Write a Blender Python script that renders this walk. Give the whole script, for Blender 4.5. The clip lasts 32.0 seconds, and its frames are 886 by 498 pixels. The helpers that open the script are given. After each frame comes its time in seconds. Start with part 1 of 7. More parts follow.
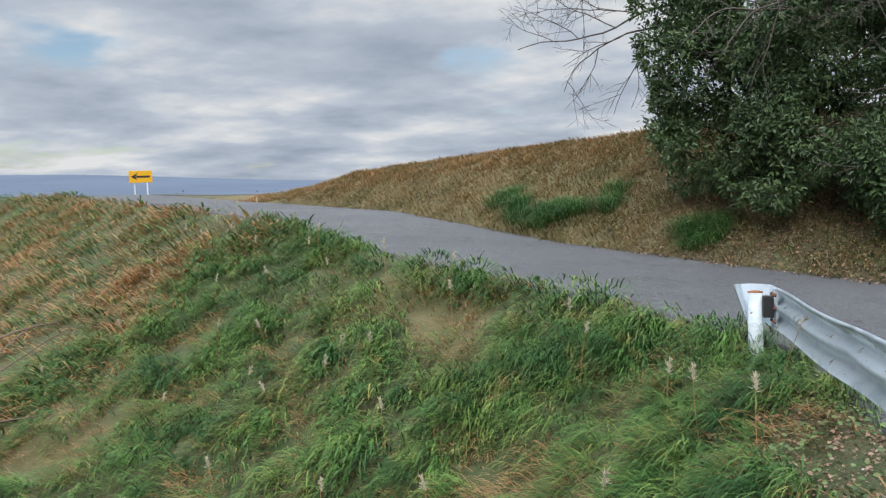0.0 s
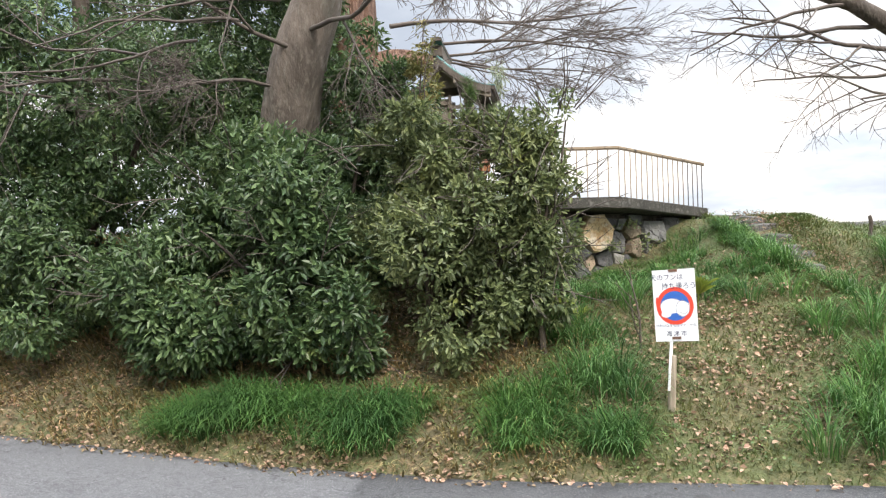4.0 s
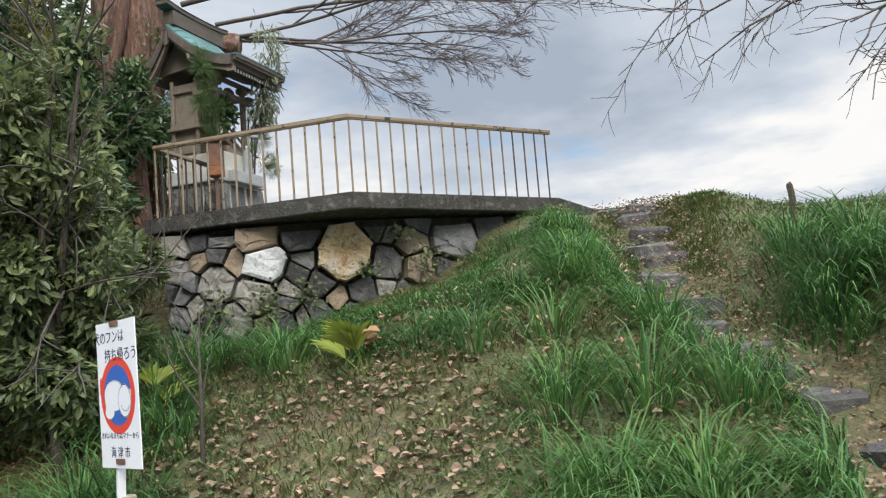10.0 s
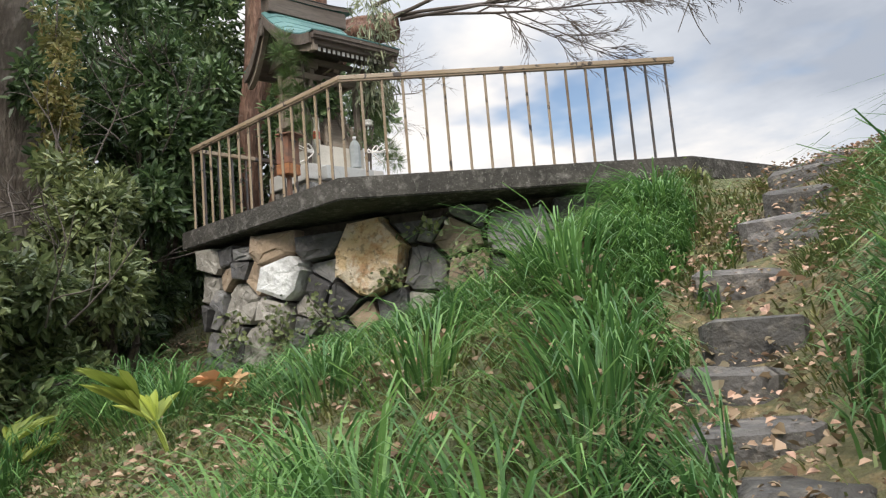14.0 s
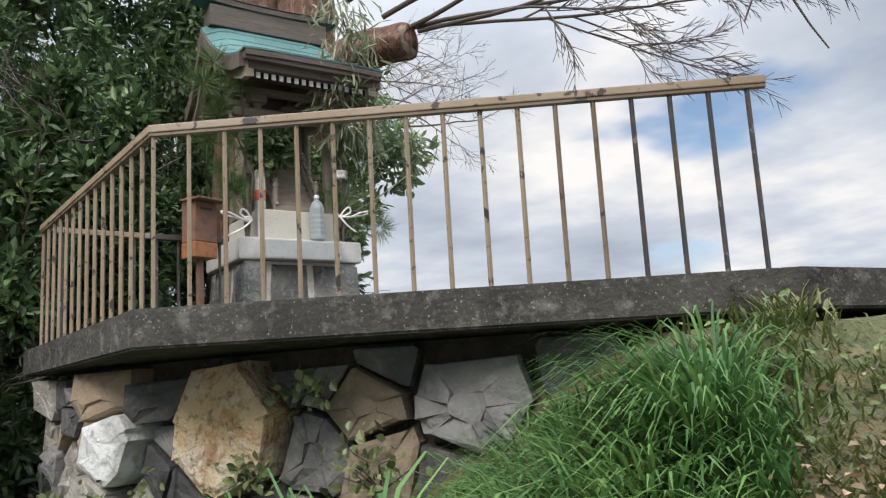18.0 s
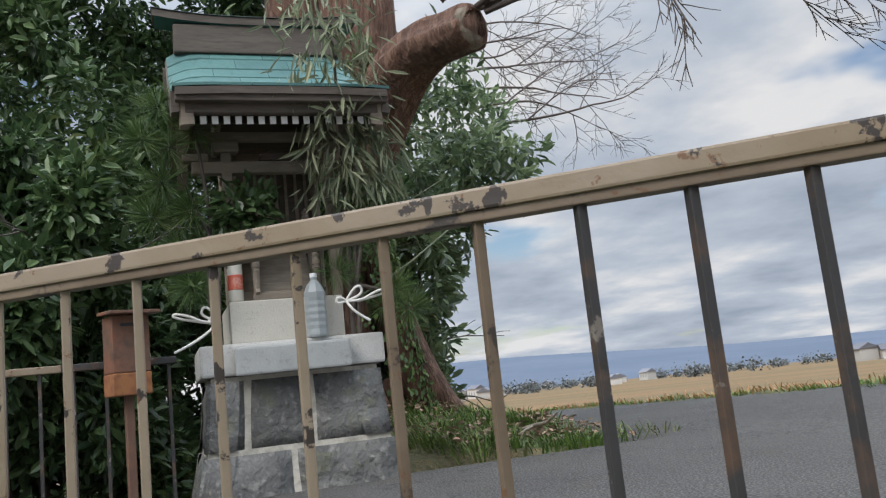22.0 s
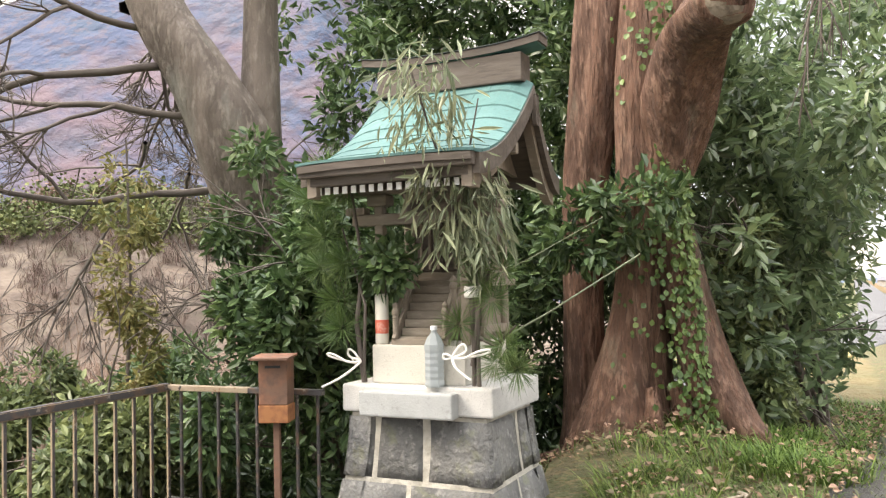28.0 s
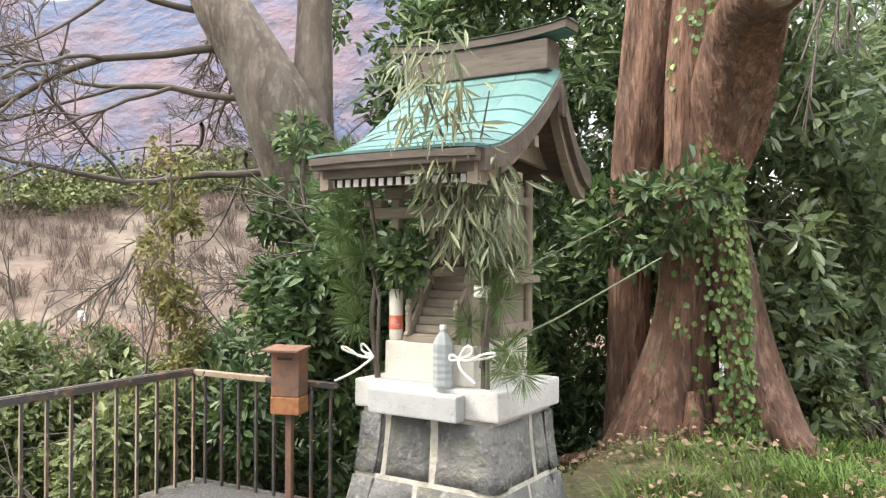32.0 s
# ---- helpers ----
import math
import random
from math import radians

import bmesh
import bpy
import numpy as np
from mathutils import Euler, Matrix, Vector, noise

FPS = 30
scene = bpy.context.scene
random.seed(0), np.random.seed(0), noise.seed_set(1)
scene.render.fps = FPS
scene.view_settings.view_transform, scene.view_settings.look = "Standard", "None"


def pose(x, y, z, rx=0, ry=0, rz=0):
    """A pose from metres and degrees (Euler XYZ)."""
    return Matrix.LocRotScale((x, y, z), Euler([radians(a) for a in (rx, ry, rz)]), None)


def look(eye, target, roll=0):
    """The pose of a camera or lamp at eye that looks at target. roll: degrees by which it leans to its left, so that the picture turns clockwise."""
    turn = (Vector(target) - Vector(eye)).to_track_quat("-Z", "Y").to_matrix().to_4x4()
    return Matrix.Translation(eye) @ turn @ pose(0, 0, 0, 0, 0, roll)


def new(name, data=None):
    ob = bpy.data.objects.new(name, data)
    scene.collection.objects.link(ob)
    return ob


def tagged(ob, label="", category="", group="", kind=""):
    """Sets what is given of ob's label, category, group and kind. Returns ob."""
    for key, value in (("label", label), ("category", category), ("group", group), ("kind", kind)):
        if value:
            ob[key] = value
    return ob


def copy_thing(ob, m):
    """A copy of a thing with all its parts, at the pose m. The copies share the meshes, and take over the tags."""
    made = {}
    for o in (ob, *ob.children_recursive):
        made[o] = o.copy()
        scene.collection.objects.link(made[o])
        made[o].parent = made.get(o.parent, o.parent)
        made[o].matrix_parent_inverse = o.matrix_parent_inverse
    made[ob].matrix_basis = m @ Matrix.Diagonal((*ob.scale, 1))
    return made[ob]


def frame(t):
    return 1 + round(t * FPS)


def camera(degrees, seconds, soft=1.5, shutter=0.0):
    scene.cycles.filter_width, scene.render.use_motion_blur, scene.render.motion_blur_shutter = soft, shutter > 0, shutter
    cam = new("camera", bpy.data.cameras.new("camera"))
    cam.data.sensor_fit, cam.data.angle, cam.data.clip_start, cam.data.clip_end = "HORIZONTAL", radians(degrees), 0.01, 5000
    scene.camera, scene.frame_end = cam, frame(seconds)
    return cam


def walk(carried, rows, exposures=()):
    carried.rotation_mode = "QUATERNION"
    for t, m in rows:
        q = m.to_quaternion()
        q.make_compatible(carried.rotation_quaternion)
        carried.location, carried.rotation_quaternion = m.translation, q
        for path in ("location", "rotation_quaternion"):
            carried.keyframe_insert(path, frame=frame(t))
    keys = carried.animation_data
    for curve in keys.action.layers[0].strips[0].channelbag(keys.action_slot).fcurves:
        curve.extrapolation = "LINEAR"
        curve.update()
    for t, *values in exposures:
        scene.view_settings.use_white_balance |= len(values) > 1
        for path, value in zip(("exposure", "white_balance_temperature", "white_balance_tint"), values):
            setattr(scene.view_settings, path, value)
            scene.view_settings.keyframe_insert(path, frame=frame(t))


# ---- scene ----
cam = camera(56.2, 32.0, soft=1.25)
# seconds, eye, target, roll
PATH = [
    (0, (0.0, -0.05, 2.028), (-1.349, 1.418, 1.864), -1.5),
    (0.5, (0.052, 0.388, 2.005), (-1.255, 1.893, 1.845), -1.3),
    (1, (0.175, 0.818, 2.021), (-1.172, 2.29, 1.888), -2.0),
    (1.5, (0.265, 1.318, 2.005), (-1.099, 2.776, 1.895), -2.7),
    (2, (0.387, 1.889, 2.0), (-0.836, 3.469, 1.904), -2.2),
    (2.5, (0.654, 2.402, 1.999), (-0.339, 4.137, 1.924), -1.1),
    (3, (0.821, 2.949, 1.997), (0.113, 4.819, 1.956), -0.2),
    (3.5, (1.093, 3.339, 1.997), (0.579, 5.271, 2.038), -0.9),
    (4, (1.321, 3.784, 1.998), (1.009, 5.756, 2.118), -0.8),
    (4.5, (1.584, 4.27, 2.0), (1.469, 6.263, 2.126), -0.4),
    (6.5, (2.896, 5.745, 1.993), (2.654, 7.725, 2.138), -4.5),
    (7, (3.201, 6.127, 1.998), (2.888, 8.098, 2.136), -4.6),
    (7.5, (3.531, 6.51, 2.006), (3.141, 8.468, 2.131), -4.6),
    (8, (3.76, 6.925, 2.008), (3.314, 8.87, 2.132), -4.6),
    (8.5, (4.051, 7.304, 2.017), (3.54, 9.232, 2.158), -4.5),
    (9, (4.27, 7.623, 2.0), (3.695, 9.531, 2.162), -4.6),
    (9.5, (4.5, 8.027, 2.036), (3.868, 9.915, 2.23), -4.6),
    (10, (4.772, 8.417, 2.055), (4.095, 10.288, 2.26), -4.6),
    (10.5, (4.923, 8.945, 2.035), (4.213, 10.804, 2.234), -4.3),
    (11, (5.211, 9.299, 2.018), (4.447, 11.138, 2.21), -4.2),
    (11.5, (5.41, 9.642, 2.017), (4.548, 11.435, 2.219), -4.5),
    (12, (5.616, 9.951, 2.048), (4.651, 11.689, 2.267), -4.4),
    (12.5, (5.829, 10.274, 2.054), (4.724, 11.923, 2.298), -4.5),
    (13, (5.877, 10.7, 2.043), (4.64, 12.246, 2.321), -4.2),
    (13.5, (5.931, 11.097, 2.065), (4.564, 12.53, 2.346), -4.3),
    (15.5, (5.35, 12.586, 2.374), (3.731, 13.712, 2.71), -4.9),
    (16, (5.181, 12.842, 2.566), (3.572, 13.959, 2.971), -3.3),
    (16.5, (5.091, 13.073, 2.621), (3.482, 14.2, 2.996), -3.3),
    (17, (5.006, 13.249, 2.739), (3.365, 14.338, 3.089), -3.6),
    (17.5, (4.869, 13.405, 2.888), (3.225, 14.487, 3.245), -3.3),
    (18, (4.769, 13.643, 2.916), (3.124, 14.731, 3.252), -3.3),
    (18.5, (4.594, 13.808, 3.052), (2.917, 14.857, 3.351), -3.7),
    (19, (4.406, 13.975, 3.209), (2.733, 15.002, 3.589), -3.9),
    (19.5, (4.222, 14.225, 3.284), (2.545, 15.252, 3.646), -4.1),
    (20, (4.012, 14.42, 3.365), (2.331, 15.462, 3.66), -3.6),
    (20.5, (3.958, 14.522, 3.444), (2.254, 15.532, 3.716), -4.2),
    (21, (3.954, 14.766, 3.551), (2.184, 15.645, 3.861), -5.3),
    (21.5, (3.872, 14.979, 3.61), (2.05, 15.739, 3.934), -6.0),
    (22, (3.761, 15.191, 3.662), (1.895, 15.84, 3.97), -6.1),
    (22.5, (3.706, 15.369, 3.799), (1.794, 15.883, 4.083), -5.5),
    (23, (3.616, 15.483, 3.824), (1.669, 15.859, 4.086), -5.4),
    (23.5, (3.556, 15.6, 3.947), (1.584, 15.841, 4.181), -5.5),
    (24, (3.605, 15.87, 3.996), (1.62, 15.956, 4.226), -5.2),
    (24.5, (3.661, 16.074, 4.039), (1.675, 16.108, 4.278), -3.6),
    (25, (3.618, 16.443, 4.173), (1.621, 16.471, 4.287), -3.9),
    (25.5, (3.613, 16.708, 4.224), (1.623, 16.544, 4.339), -5.7),
    (26, (3.564, 16.911, 4.288), (1.606, 16.518, 4.392), -5.1),
    (26.5, (3.41, 17.164, 4.349), (1.548, 16.461, 4.541), -4.6),
    (28.5, (3.644, 17.868, 4.474), (1.87, 16.945, 4.516), -0.7),
    (29, (3.664, 18.027, 4.528), (1.934, 17.025, 4.549), -0.7),
    (29.5, (3.636, 17.992, 4.519), (1.911, 16.979, 4.512), -0.5),
    (30, (3.536, 17.923, 4.525), (1.807, 16.919, 4.508), 0.1),
    (30.5, (3.38, 18.002, 4.52), (1.658, 16.984, 4.518), 0.2),
    (31, (3.282, 18.047, 4.536), (1.574, 17.007, 4.549), 0.4),
    (31.5, (3.258, 18.018, 4.541), (1.566, 16.951, 4.562), 0.3),
    (32, (3.26, 17.996, 4.548), (1.581, 16.91, 4.557), 0.3),
]
walk(cam, [(t, look(eye, target, roll)) for t, eye, target, roll in PATH],
     exposures=[(0.0, 0.1, 6350, 9), (1.0, 0.29, 6500, 10), (2.0, 0.25, 6500, 9), (3.0, 0.8, 7300, 11), (4.0, 1.03, 6850, 11), (7.0, 0.54, 6600, 9), (9.0, 0.42, 6450, 9), (13.0, 0.6, 6900, 11), (16.0, 0.62, 6800, 12), (18.0, 0.45, 6600, 11), (19.0, 0.2, 6450, 10), (22.0, 0.1, 6350, 10), (24.0, 0.5, 7250, 12), (26.0, 0.77, 8100, 13), (28.5, 1.44, 7400, 13), (32.0, 1.52, 7250, 12)])

# ---- world and sun ----
SUN_EL, SUN_AZ = radians(42), radians(150)
world = bpy.data.worlds.new("world")
scene.world = world
world.use_nodes = True


def sky_nodes():
    nt = world.node_tree
    nt.nodes.clear()
    n, l = nt.nodes.new, nt.links.new
    out, bg = n("ShaderNodeOutputWorld"), n("ShaderNodeBackground")
    sky = n("ShaderNodeTexSky")
    sky.sky_type, sky.sun_disc = "NISHITA", False
    sky.sun_elevation, sky.sun_rotation = SUN_EL, SUN_AZ
    gain = n("ShaderNodeVectorMath")
    gain.operation = "SCALE"
    gain.inputs["Scale"].default_value = 0.13
    l(sky.outputs[0], gain.inputs[0])
    # cloud deck seen from below: direction over height
    tc, sep = n("ShaderNodeTexCoord"), n("ShaderNodeSeparateXYZ")
    l(tc.outputs["Generated"], sep.inputs[0])
    up = n("ShaderNodeMath")
    up.operation = "MAXIMUM"
    up.inputs[1].default_value = 0.0
    l(sep.outputs["Z"], up.inputs[0])
    add = n("ShaderNodeMath")
    add.inputs[1].default_value = 0.16
    l(up.outputs[0], add.inputs[0])
    flat = n("ShaderNodeCombineXYZ")
    for k in "XY":
        div = n("ShaderNodeMath")
        div.operation = "DIVIDE"
        l(sep.outputs[k], div.inputs[0])
        l(add.outputs[0], div.inputs[1])
        l(div.outputs[0], flat.inputs[k])
    big, fine = n("ShaderNodeTexNoise"), n("ShaderNodeTexNoise")
    big.inputs["Scale"].default_value, big.inputs["Detail"].default_value = 0.85, 5.0
    fine.inputs["Scale"].default_value, fine.inputs["Detail"].default_value = 0.95, 6.0
    fine.inputs["Roughness"].default_value = 0.55
    shift = n("ShaderNodeMapping")
    shift.inputs["Location"].default_value = (3.1, 1.7, 0.0)
    l(flat.outputs[0], shift.inputs[0])
    l(flat.outputs[0], big.inputs["Vector"])
    l(shift.outputs[0], fine.inputs["Vector"])
    cover = n("ShaderNodeMapRange")
    cover.inputs["From Min"].default_value, cover.inputs["From Max"].default_value = 0.335, 0.43
    cover.interpolation_type = "SMOOTHSTEP"
    l(big.outputs[0], cover.inputs["Value"])
    ramp = n("ShaderNodeValToRGB")
    e = ramp.color_ramp.elements
    e[0].position, e[0].color = 0.34, (0.40, 0.46, 0.56, 1)
    e[1].position, e[1].color = 0.62, (0.97, 0.96, 0.95, 1)
    m = e.new(0.5)
    m.color = (0.62, 0.68, 0.77, 1)
    l(fine.outputs[0], ramp.inputs[0])
    mix = n("ShaderNodeMix")
    mix.data_type = "RGBA"
    l(cover.outputs[0], mix.inputs["Factor"])
    l(gain.outputs[0], mix.inputs["A"])
    l(ramp.outputs[0], mix.inputs["B"])
    # an overcast sky is some three times as bright overhead as at the horizon
    grow = n("ShaderNodeMapRange")
    grow.interpolation_type = "SMOOTHSTEP"
    grow.inputs["From Min"].default_value, grow.inputs["From Max"].default_value = 0.34, 1.0
    grow.inputs["To Min"].default_value, grow.inputs["To Max"].default_value = 0.74, 3.9
    l(up.outputs[0], grow.inputs["Value"])
    l(mix.outputs["Result"], bg.inputs[0])
    l(grow.outputs[0], bg.inputs[1])
    l(bg.outputs[0], out.inputs[0])


sky_nodes()
sun_data = bpy.data.lights.new("sun", "SUN")
sun_data.energy, sun_data.angle, sun_data.color = 1.75, radians(25), (1.0, 0.95, 0.88)
sun = new("sun", sun_data)
sun.matrix_world = look((math.sin(SUN_AZ) * 40, math.cos(SUN_AZ) * 40, 40 * math.tan(SUN_EL)), (0, 0, 0))


# ---- materials ----
def material(name, colour, rough=0.8, metal=0.0, var=(), bump=(), island=0.0, obj=0.0, sheen=None, trans=0.0):
    """var: rows (scale, low, high, colour, amount) mixed over the base by noise; bump: rows (scale, metres); island, obj: brightness spread per island or object."""
    m = bpy.data.materials.new(name)
    m.use_nodes = True
    nt = m.node_tree
    n, l = nt.nodes.new, nt.links.new
    bsdf = nt.nodes["Principled BSDF"]
    bsdf.inputs["Roughness"].default_value, bsdf.inputs["Metallic"].default_value = rough, metal
    if sheen is not None:
        bsdf.inputs["Specular IOR Level"].default_value = sheen
    tc = n("ShaderNodeTexCoord")
    rgb = n("ShaderNodeRGB")
    rgb.outputs[0].default_value = (*colour, 1)
    col = rgb.outputs[0]
    for scale, low, high, tone, amount in var:
        tex = n("ShaderNodeTexNoise")
        tex.inputs["Scale"].default_value, tex.inputs["Detail"].default_value = scale, 6.0
        tex.inputs["Roughness"].default_value = 0.62
        l(tc.outputs["Object"], tex.inputs["Vector"])
        rng = n("ShaderNodeMapRange")
        rng.inputs["From Min"].default_value, rng.inputs["From Max"].default_value = low, high
        rng.inputs["To Max"].default_value = amount
        l(tex.outputs[0], rng.inputs["Value"])
        mix = n("ShaderNodeMix")
        mix.data_type = "RGBA"
        l(rng.outputs[0], mix.inputs["Factor"])
        l(col, mix.inputs["A"])
        mix.inputs["B"].default_value = (*tone, 1)
        col = mix.outputs["Result"]
    if island or obj:
        src = n("ShaderNodeNewGeometry").outputs["Random Per Island"] if island else n("ShaderNodeObjectInfo").outputs["Random"]
        k = island or obj
        rng = n("ShaderNodeMapRange")
        rng.inputs["To Min"].default_value, rng.inputs["To Max"].default_value = 1 - k, 1 + k
        l(src, rng.inputs["Value"])
        hsv = n("ShaderNodeHueSaturation")
        l(rng.outputs[0], hsv.inputs["Value"])
        hue = n("ShaderNodeMapRange")
        hue.inputs["To Min"].default_value, hue.inputs["To Max"].default_value = 0.5 + 0.03 * k, 0.5 - 0.05 * k
        l(src, hue.inputs["Value"])
        l(hue.outputs[0], hsv.inputs["Hue"])
        l(col, hsv.inputs["Color"])
        col = hsv.outputs[0]
    l(col, bsdf.inputs["Base Color"])
    last = None
    for scale, depth in bump:
        tex = n("ShaderNodeTexNoise")
        tex.inputs["Scale"].default_value, tex.inputs["Detail"].default_value = scale, 5.0
        l(tc.outputs["Object"], tex.inputs["Vector"])
        b = n("ShaderNodeBump")
        b.inputs["Strength"].default_value, b.inputs["Distance"].default_value = 1.0, depth
        l(tex.outputs[0], b.inputs["Height"])
        if last:
            l(last.outputs[0], b.inputs["Normal"])
        last = b
    if last:
        l(last.outputs[0], bsdf.inputs["Normal"])
    if trans:
        tr, mixs = n("ShaderNodeBsdfTranslucent"), n("ShaderNodeMixShader")
        l(col, tr.inputs["Color"])
        mixs.inputs[0].default_value = trans
        l(bsdf.outputs[0], mixs.inputs[1])
        l(tr.outputs[0], mixs.inputs[2])
        l(mixs.outputs[0], nt.nodes["Material Output"].inputs["Surface"])
    return m


def stretch(mat, x, y, z):
    """Squeeze a material's noise along its axes, for grain."""
    nt = mat.node_tree
    tc = next(k for k in nt.nodes if k.type == "TEX_COORD")
    mp = nt.nodes.new("ShaderNodeMapping")
    mp.inputs["Scale"].default_value = (x, y, z)
    for link in list(tc.outputs["Object"].links):
        nt.links.new(mp.outputs[0], link.to_socket)
    nt.links.new(tc.outputs["Object"], mp.inputs[0])
    return mat


ASPHALT = material("asphalt", (0.088, 0.088, 0.093), 0.9, var=[(0.2, 0.5, 0.6, (0.125, 0.124, 0.125), 0.8), (0.42, 0.4, 0.6, (0.058, 0.058, 0.062), 0.9), (90, 0.47, 0.66, (0.27, 0.27, 0.27), 0.8), (26, 0.52, 0.64, (0.05, 0.05, 0.053), 0.6), (2.2, 0.58, 0.68, (0.085, 0.085, 0.09), 0.6)], bump=[(120, 0.006), (9, 0.01)])
PAVE = material("old asphalt", (0.054, 0.050, 0.046), 0.88, var=[(0.7, 0.4, 0.62, (0.078, 0.073, 0.067), 0.9), (110, 0.45, 0.7, (0.25, 0.245, 0.24), 0.8), (3, 0.6, 0.7, (0.10, 0.09, 0.07), 0.5)], bump=[(140, 0.005), (7, 0.008)], sheen=0.12)
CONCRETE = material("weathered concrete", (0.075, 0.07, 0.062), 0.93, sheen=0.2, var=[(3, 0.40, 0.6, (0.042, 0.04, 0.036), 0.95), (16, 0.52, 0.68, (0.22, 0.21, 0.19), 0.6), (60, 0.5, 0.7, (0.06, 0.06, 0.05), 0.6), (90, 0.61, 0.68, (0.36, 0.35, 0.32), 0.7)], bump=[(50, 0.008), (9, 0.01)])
STONE = material("grey rubble stone", (0.19, 0.19, 0.185), 0.85, var=[(4, 0.4, 0.62, (0.10, 0.10, 0.105), 0.8), (14, 0.52, 0.7, (0.33, 0.31, 0.28), 0.6), (9, 0.56, 0.66, (0.10, 0.12, 0.05), 0.5)], bump=[(11, 0.03), (60, 0.006)], obj=0.4)
STEP = material("dark step stone", (0.078, 0.074, 0.07), 0.9, var=[(4, 0.4, 0.62, (0.08, 0.075, 0.068), 0.8), (18, 0.52, 0.68, (0.22, 0.20, 0.17), 0.6)], bump=[(11, 0.03), (60, 0.008)], obj=0.3)
STONE_PALE = material("pale ochre stone", (0.62, 0.46, 0.27), 0.85, var=[(5, 0.45, 0.58, (0.62, 0.55, 0.44), 0.85), (9, 0.52, 0.62, (0.42, 0.21, 0.08), 0.7), (26, 0.56, 0.64, (0.20, 0.14, 0.08), 0.7)], bump=[(10, 0.04), (40, 0.012)])
STONE_DARK = material("dark rubble stone", (0.095, 0.095, 0.10), 0.85, var=[(5, 0.4, 0.62, (0.06, 0.058, 0.056), 0.8), (16, 0.54, 0.7, (0.19, 0.18, 0.165), 0.6)], bump=[(11, 0.03), (60, 0.006)], obj=0.3)
STONE_TAN = material("brown rubble stone", (0.27, 0.215, 0.145), 0.88, var=[(4, 0.4, 0.62, (0.15, 0.125, 0.09), 0.8), (14, 0.52, 0.7, (0.40, 0.34, 0.25), 0.6)], bump=[(11, 0.03), (60, 0.006)], obj=0.3)
STONE_GREYED = material("pale lichened stone", (0.33, 0.315, 0.28), 0.88, var=[(5, 0.4, 0.62, (0.17, 0.16, 0.14), 0.8), (18, 0.52, 0.66, (0.50, 0.48, 0.44), 0.7)], bump=[(11, 0.03), (60, 0.006)], obj=0.25)
STONE_WHITE = material("whitish stone", (0.68, 0.69, 0.68), 0.85, var=[(6, 0.48, 0.62, (0.40, 0.40, 0.40), 0.8), (18, 0.56, 0.66, (0.22, 0.22, 0.2), 0.6)], bump=[(14, 0.02), (60, 0.005)])
MORTAR = material("pale mortar", (0.50, 0.47, 0.40), 0.95, var=[(12, 0.42, 0.62, (0.30, 0.28, 0.23), 0.8)], bump=[(40, 0.01)])
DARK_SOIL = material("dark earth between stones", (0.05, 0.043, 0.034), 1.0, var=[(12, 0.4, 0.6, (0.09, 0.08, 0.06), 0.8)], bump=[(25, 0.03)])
BASE_STONE = material("split base stone", (0.18, 0.178, 0.165), 0.88, var=[(5, 0.4, 0.6, (0.10, 0.10, 0.098), 0.9), (20, 0.52, 0.66, (0.36, 0.35, 0.32), 0.6), (8, 0.58, 0.66, (0.18, 0.19, 0.10), 0.4)], bump=[(10, 0.05), (50, 0.008)], obj=0.25)
GRANITE = material("pale granite", (0.56, 0.55, 0.52), 0.75, var=[(5, 0.45, 0.62, (0.42, 0.41, 0.385), 0.7), (180, 0.55, 0.68, (0.25, 0.25, 0.25), 0.7), (30, 0.62, 0.7, (0.22, 0.21, 0.18), 0.6)], bump=[(120, 0.002)])
BAR = material("flaking beige rail paint", (0.295, 0.232, 0.165), 0.5, var=[(2.5, 0.44, 0.6, (0.25, 0.185, 0.115), 0.8), (14, 0.592, 0.61, (0.045, 0.035, 0.03), 1.0), (40, 0.62, 0.66, (0.16, 0.07, 0.03), 0.8)], bump=[(30, 0.002)])
BAR_TAN = material("faded tan rail paint", (0.33, 0.255, 0.17), 0.5, var=[(3, 0.44, 0.6, (0.27, 0.195, 0.12), 0.8), (14, 0.6, 0.62, (0.06, 0.045, 0.035), 1.0)], bump=[(30, 0.002)])
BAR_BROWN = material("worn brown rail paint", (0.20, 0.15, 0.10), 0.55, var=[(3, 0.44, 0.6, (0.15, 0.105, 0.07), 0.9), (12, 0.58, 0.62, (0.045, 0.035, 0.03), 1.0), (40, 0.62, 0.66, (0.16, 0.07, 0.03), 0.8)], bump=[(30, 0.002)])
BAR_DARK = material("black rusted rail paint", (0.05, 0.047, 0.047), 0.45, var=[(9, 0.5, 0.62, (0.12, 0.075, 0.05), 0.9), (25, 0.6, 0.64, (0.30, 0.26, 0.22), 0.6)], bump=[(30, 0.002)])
WHITE_STEEL = material("chalky white guard rail paint", (0.62, 0.68, 0.72), 0.5, var=[(5, 0.52, 0.6, (0.50, 0.56, 0.62), 0.7), (9, 0.63, 0.66, (0.22, 0.10, 0.05), 0.9)], bump=[(8, 0.01)])
RUST = material("rusty brown steel", (0.16, 0.09, 0.06), 0.75, var=[(4, 0.48, 0.62, (0.27, 0.105, 0.055), 0.8), (18, 0.5, 0.66, (0.10, 0.06, 0.045), 0.7)], bump=[(40, 0.003)])
RUST_EDGE = material("orange rust", (0.33, 0.14, 0.055), 0.85, var=[(14, 0.45, 0.6, (0.20, 0.08, 0.04), 0.8)], bump=[(40, 0.003)])
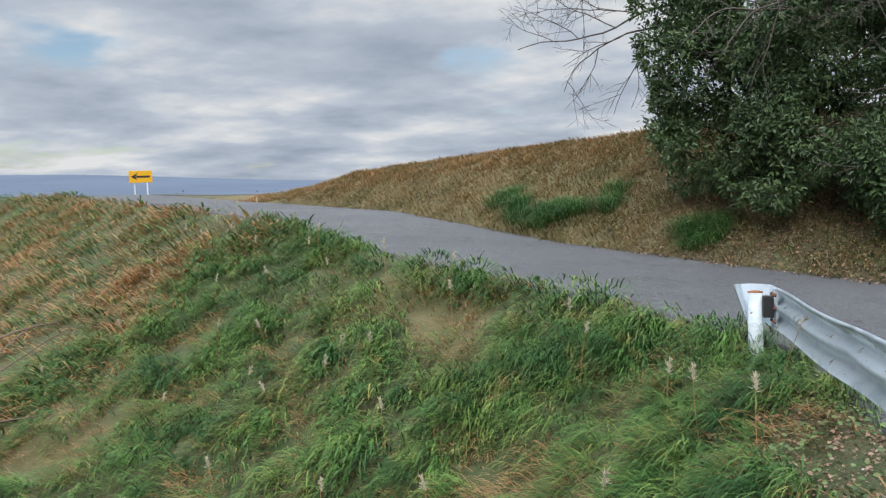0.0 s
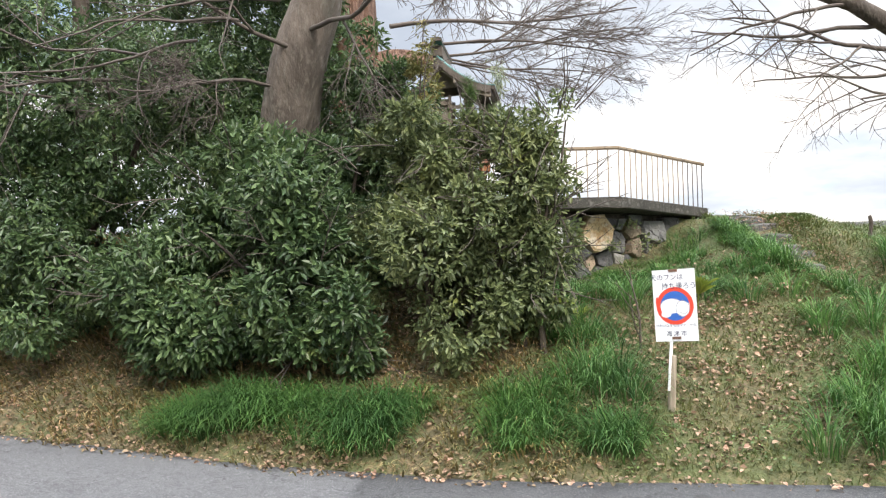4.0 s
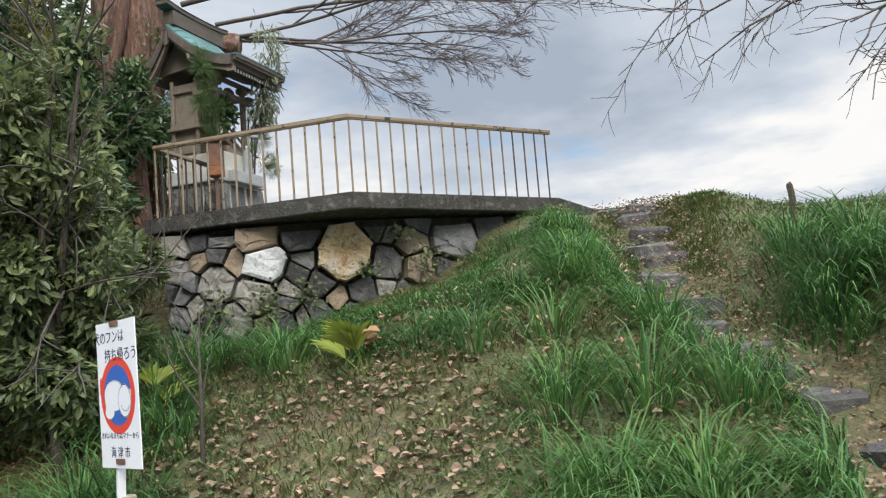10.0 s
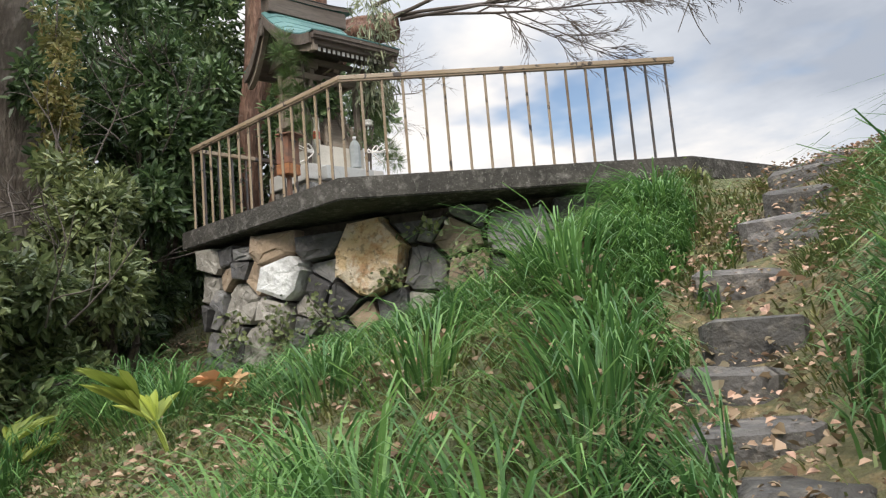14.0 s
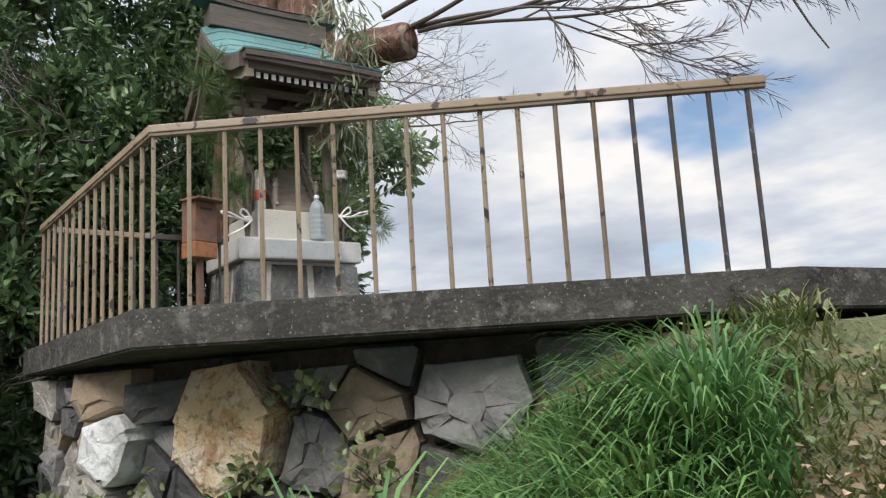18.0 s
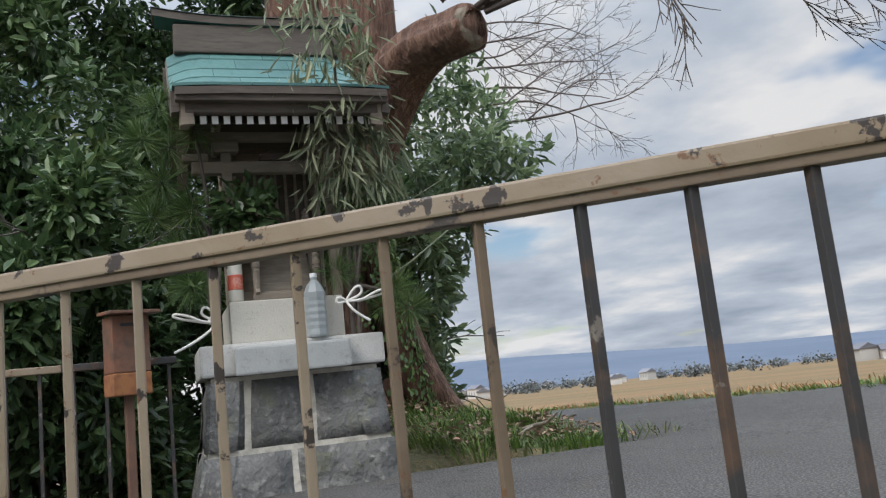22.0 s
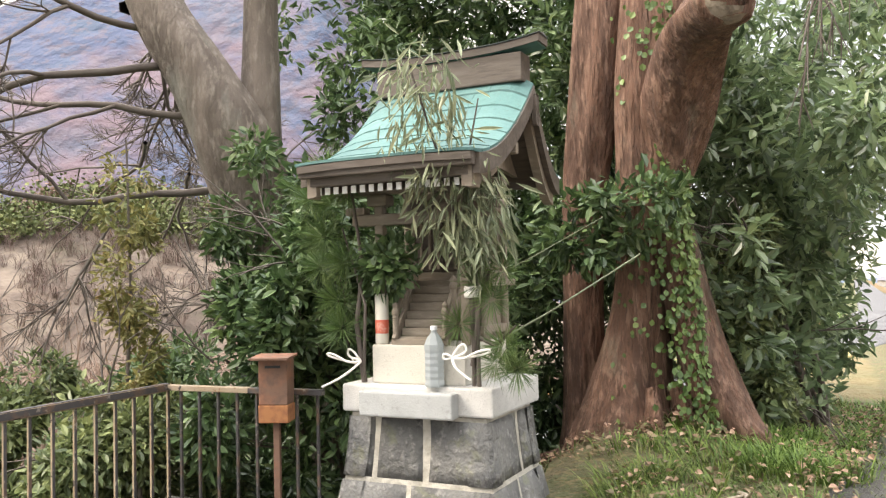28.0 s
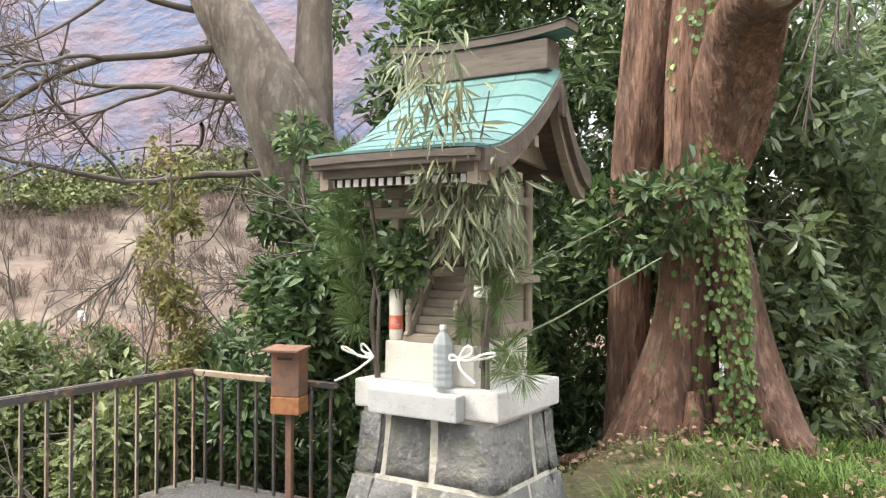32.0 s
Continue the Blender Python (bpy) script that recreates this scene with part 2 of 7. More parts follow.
COPPER_DULL = material("dull grey copper", (0.13, 0.14, 0.14), 0.5, var=[(8, 0.45, 0.62, (0.12, 0.20, 0.19), 0.7)])
PLINTH = material("cream plinth stone", (0.57, 0.54, 0.47), 0.8, var=[(4, 0.42, 0.62, (0.47, 0.45, 0.39), 0.7), (90, 0.58, 0.68, (0.36, 0.33, 0.28), 0.6)], bump=[(120, 0.002)])
STEP_GREY = material("smooth grey concrete", (0.40, 0.41, 0.40), 0.75, var=[(5, 0.42, 0.62, (0.32, 0.33, 0.32), 0.7), (40, 0.58, 0.68, (0.24, 0.24, 0.22), 0.5)], bump=[(90, 0.002)])
COPPER = material("verdigris copper sheet", (0.056, 0.150, 0.142), 0.6, var=[(2.5, 0.4, 0.62, (0.082, 0.185, 0.172), 0.8), (14, 0.56, 0.66, (0.042, 0.12, 0.112), 0.7), (60, 0.6, 0.66, (0.06, 0.12, 0.10), 0.6)], bump=[(20, 0.003)], obj=0.12)
WOOD = stretch(material("weathered grey wood", (0.235, 0.195, 0.15), 0.85, var=[(14, 0.42, 0.62, (0.19, 0.16, 0.125), 0.85), (60, 0.5, 0.68, (0.33, 0.29, 0.24), 0.5)], bump=[(40, 0.003)], obj=0.12), 1, 0.15, 0.6)
WOOD_DARK = stretch(material("dark brown roof wood", (0.085, 0.066, 0.052), 0.7, var=[(10, 0.42, 0.62, (0.14, 0.115, 0.095), 0.8), (50, 0.5, 0.68, (0.05, 0.04, 0.033), 0.6)], bump=[(30, 0.003)]), 1, 0.15, 1)
WHITE_TIP = material("white painted rafter tip", (0.78, 0.77, 0.74), 0.6, var=[(30, 0.5, 0.68, (0.5, 0.48, 0.44), 0.5)])
POST_WOOD = stretch(material("grey stake wood", (0.38, 0.32, 0.25), 0.9, var=[(30, 0.42, 0.62, (0.22, 0.18, 0.13), 0.85)], bump=[(40, 0.004)]), 1, 1, 0.1)
SIGN_WHITE = material("white sign board", (0.80, 0.81, 0.83), 0.45, var=[(3, 0.5, 0.7, (0.70, 0.71, 0.73), 0.6)])
SIGN_RED = material("red print", (0.72, 0.06, 0.03), 0.5, var=[(9, 0.5, 0.7, (0.62, 0.07, 0.04), 0.5)])
SIGN_BLUE = material("blue print", (0.03, 0.12, 0.45), 0.5, var=[(9, 0.5, 0.7, (0.05, 0.15, 0.42), 0.5)])
INK = material("navy print", (0.015, 0.02, 0.06), 0.5)
SIGN_YELLOW = material("yellow road sign", (0.80, 0.42, 0.01), 0.45, var=[(2, 0.5, 0.7, (0.70, 0.36, 0.02), 0.6)])
BLACK = material("black print", (0.02, 0.02, 0.02), 0.5)
BARK_RED = stretch(material("reddish brown bark", (0.155, 0.082, 0.054), 0.9, var=[(7, 0.42, 0.58, (0.085, 0.045, 0.031), 0.85), (22, 0.5, 0.62, (0.25, 0.15, 0.105), 0.75), (60, 0.52, 0.62, (0.07, 0.04, 0.028), 0.7), (3, 0.58, 0.66, (0.15, 0.135, 0.10), 0.5)], bump=[(11, 0.09), (40, 0.02)]), 1, 1, 0.22)
BARK_GREY = stretch(material("grey bark", (0.075, 0.058, 0.045), 0.92, var=[(6, 0.42, 0.6, (0.05, 0.04, 0.032), 0.8), (24, 0.5, 0.68, (0.16, 0.135, 0.11), 0.7), (2, 0.55, 0.68, (0.13, 0.125, 0.10), 0.6)], bump=[(12, 0.06), (50, 0.01)]), 1, 1, 0.3)
BARK_PALE = stretch(material("pale grey-brown bark", (0.165, 0.135, 0.112), 0.92, var=[(3, 0.42, 0.6, (0.085, 0.068, 0.055), 0.8), (20, 0.5, 0.66, (0.26, 0.225, 0.19), 0.7), (1.6, 0.56, 0.66, (0.20, 0.20, 0.17), 0.6)], bump=[(9, 0.05), (50, 0.012)]), 1, 1, 0.35)
TWIG = material("bare twig bark", (0.115, 0.095, 0.08), 0.9, var=[(4, 0.45, 0.6, (0.075, 0.06, 0.055), 0.7)])
LEAF = material("dark evergreen leaf", (0.09, 0.155, 0.06), 0.4, var=[(0.7, 0.42, 0.62, (0.058, 0.108, 0.042), 0.8), (2.2, 0.58, 0.7, (0.15, 0.19, 0.05), 0.6)], island=0.6, trans=0.28, sheen=0.55)
LEAF_LIGHT = material("lighter evergreen leaf", (0.165, 0.205, 0.085), 0.42, var=[(0.9, 0.42, 0.62, (0.095, 0.145, 0.065), 0.5), (2.6, 0.6, 0.7, (0.19, 0.22, 0.05), 0.7)], island=0.55, trans=0.32, sheen=0.5)
LEAF_MID = material("broad evergreen leaf", (0.17, 0.24, 0.12), 0.28, var=[(0.8, 0.42, 0.62, (0.085, 0.15, 0.075), 0.4), (2.4, 0.58, 0.7, (0.22, 0.27, 0.12), 0.6)], island=0.6, trans=0.5, sheen=0.9)
LEAF_YELLOW = material("yellowing vine leaf", (0.26, 0.24, 0.08), 0.5, var=[(3, 0.45, 0.62, (0.15, 0.17, 0.06), 0.8), (9, 0.56, 0.66, (0.28, 0.17, 0.07), 0.7)], island=0.4, trans=0.25)
LEAF_BAMBOO = material("drying bamboo leaf", (0.23, 0.27, 0.17), 0.55, var=[(7, 0.45, 0.62, (0.28, 0.28, 0.17), 0.7)], island=0.35, trans=0.2)
NEEDLE = material("pine needle", (0.075, 0.145, 0.04), 0.5, var=[(6, 0.45, 0.62, (0.12, 0.17, 0.05), 0.7)], island=0.35, trans=0.1)
IVY = material("ivy leaf", (0.10, 0.17, 0.05), 0.45, var=[(4, 0.45, 0.62, (0.15, 0.21, 0.06), 0.7)], island=0.4, trans=0.15)
BLADE = material("lush green grass blade", (0.095, 0.21, 0.058), 0.5, var=[(0.9, 0.42, 0.62, (0.062, 0.15, 0.05), 0.7), (3, 0.58, 0.7, (0.16, 0.26, 0.07), 0.7)], island=0.5, trans=0.35, sheen=0.3)
BLADE_SLOPE = material("tussocky slope grass blade", (0.105, 0.225, 0.056), 0.45, var=[(0.8, 0.44, 0.56, (0.042, 0.12, 0.038), 0.9), (1.9, 0.50, 0.60, (0.155, 0.24, 0.06), 0.85), (1.1, 0.62, 0.68, (0.34, 0.27, 0.09), 0.7), (4.0, 0.58, 0.66, (0.38, 0.25, 0.09), 0.7), (7.0, 0.52, 0.64, (0.035, 0.085, 0.025), 0.6)], island=0.65, trans=0.2, sheen=0.12)
BLADE_VERGE = material("light verge grass blade", (0.125, 0.21, 0.05), 0.5, var=[(1.1, 0.52, 0.64, (0.16, 0.21, 0.06), 0.7), (2.6, 0.6, 0.68, (0.34, 0.27, 0.14), 0.7), (3, 0.55, 0.68, (0.08, 0.15, 0.04), 0.7)], island=0.45, trans=0.25, sheen=0.3)
BLADE_SHORT = material("short mixed grass blade", (0.115, 0.16, 0.05), 0.5, var=[(1.2, 0.45, 0.62, (0.15, 0.16, 0.05), 0.8), (4, 0.56, 0.68, (0.25, 0.20, 0.09), 0.8)], island=0.4, trans=0.2)
BLADE_DRY = material("dry straw grass blade", (0.37, 0.225, 0.09), 0.7, var=[(0.8, 0.42, 0.62, (0.42, 0.22, 0.075), 0.8), (3, 0.55, 0.68, (0.42, 0.33, 0.18), 0.7)], island=0.4, trans=0.2)
STRAW = material("mottled bank straw", (0.37, 0.285, 0.125), 0.75, var=[(0.6, 0.46, 0.62, (0.16, 0.185, 0.06), 0.75), (1.6, 0.5, 0.66, (0.38, 0.29, 0.14), 0.7), (4, 0.55, 0.66, (0.20, 0.13, 0.06), 0.75), (9, 0.52, 0.64, (0.12, 0.11, 0.04), 0.7)], island=0.55, trans=0.15)
LITTER = material("fallen brown leaf", (0.275, 0.195, 0.12), 0.75, var=[(5, 0.42, 0.62, (0.34, 0.265, 0.17), 0.8), (9, 0.54, 0.64, (0.13, 0.09, 0.055), 0.8), (7, 0.64, 0.7, (0.28, 0.15, 0.08), 0.5)], island=0.65, trans=0.1)
PLUME = material("silvery grass plume", (0.62, 0.55, 0.42), 0.8, island=0.2, trans=0.3)
ROPE = material("white straw rope", (0.80, 0.78, 0.73), 0.7, bump=[(80, 0.004)])
BOTTLE = material("cloudy plastic bottle", (0.52, 0.56, 0.57), 0.18, var=[(20, 0.5, 0.65, (0.66, 0.69, 0.70), 0.6)], trans=0.5)
CAN_RED = material("red printed can", (0.60, 0.13, 0.08), 0.4, var=[(12, 0.5, 0.6, (0.75, 0.66, 0.55), 0.6)])
CAN_PALE = material("pale printed can", (0.70, 0.67, 0.58), 0.35)
CURED = material("greyed stump end", (0.24, 0.20, 0.15), 0.95, var=[(9, 0.42, 0.6, (0.09, 0.07, 0.05), 0.8)], bump=[(20, 0.02)])
HOUSE_WALL = material("far house wall", (0.55, 0.53, 0.50), 0.8, obj=0.4)
HOUSE_ROOF = material("far house roof", (0.14, 0.14, 0.16), 0.7, obj=0.4)
STEEL_GREY = material("dull grey steel", (0.34, 0.35, 0.36), 0.5)
# the bluish haze over the mountain is painted into its base colour
MOUNTAIN = material("wooded mountain with painted haze", (0.062, 0.08, 0.135), 0.95, var=[(0.012, 0.45, 0.58, (0.15, 0.10, 0.11), 0.85), (0.03, 0.45, 0.6, (0.055, 0.08, 0.12), 0.7), (0.12, 0.48, 0.6, (0.13, 0.095, 0.105), 0.5)], bump=[(0.05, 9.0)])
FOOTHILL = material("tan winter terraces", (0.15, 0.11, 0.082), 0.95, var=[(0.03, 0.42, 0.58, (0.075, 0.055, 0.043), 0.85), (0.09, 0.46, 0.6, (0.17, 0.135, 0.105), 0.8), (0.3, 0.48, 0.62, (0.06, 0.044, 0.036), 0.7), (0.06, 0.56, 0.66, (0.06, 0.07, 0.03), 0.6)], bump=[(0.3, 0.6)])
# distance haze is put into the blue of these hills
FAR_HILL = material("far hills painted with blue haze", (0.085, 0.115, 0.165), 0.95, var=[(0.003, 0.42, 0.6, (0.105, 0.135, 0.185), 0.8)])


def ground_material():
    """Earth, litter and short turf, by the zone weights stored on the mesh and two scales of noise."""
    m = material("ground", (0.105, 0.088, 0.047), 0.97, var=[(2.5, 0.42, 0.6, (0.10, 0.12, 0.045), 0.8), (14, 0.5, 0.62, (0.24, 0.17, 0.09), 0.75), (50, 0.52, 0.66, (0.07, 0.055, 0.035), 0.7)], bump=[(30, 0.03), (5, 0.06)])
    nt = m.node_tree
    n, l = nt.nodes.new, nt.links.new
    bsdf = nt.nodes["Principled BSDF"]
    col = bsdf.inputs["Base Color"].links[0].from_socket
    tc = n("ShaderNodeTexCoord")
    for key, a, b in (("green", (0.05, 0.078, 0.026), (0.085, 0.088, 0.032)), ("dry", (0.165, 0.14, 0.065), (0.20, 0.15, 0.07)), ("field", (0.21, 0.125, 0.055), (0.14, 0.105, 0.045)), ("scrub", (0.085, 0.062, 0.045), (0.125, 0.09, 0.062))):
        att = n("ShaderNodeAttribute")
        att.attribute_name = key
        tex = n("ShaderNodeTexNoise")
        tex.inputs["Scale"].default_value, tex.inputs["Detail"].default_value = {"scrub": 0.05, "field": 0.035}.get(key, 1.1), 8.0
        turn = n("ShaderNodeMapping")
        if key == "field":
            turn.inputs["Rotation"].default_value, turn.inputs["Scale"].default_value = (0, 0, radians(24)), (1.2, 0.22, 1.0)
        l(tc.outputs["Object"], turn.inputs[0])
        l(turn.outputs[0], tex.inputs["Vector"])
        two = n("ShaderNodeMix")
        two.data_type = "RGBA"
        rng = n("ShaderNodeMapRange")
        rng.inputs["From Min"].default_value, rng.inputs["From Max"].default_value = 0.4, 0.6
        l(tex.outputs[0], rng.inputs["Value"])
        l(rng.outputs[0], two.inputs["Factor"])
        two.inputs["A"].default_value, two.inputs["B"].default_value = (*a, 1), (*b, 1)
        mix = n("ShaderNodeMix")
        mix.data_type = "RGBA"
        l(att.outputs["Fac"], mix.inputs["Factor"])
        l(col, mix.inputs["A"])
        l(two.outputs["Result"], mix.inputs["B"])
        col = mix.outputs["Result"]
    l(col, bsdf.inputs["Base Color"])
    return m


GROUND = ground_material()


def cracked(mat, scale, width):
    """Thin wandering dark cracks and a patch of paler wear over a paving material."""
    nt = mat.node_tree
    n, l = nt.nodes.new, nt.links.new
    bsdf = nt.nodes["Principled BSDF"]
    col = bsdf.inputs["Base Color"].links[0].from_socket
    tc, tex = n("ShaderNodeTexCoord"), n("ShaderNodeTexNoise")
    tex.inputs["Scale"].default_value, tex.inputs["Detail"].default_value, tex.inputs["Roughness"].default_value = scale, 7.0, 0.6
    l(tc.outputs["Object"], tex.inputs["Vector"])
    off, mag, rng_ = n("ShaderNodeMath"), n("ShaderNodeMath"), n("ShaderNodeMapRange")
    off.operation, off.inputs[1].default_value = "SUBTRACT", 0.5
    mag.operation = "ABSOLUTE"
    l(tex.outputs[0], off.inputs[0])
    l(off.outputs[0], mag.inputs[0])
    rng_.inputs["From Min"].default_value, rng_.inputs["From Max"].default_value = 0.0, width
    rng_.inputs["To Min"].default_value, rng_.inputs["To Max"].default_value = 0.75, 0.0
    l(mag.outputs[0], rng_.inputs["Value"])
    mix = n("ShaderNodeMix")
    mix.data_type = "RGBA"
    l(rng_.outputs[0], mix.inputs["Factor"])
    l(col, mix.inputs["A"])
    mix.inputs["B"].default_value = (0.03, 0.03, 0.03, 1)
    l(mix.outputs["Result"], bsdf.inputs["Base Color"])


cracked(ASPHALT, 0.45, 0.0045)
cracked(ASPHALT, 1.3, 0.0035)
cracked(PAVE, 0.8, 0.004)


# ---- mesh helpers ----
rng = np.random.default_rng(7)


def mesh_of(name, verts, faces, mat, smooth=False):
    """A mesh from arrays of points and of equal-sized faces (or a list of such arrays)."""
    me = bpy.data.meshes.new(name)
    groups = faces if isinstance(faces, list) else [faces]
    groups = [np.asarray(g, dtype=np.int32) for g in groups if len(g)]
    verts = np.asarray(verts, dtype=np.float32)
    loops = np.concatenate([g.ravel() for g in groups])
    sizes = np.concatenate([np.full(len(g), g.shape[1], dtype=np.int32) for g in groups])
    me.vertices.add(len(verts))
    me.vertices.foreach_set("co", verts.ravel())
    me.loops.add(len(loops))
    me.loops.foreach_set("vertex_index", loops)
    me.polygons.add(len(sizes))
    me.polygons.foreach_set("loop_start", np.concatenate([[0], np.cumsum(sizes)[:-1]]).astype(np.int32))
    me.polygons.foreach_set("loop_total", sizes)
    me.polygons.foreach_set("use_smooth", np.full(len(sizes), smooth))
    me.update(calc_edges=True)
    me.validate()
    me.materials.append(mat)
    return me


def part(name, bm, mat, parent, label="", smooth=False):
    """Link a bmesh or mesh as one mesh object under a thing or a part."""
    if isinstance(bm, bmesh.types.BMesh):
        me = bpy.data.meshes.new(name)
        bm.to_mesh(me)
        bm.free()
        me.materials.append(mat)
        if smooth:
            me.polygons.foreach_set("use_smooth", [True] * len(me.polygons))
    else:
        me = bm
    ob = new(name, me)
    ob.parent = parent
    return tagged(ob, label)


def thing(name, at, label, category, group="", kind="", rz=0.0):
    ob = new(name)
    ob.matrix_world = pose(*at, 0, 0, rz)
    ob.empty_display_size = 0.1
    return tagged(ob, label, category, group, kind)


def box(lo, hi, bevel=0.0, bm=None, m=None):
    bm = bm or bmesh.new()
    g = bmesh.ops.create_cube(bm, size=1.0)["verts"]
    c, s = [(a + b) / 2 for a, b in zip(lo, hi)], [b - a for a, b in zip(lo, hi)]
    bmesh.ops.transform(bm, verts=g, matrix=(m or Matrix()) @ Matrix.LocRotScale(c, None, s))
    if bevel:
        e = list({k for v in g for k in v.link_edges})
        bmesh.ops.bevel(bm, geom=e, offset=bevel, segments=2, affect="EDGES", profile=0.6)
    return bm


def bar(a, b, w, h=None, bevel=0.0, bm=None):
    """A square bar from a to b."""
    a, b = Vector(a), Vector(b)
    q = (b - a).to_track_quat("Z", "Y").to_matrix().to_4x4()
    m = Matrix.Translation((a + b) / 2) @ q
    h = h or w
    return box((-w / 2, -h / 2, -(b - a).length / 2), (w / 2, h / 2, (b - a).length / 2), bevel, bm, m)


def lathe(profile, sides=20, bm=None, m=None):
    """A turned body from rows (radius, height)."""
    bm = bm or bmesh.new()
    rings = []
    for r, z in profile:
        rings.append([bm.verts.new((m or Matrix()) @ Vector((r * math.cos(2 * math.pi * k / sides), r * math.sin(2 * math.pi * k / sides), z))) for k in range(sides)])
    for a, b in zip(rings, rings[1:]):
        for k in range(sides):
            bm.faces.new((a[k], a[(k + 1) % sides], b[(k + 1) % sides], b[k]))
    bm.faces.new(rings[0][::-1])
    bm.faces.new(rings[-1])
    return bm


def prism(outline, z0, z1, bevel=0.0):
    """An upright slab over a flat outline."""
    bm = bmesh.new()
    f = bm.faces.new([bm.verts.new((x, y, z0)) for x, y in outline])
    up = bmesh.ops.extrude_face_region(bm, geom=[f])["geom"]
    bmesh.ops.translate(bm, verts=[v for v in up if isinstance(v, bmesh.types.BMVert)], vec=(0, 0, z1 - z0))
    bmesh.ops.recalc_face_normals(bm, faces=bm.faces)
    if bevel:
        bmesh.ops.bevel(bm, geom=list(bm.edges), offset=bevel, segments=2, affect="EDGES")
    return bm


def tubes(lines, sides=6):
    """Arrays of tapered tubes: each line is a list of (x, y, z, radius)."""
    V, F, T, base = [], [], [], 0
    ang = np.arange(sides) * 2 * np.pi / sides
    ca, sa = np.cos(ang), np.sin(ang)
    for ln in lines:
        p = np.asarray(ln, float)
        d = np.gradient(p[:, :3], axis=0)
        d /= np.linalg.norm(d, axis=1)[:, None] + 1e-9
        ref = np.array([[0.6, -0.8, 0.0]]) if abs(d[:, 2]).mean() > 0.6 else np.array([[0, 0, 1.0]])
        u = np.cross(d, ref)
        u /= np.linalg.norm(u, axis=1)[:, None] + 1e-9
        w = np.cross(d, u)
        ring = p[:, None, :3] + p[:, None, 3:4] * (u[:, None] * ca[None, :, None] + w[:, None] * sa[None, :, None])
        n = len(p)
        V.append(ring.reshape(-1, 3))
        i = np.arange(n - 1)[:, None] * sides + np.arange(sides)[None]
        j = np.arange(n - 1)[:, None] * sides + (np.arange(sides)[None] + 1) % sides
        F.append((np.stack([i, j, j + sides, i + sides], -1).reshape(-1, 4)) + base)
        base += n * sides
    return np.concatenate(V), np.concatenate(F)


def bend(pts, n):
    """A smooth line through rows of (x, y, z, radius)."""
    p = np.asarray(pts, float)
    p = np.concatenate([2 * p[:1] - p[1:2], p, 2 * p[-1:] - p[-2:-1]])
    out = []
    for k in range(1, len(p) - 2):
        for t in np.arange(n) / n:
            a, b, c, d = p[k - 1:k + 3]
            out.append(0.5 * (2 * b + (c - a) * t + (2 * a - 5 * b + 4 * c - d) * t * t + (3 * b - a - 3 * c + d) * t ** 3))
    out.append(p[-2])
    return np.array(out)


def gnarled(lines, sides=30, n=8, deep=0.09):
    """Trunks with ridges and hollows running along them."""
    V, F, base = [], [], 0
    for q, ln in enumerate(lines):
        p = bend(ln, n)
        v, f = tubes([p], sides)
        k, a = np.divmod(np.arange(len(v)), sides)
        th = a * 2 * np.pi / sides
        z = p[k, 2]
        w = deep * (0.8 * np.sin(3 * th + 1.1 * z + q) + 0.6 * np.sin(5 * th - 0.8 * z + 2 * q) + 0.35 * np.sin(11 * th + 2.3 * z) + 0.4 * np.sin(2.1 * z + 2 * th))
        V.append(p[k, :3] + (v - p[k, :3]) * (1 + w)[:, None])
        F.append(f + base)
        base += len(v)
    return np.concatenate(V), np.concatenate(F)


def scatter(tv, tf, P, R, S):
    """Copies of a small template, joined: points P, turns R (n,3,3), sizes S (n,) or (n,3)."""
    S = np.asarray(S, float)
    S = S[:, None, None] if S.ndim == 1 else S[:, None, :]
    V = np.einsum("nij,nvj->nvi", R, tv[None] * S) + P[:, None]
    off = (np.arange(len(P)) * len(tv))[:, None, None]
    return V.reshape(-1, 3), [(f[None] + off).reshape(-1, f.shape[1]) for f in tf]


def unit(v):
    return v / (np.linalg.norm(v, axis=-1, keepdims=True) + 1e-9)


def frames(along, side):
    """Turns whose y runs along, and whose z lies near side."""
    y = unit(along)
    x = unit(np.cross(y, side))
    return np.stack([x, y, np.cross(x, y)], -1)


def blade_turns(n, lean, phi):
    """Turns for blades that stand on z and bend to x."""
    c, s = np.cos(phi), np.sin(phi)
    cl, sl = np.cos(lean), np.sin(lean)
    x = np.stack([c * cl, s * cl, -sl], -1)
    z = np.stack([c * sl, s * sl, cl], -1)
    return np.stack([x, np.cross(z, x), z], -1)


# a blade bends along x; a leaf lies along y, folded on its rib
BLADE_V = np.array([[0, -.5, 0], [0, .5, 0], [.06, -.46, .42], [.06, .46, .42], [.26, -.3, .78], [.26, .3, .78], [.56, 0, .92]])
BLADE_F = [np.array([[0, 1, 3, 2], [2, 3, 5, 4]]), np.array([[4, 5, 6]])]
ARCH_V = np.array([[0, -.5, 0], [0, .5, 0], [.07, -.5, .4], [.07, .5, .4], [.27, -.44, .74], [.27, .44, .74], [.6, -.3, .9], [.6, .3, .9], [.98, 0, .84]])
ARCH_F = [np.array([[0, 1, 3, 2], [2, 3, 5, 4], [4, 5, 7, 6]]), np.array([[6, 7, 8]])]
LEAF_V = np.array([[0, 0, 0], [.23, .38, .07], [.2, .72, .04], [0, 1, -.06], [-.2, .72, .04], [-.23, .38, .07]])
LEAF_F = [np.array([[0, 1, 2, 3], [0, 3, 4, 5]])]


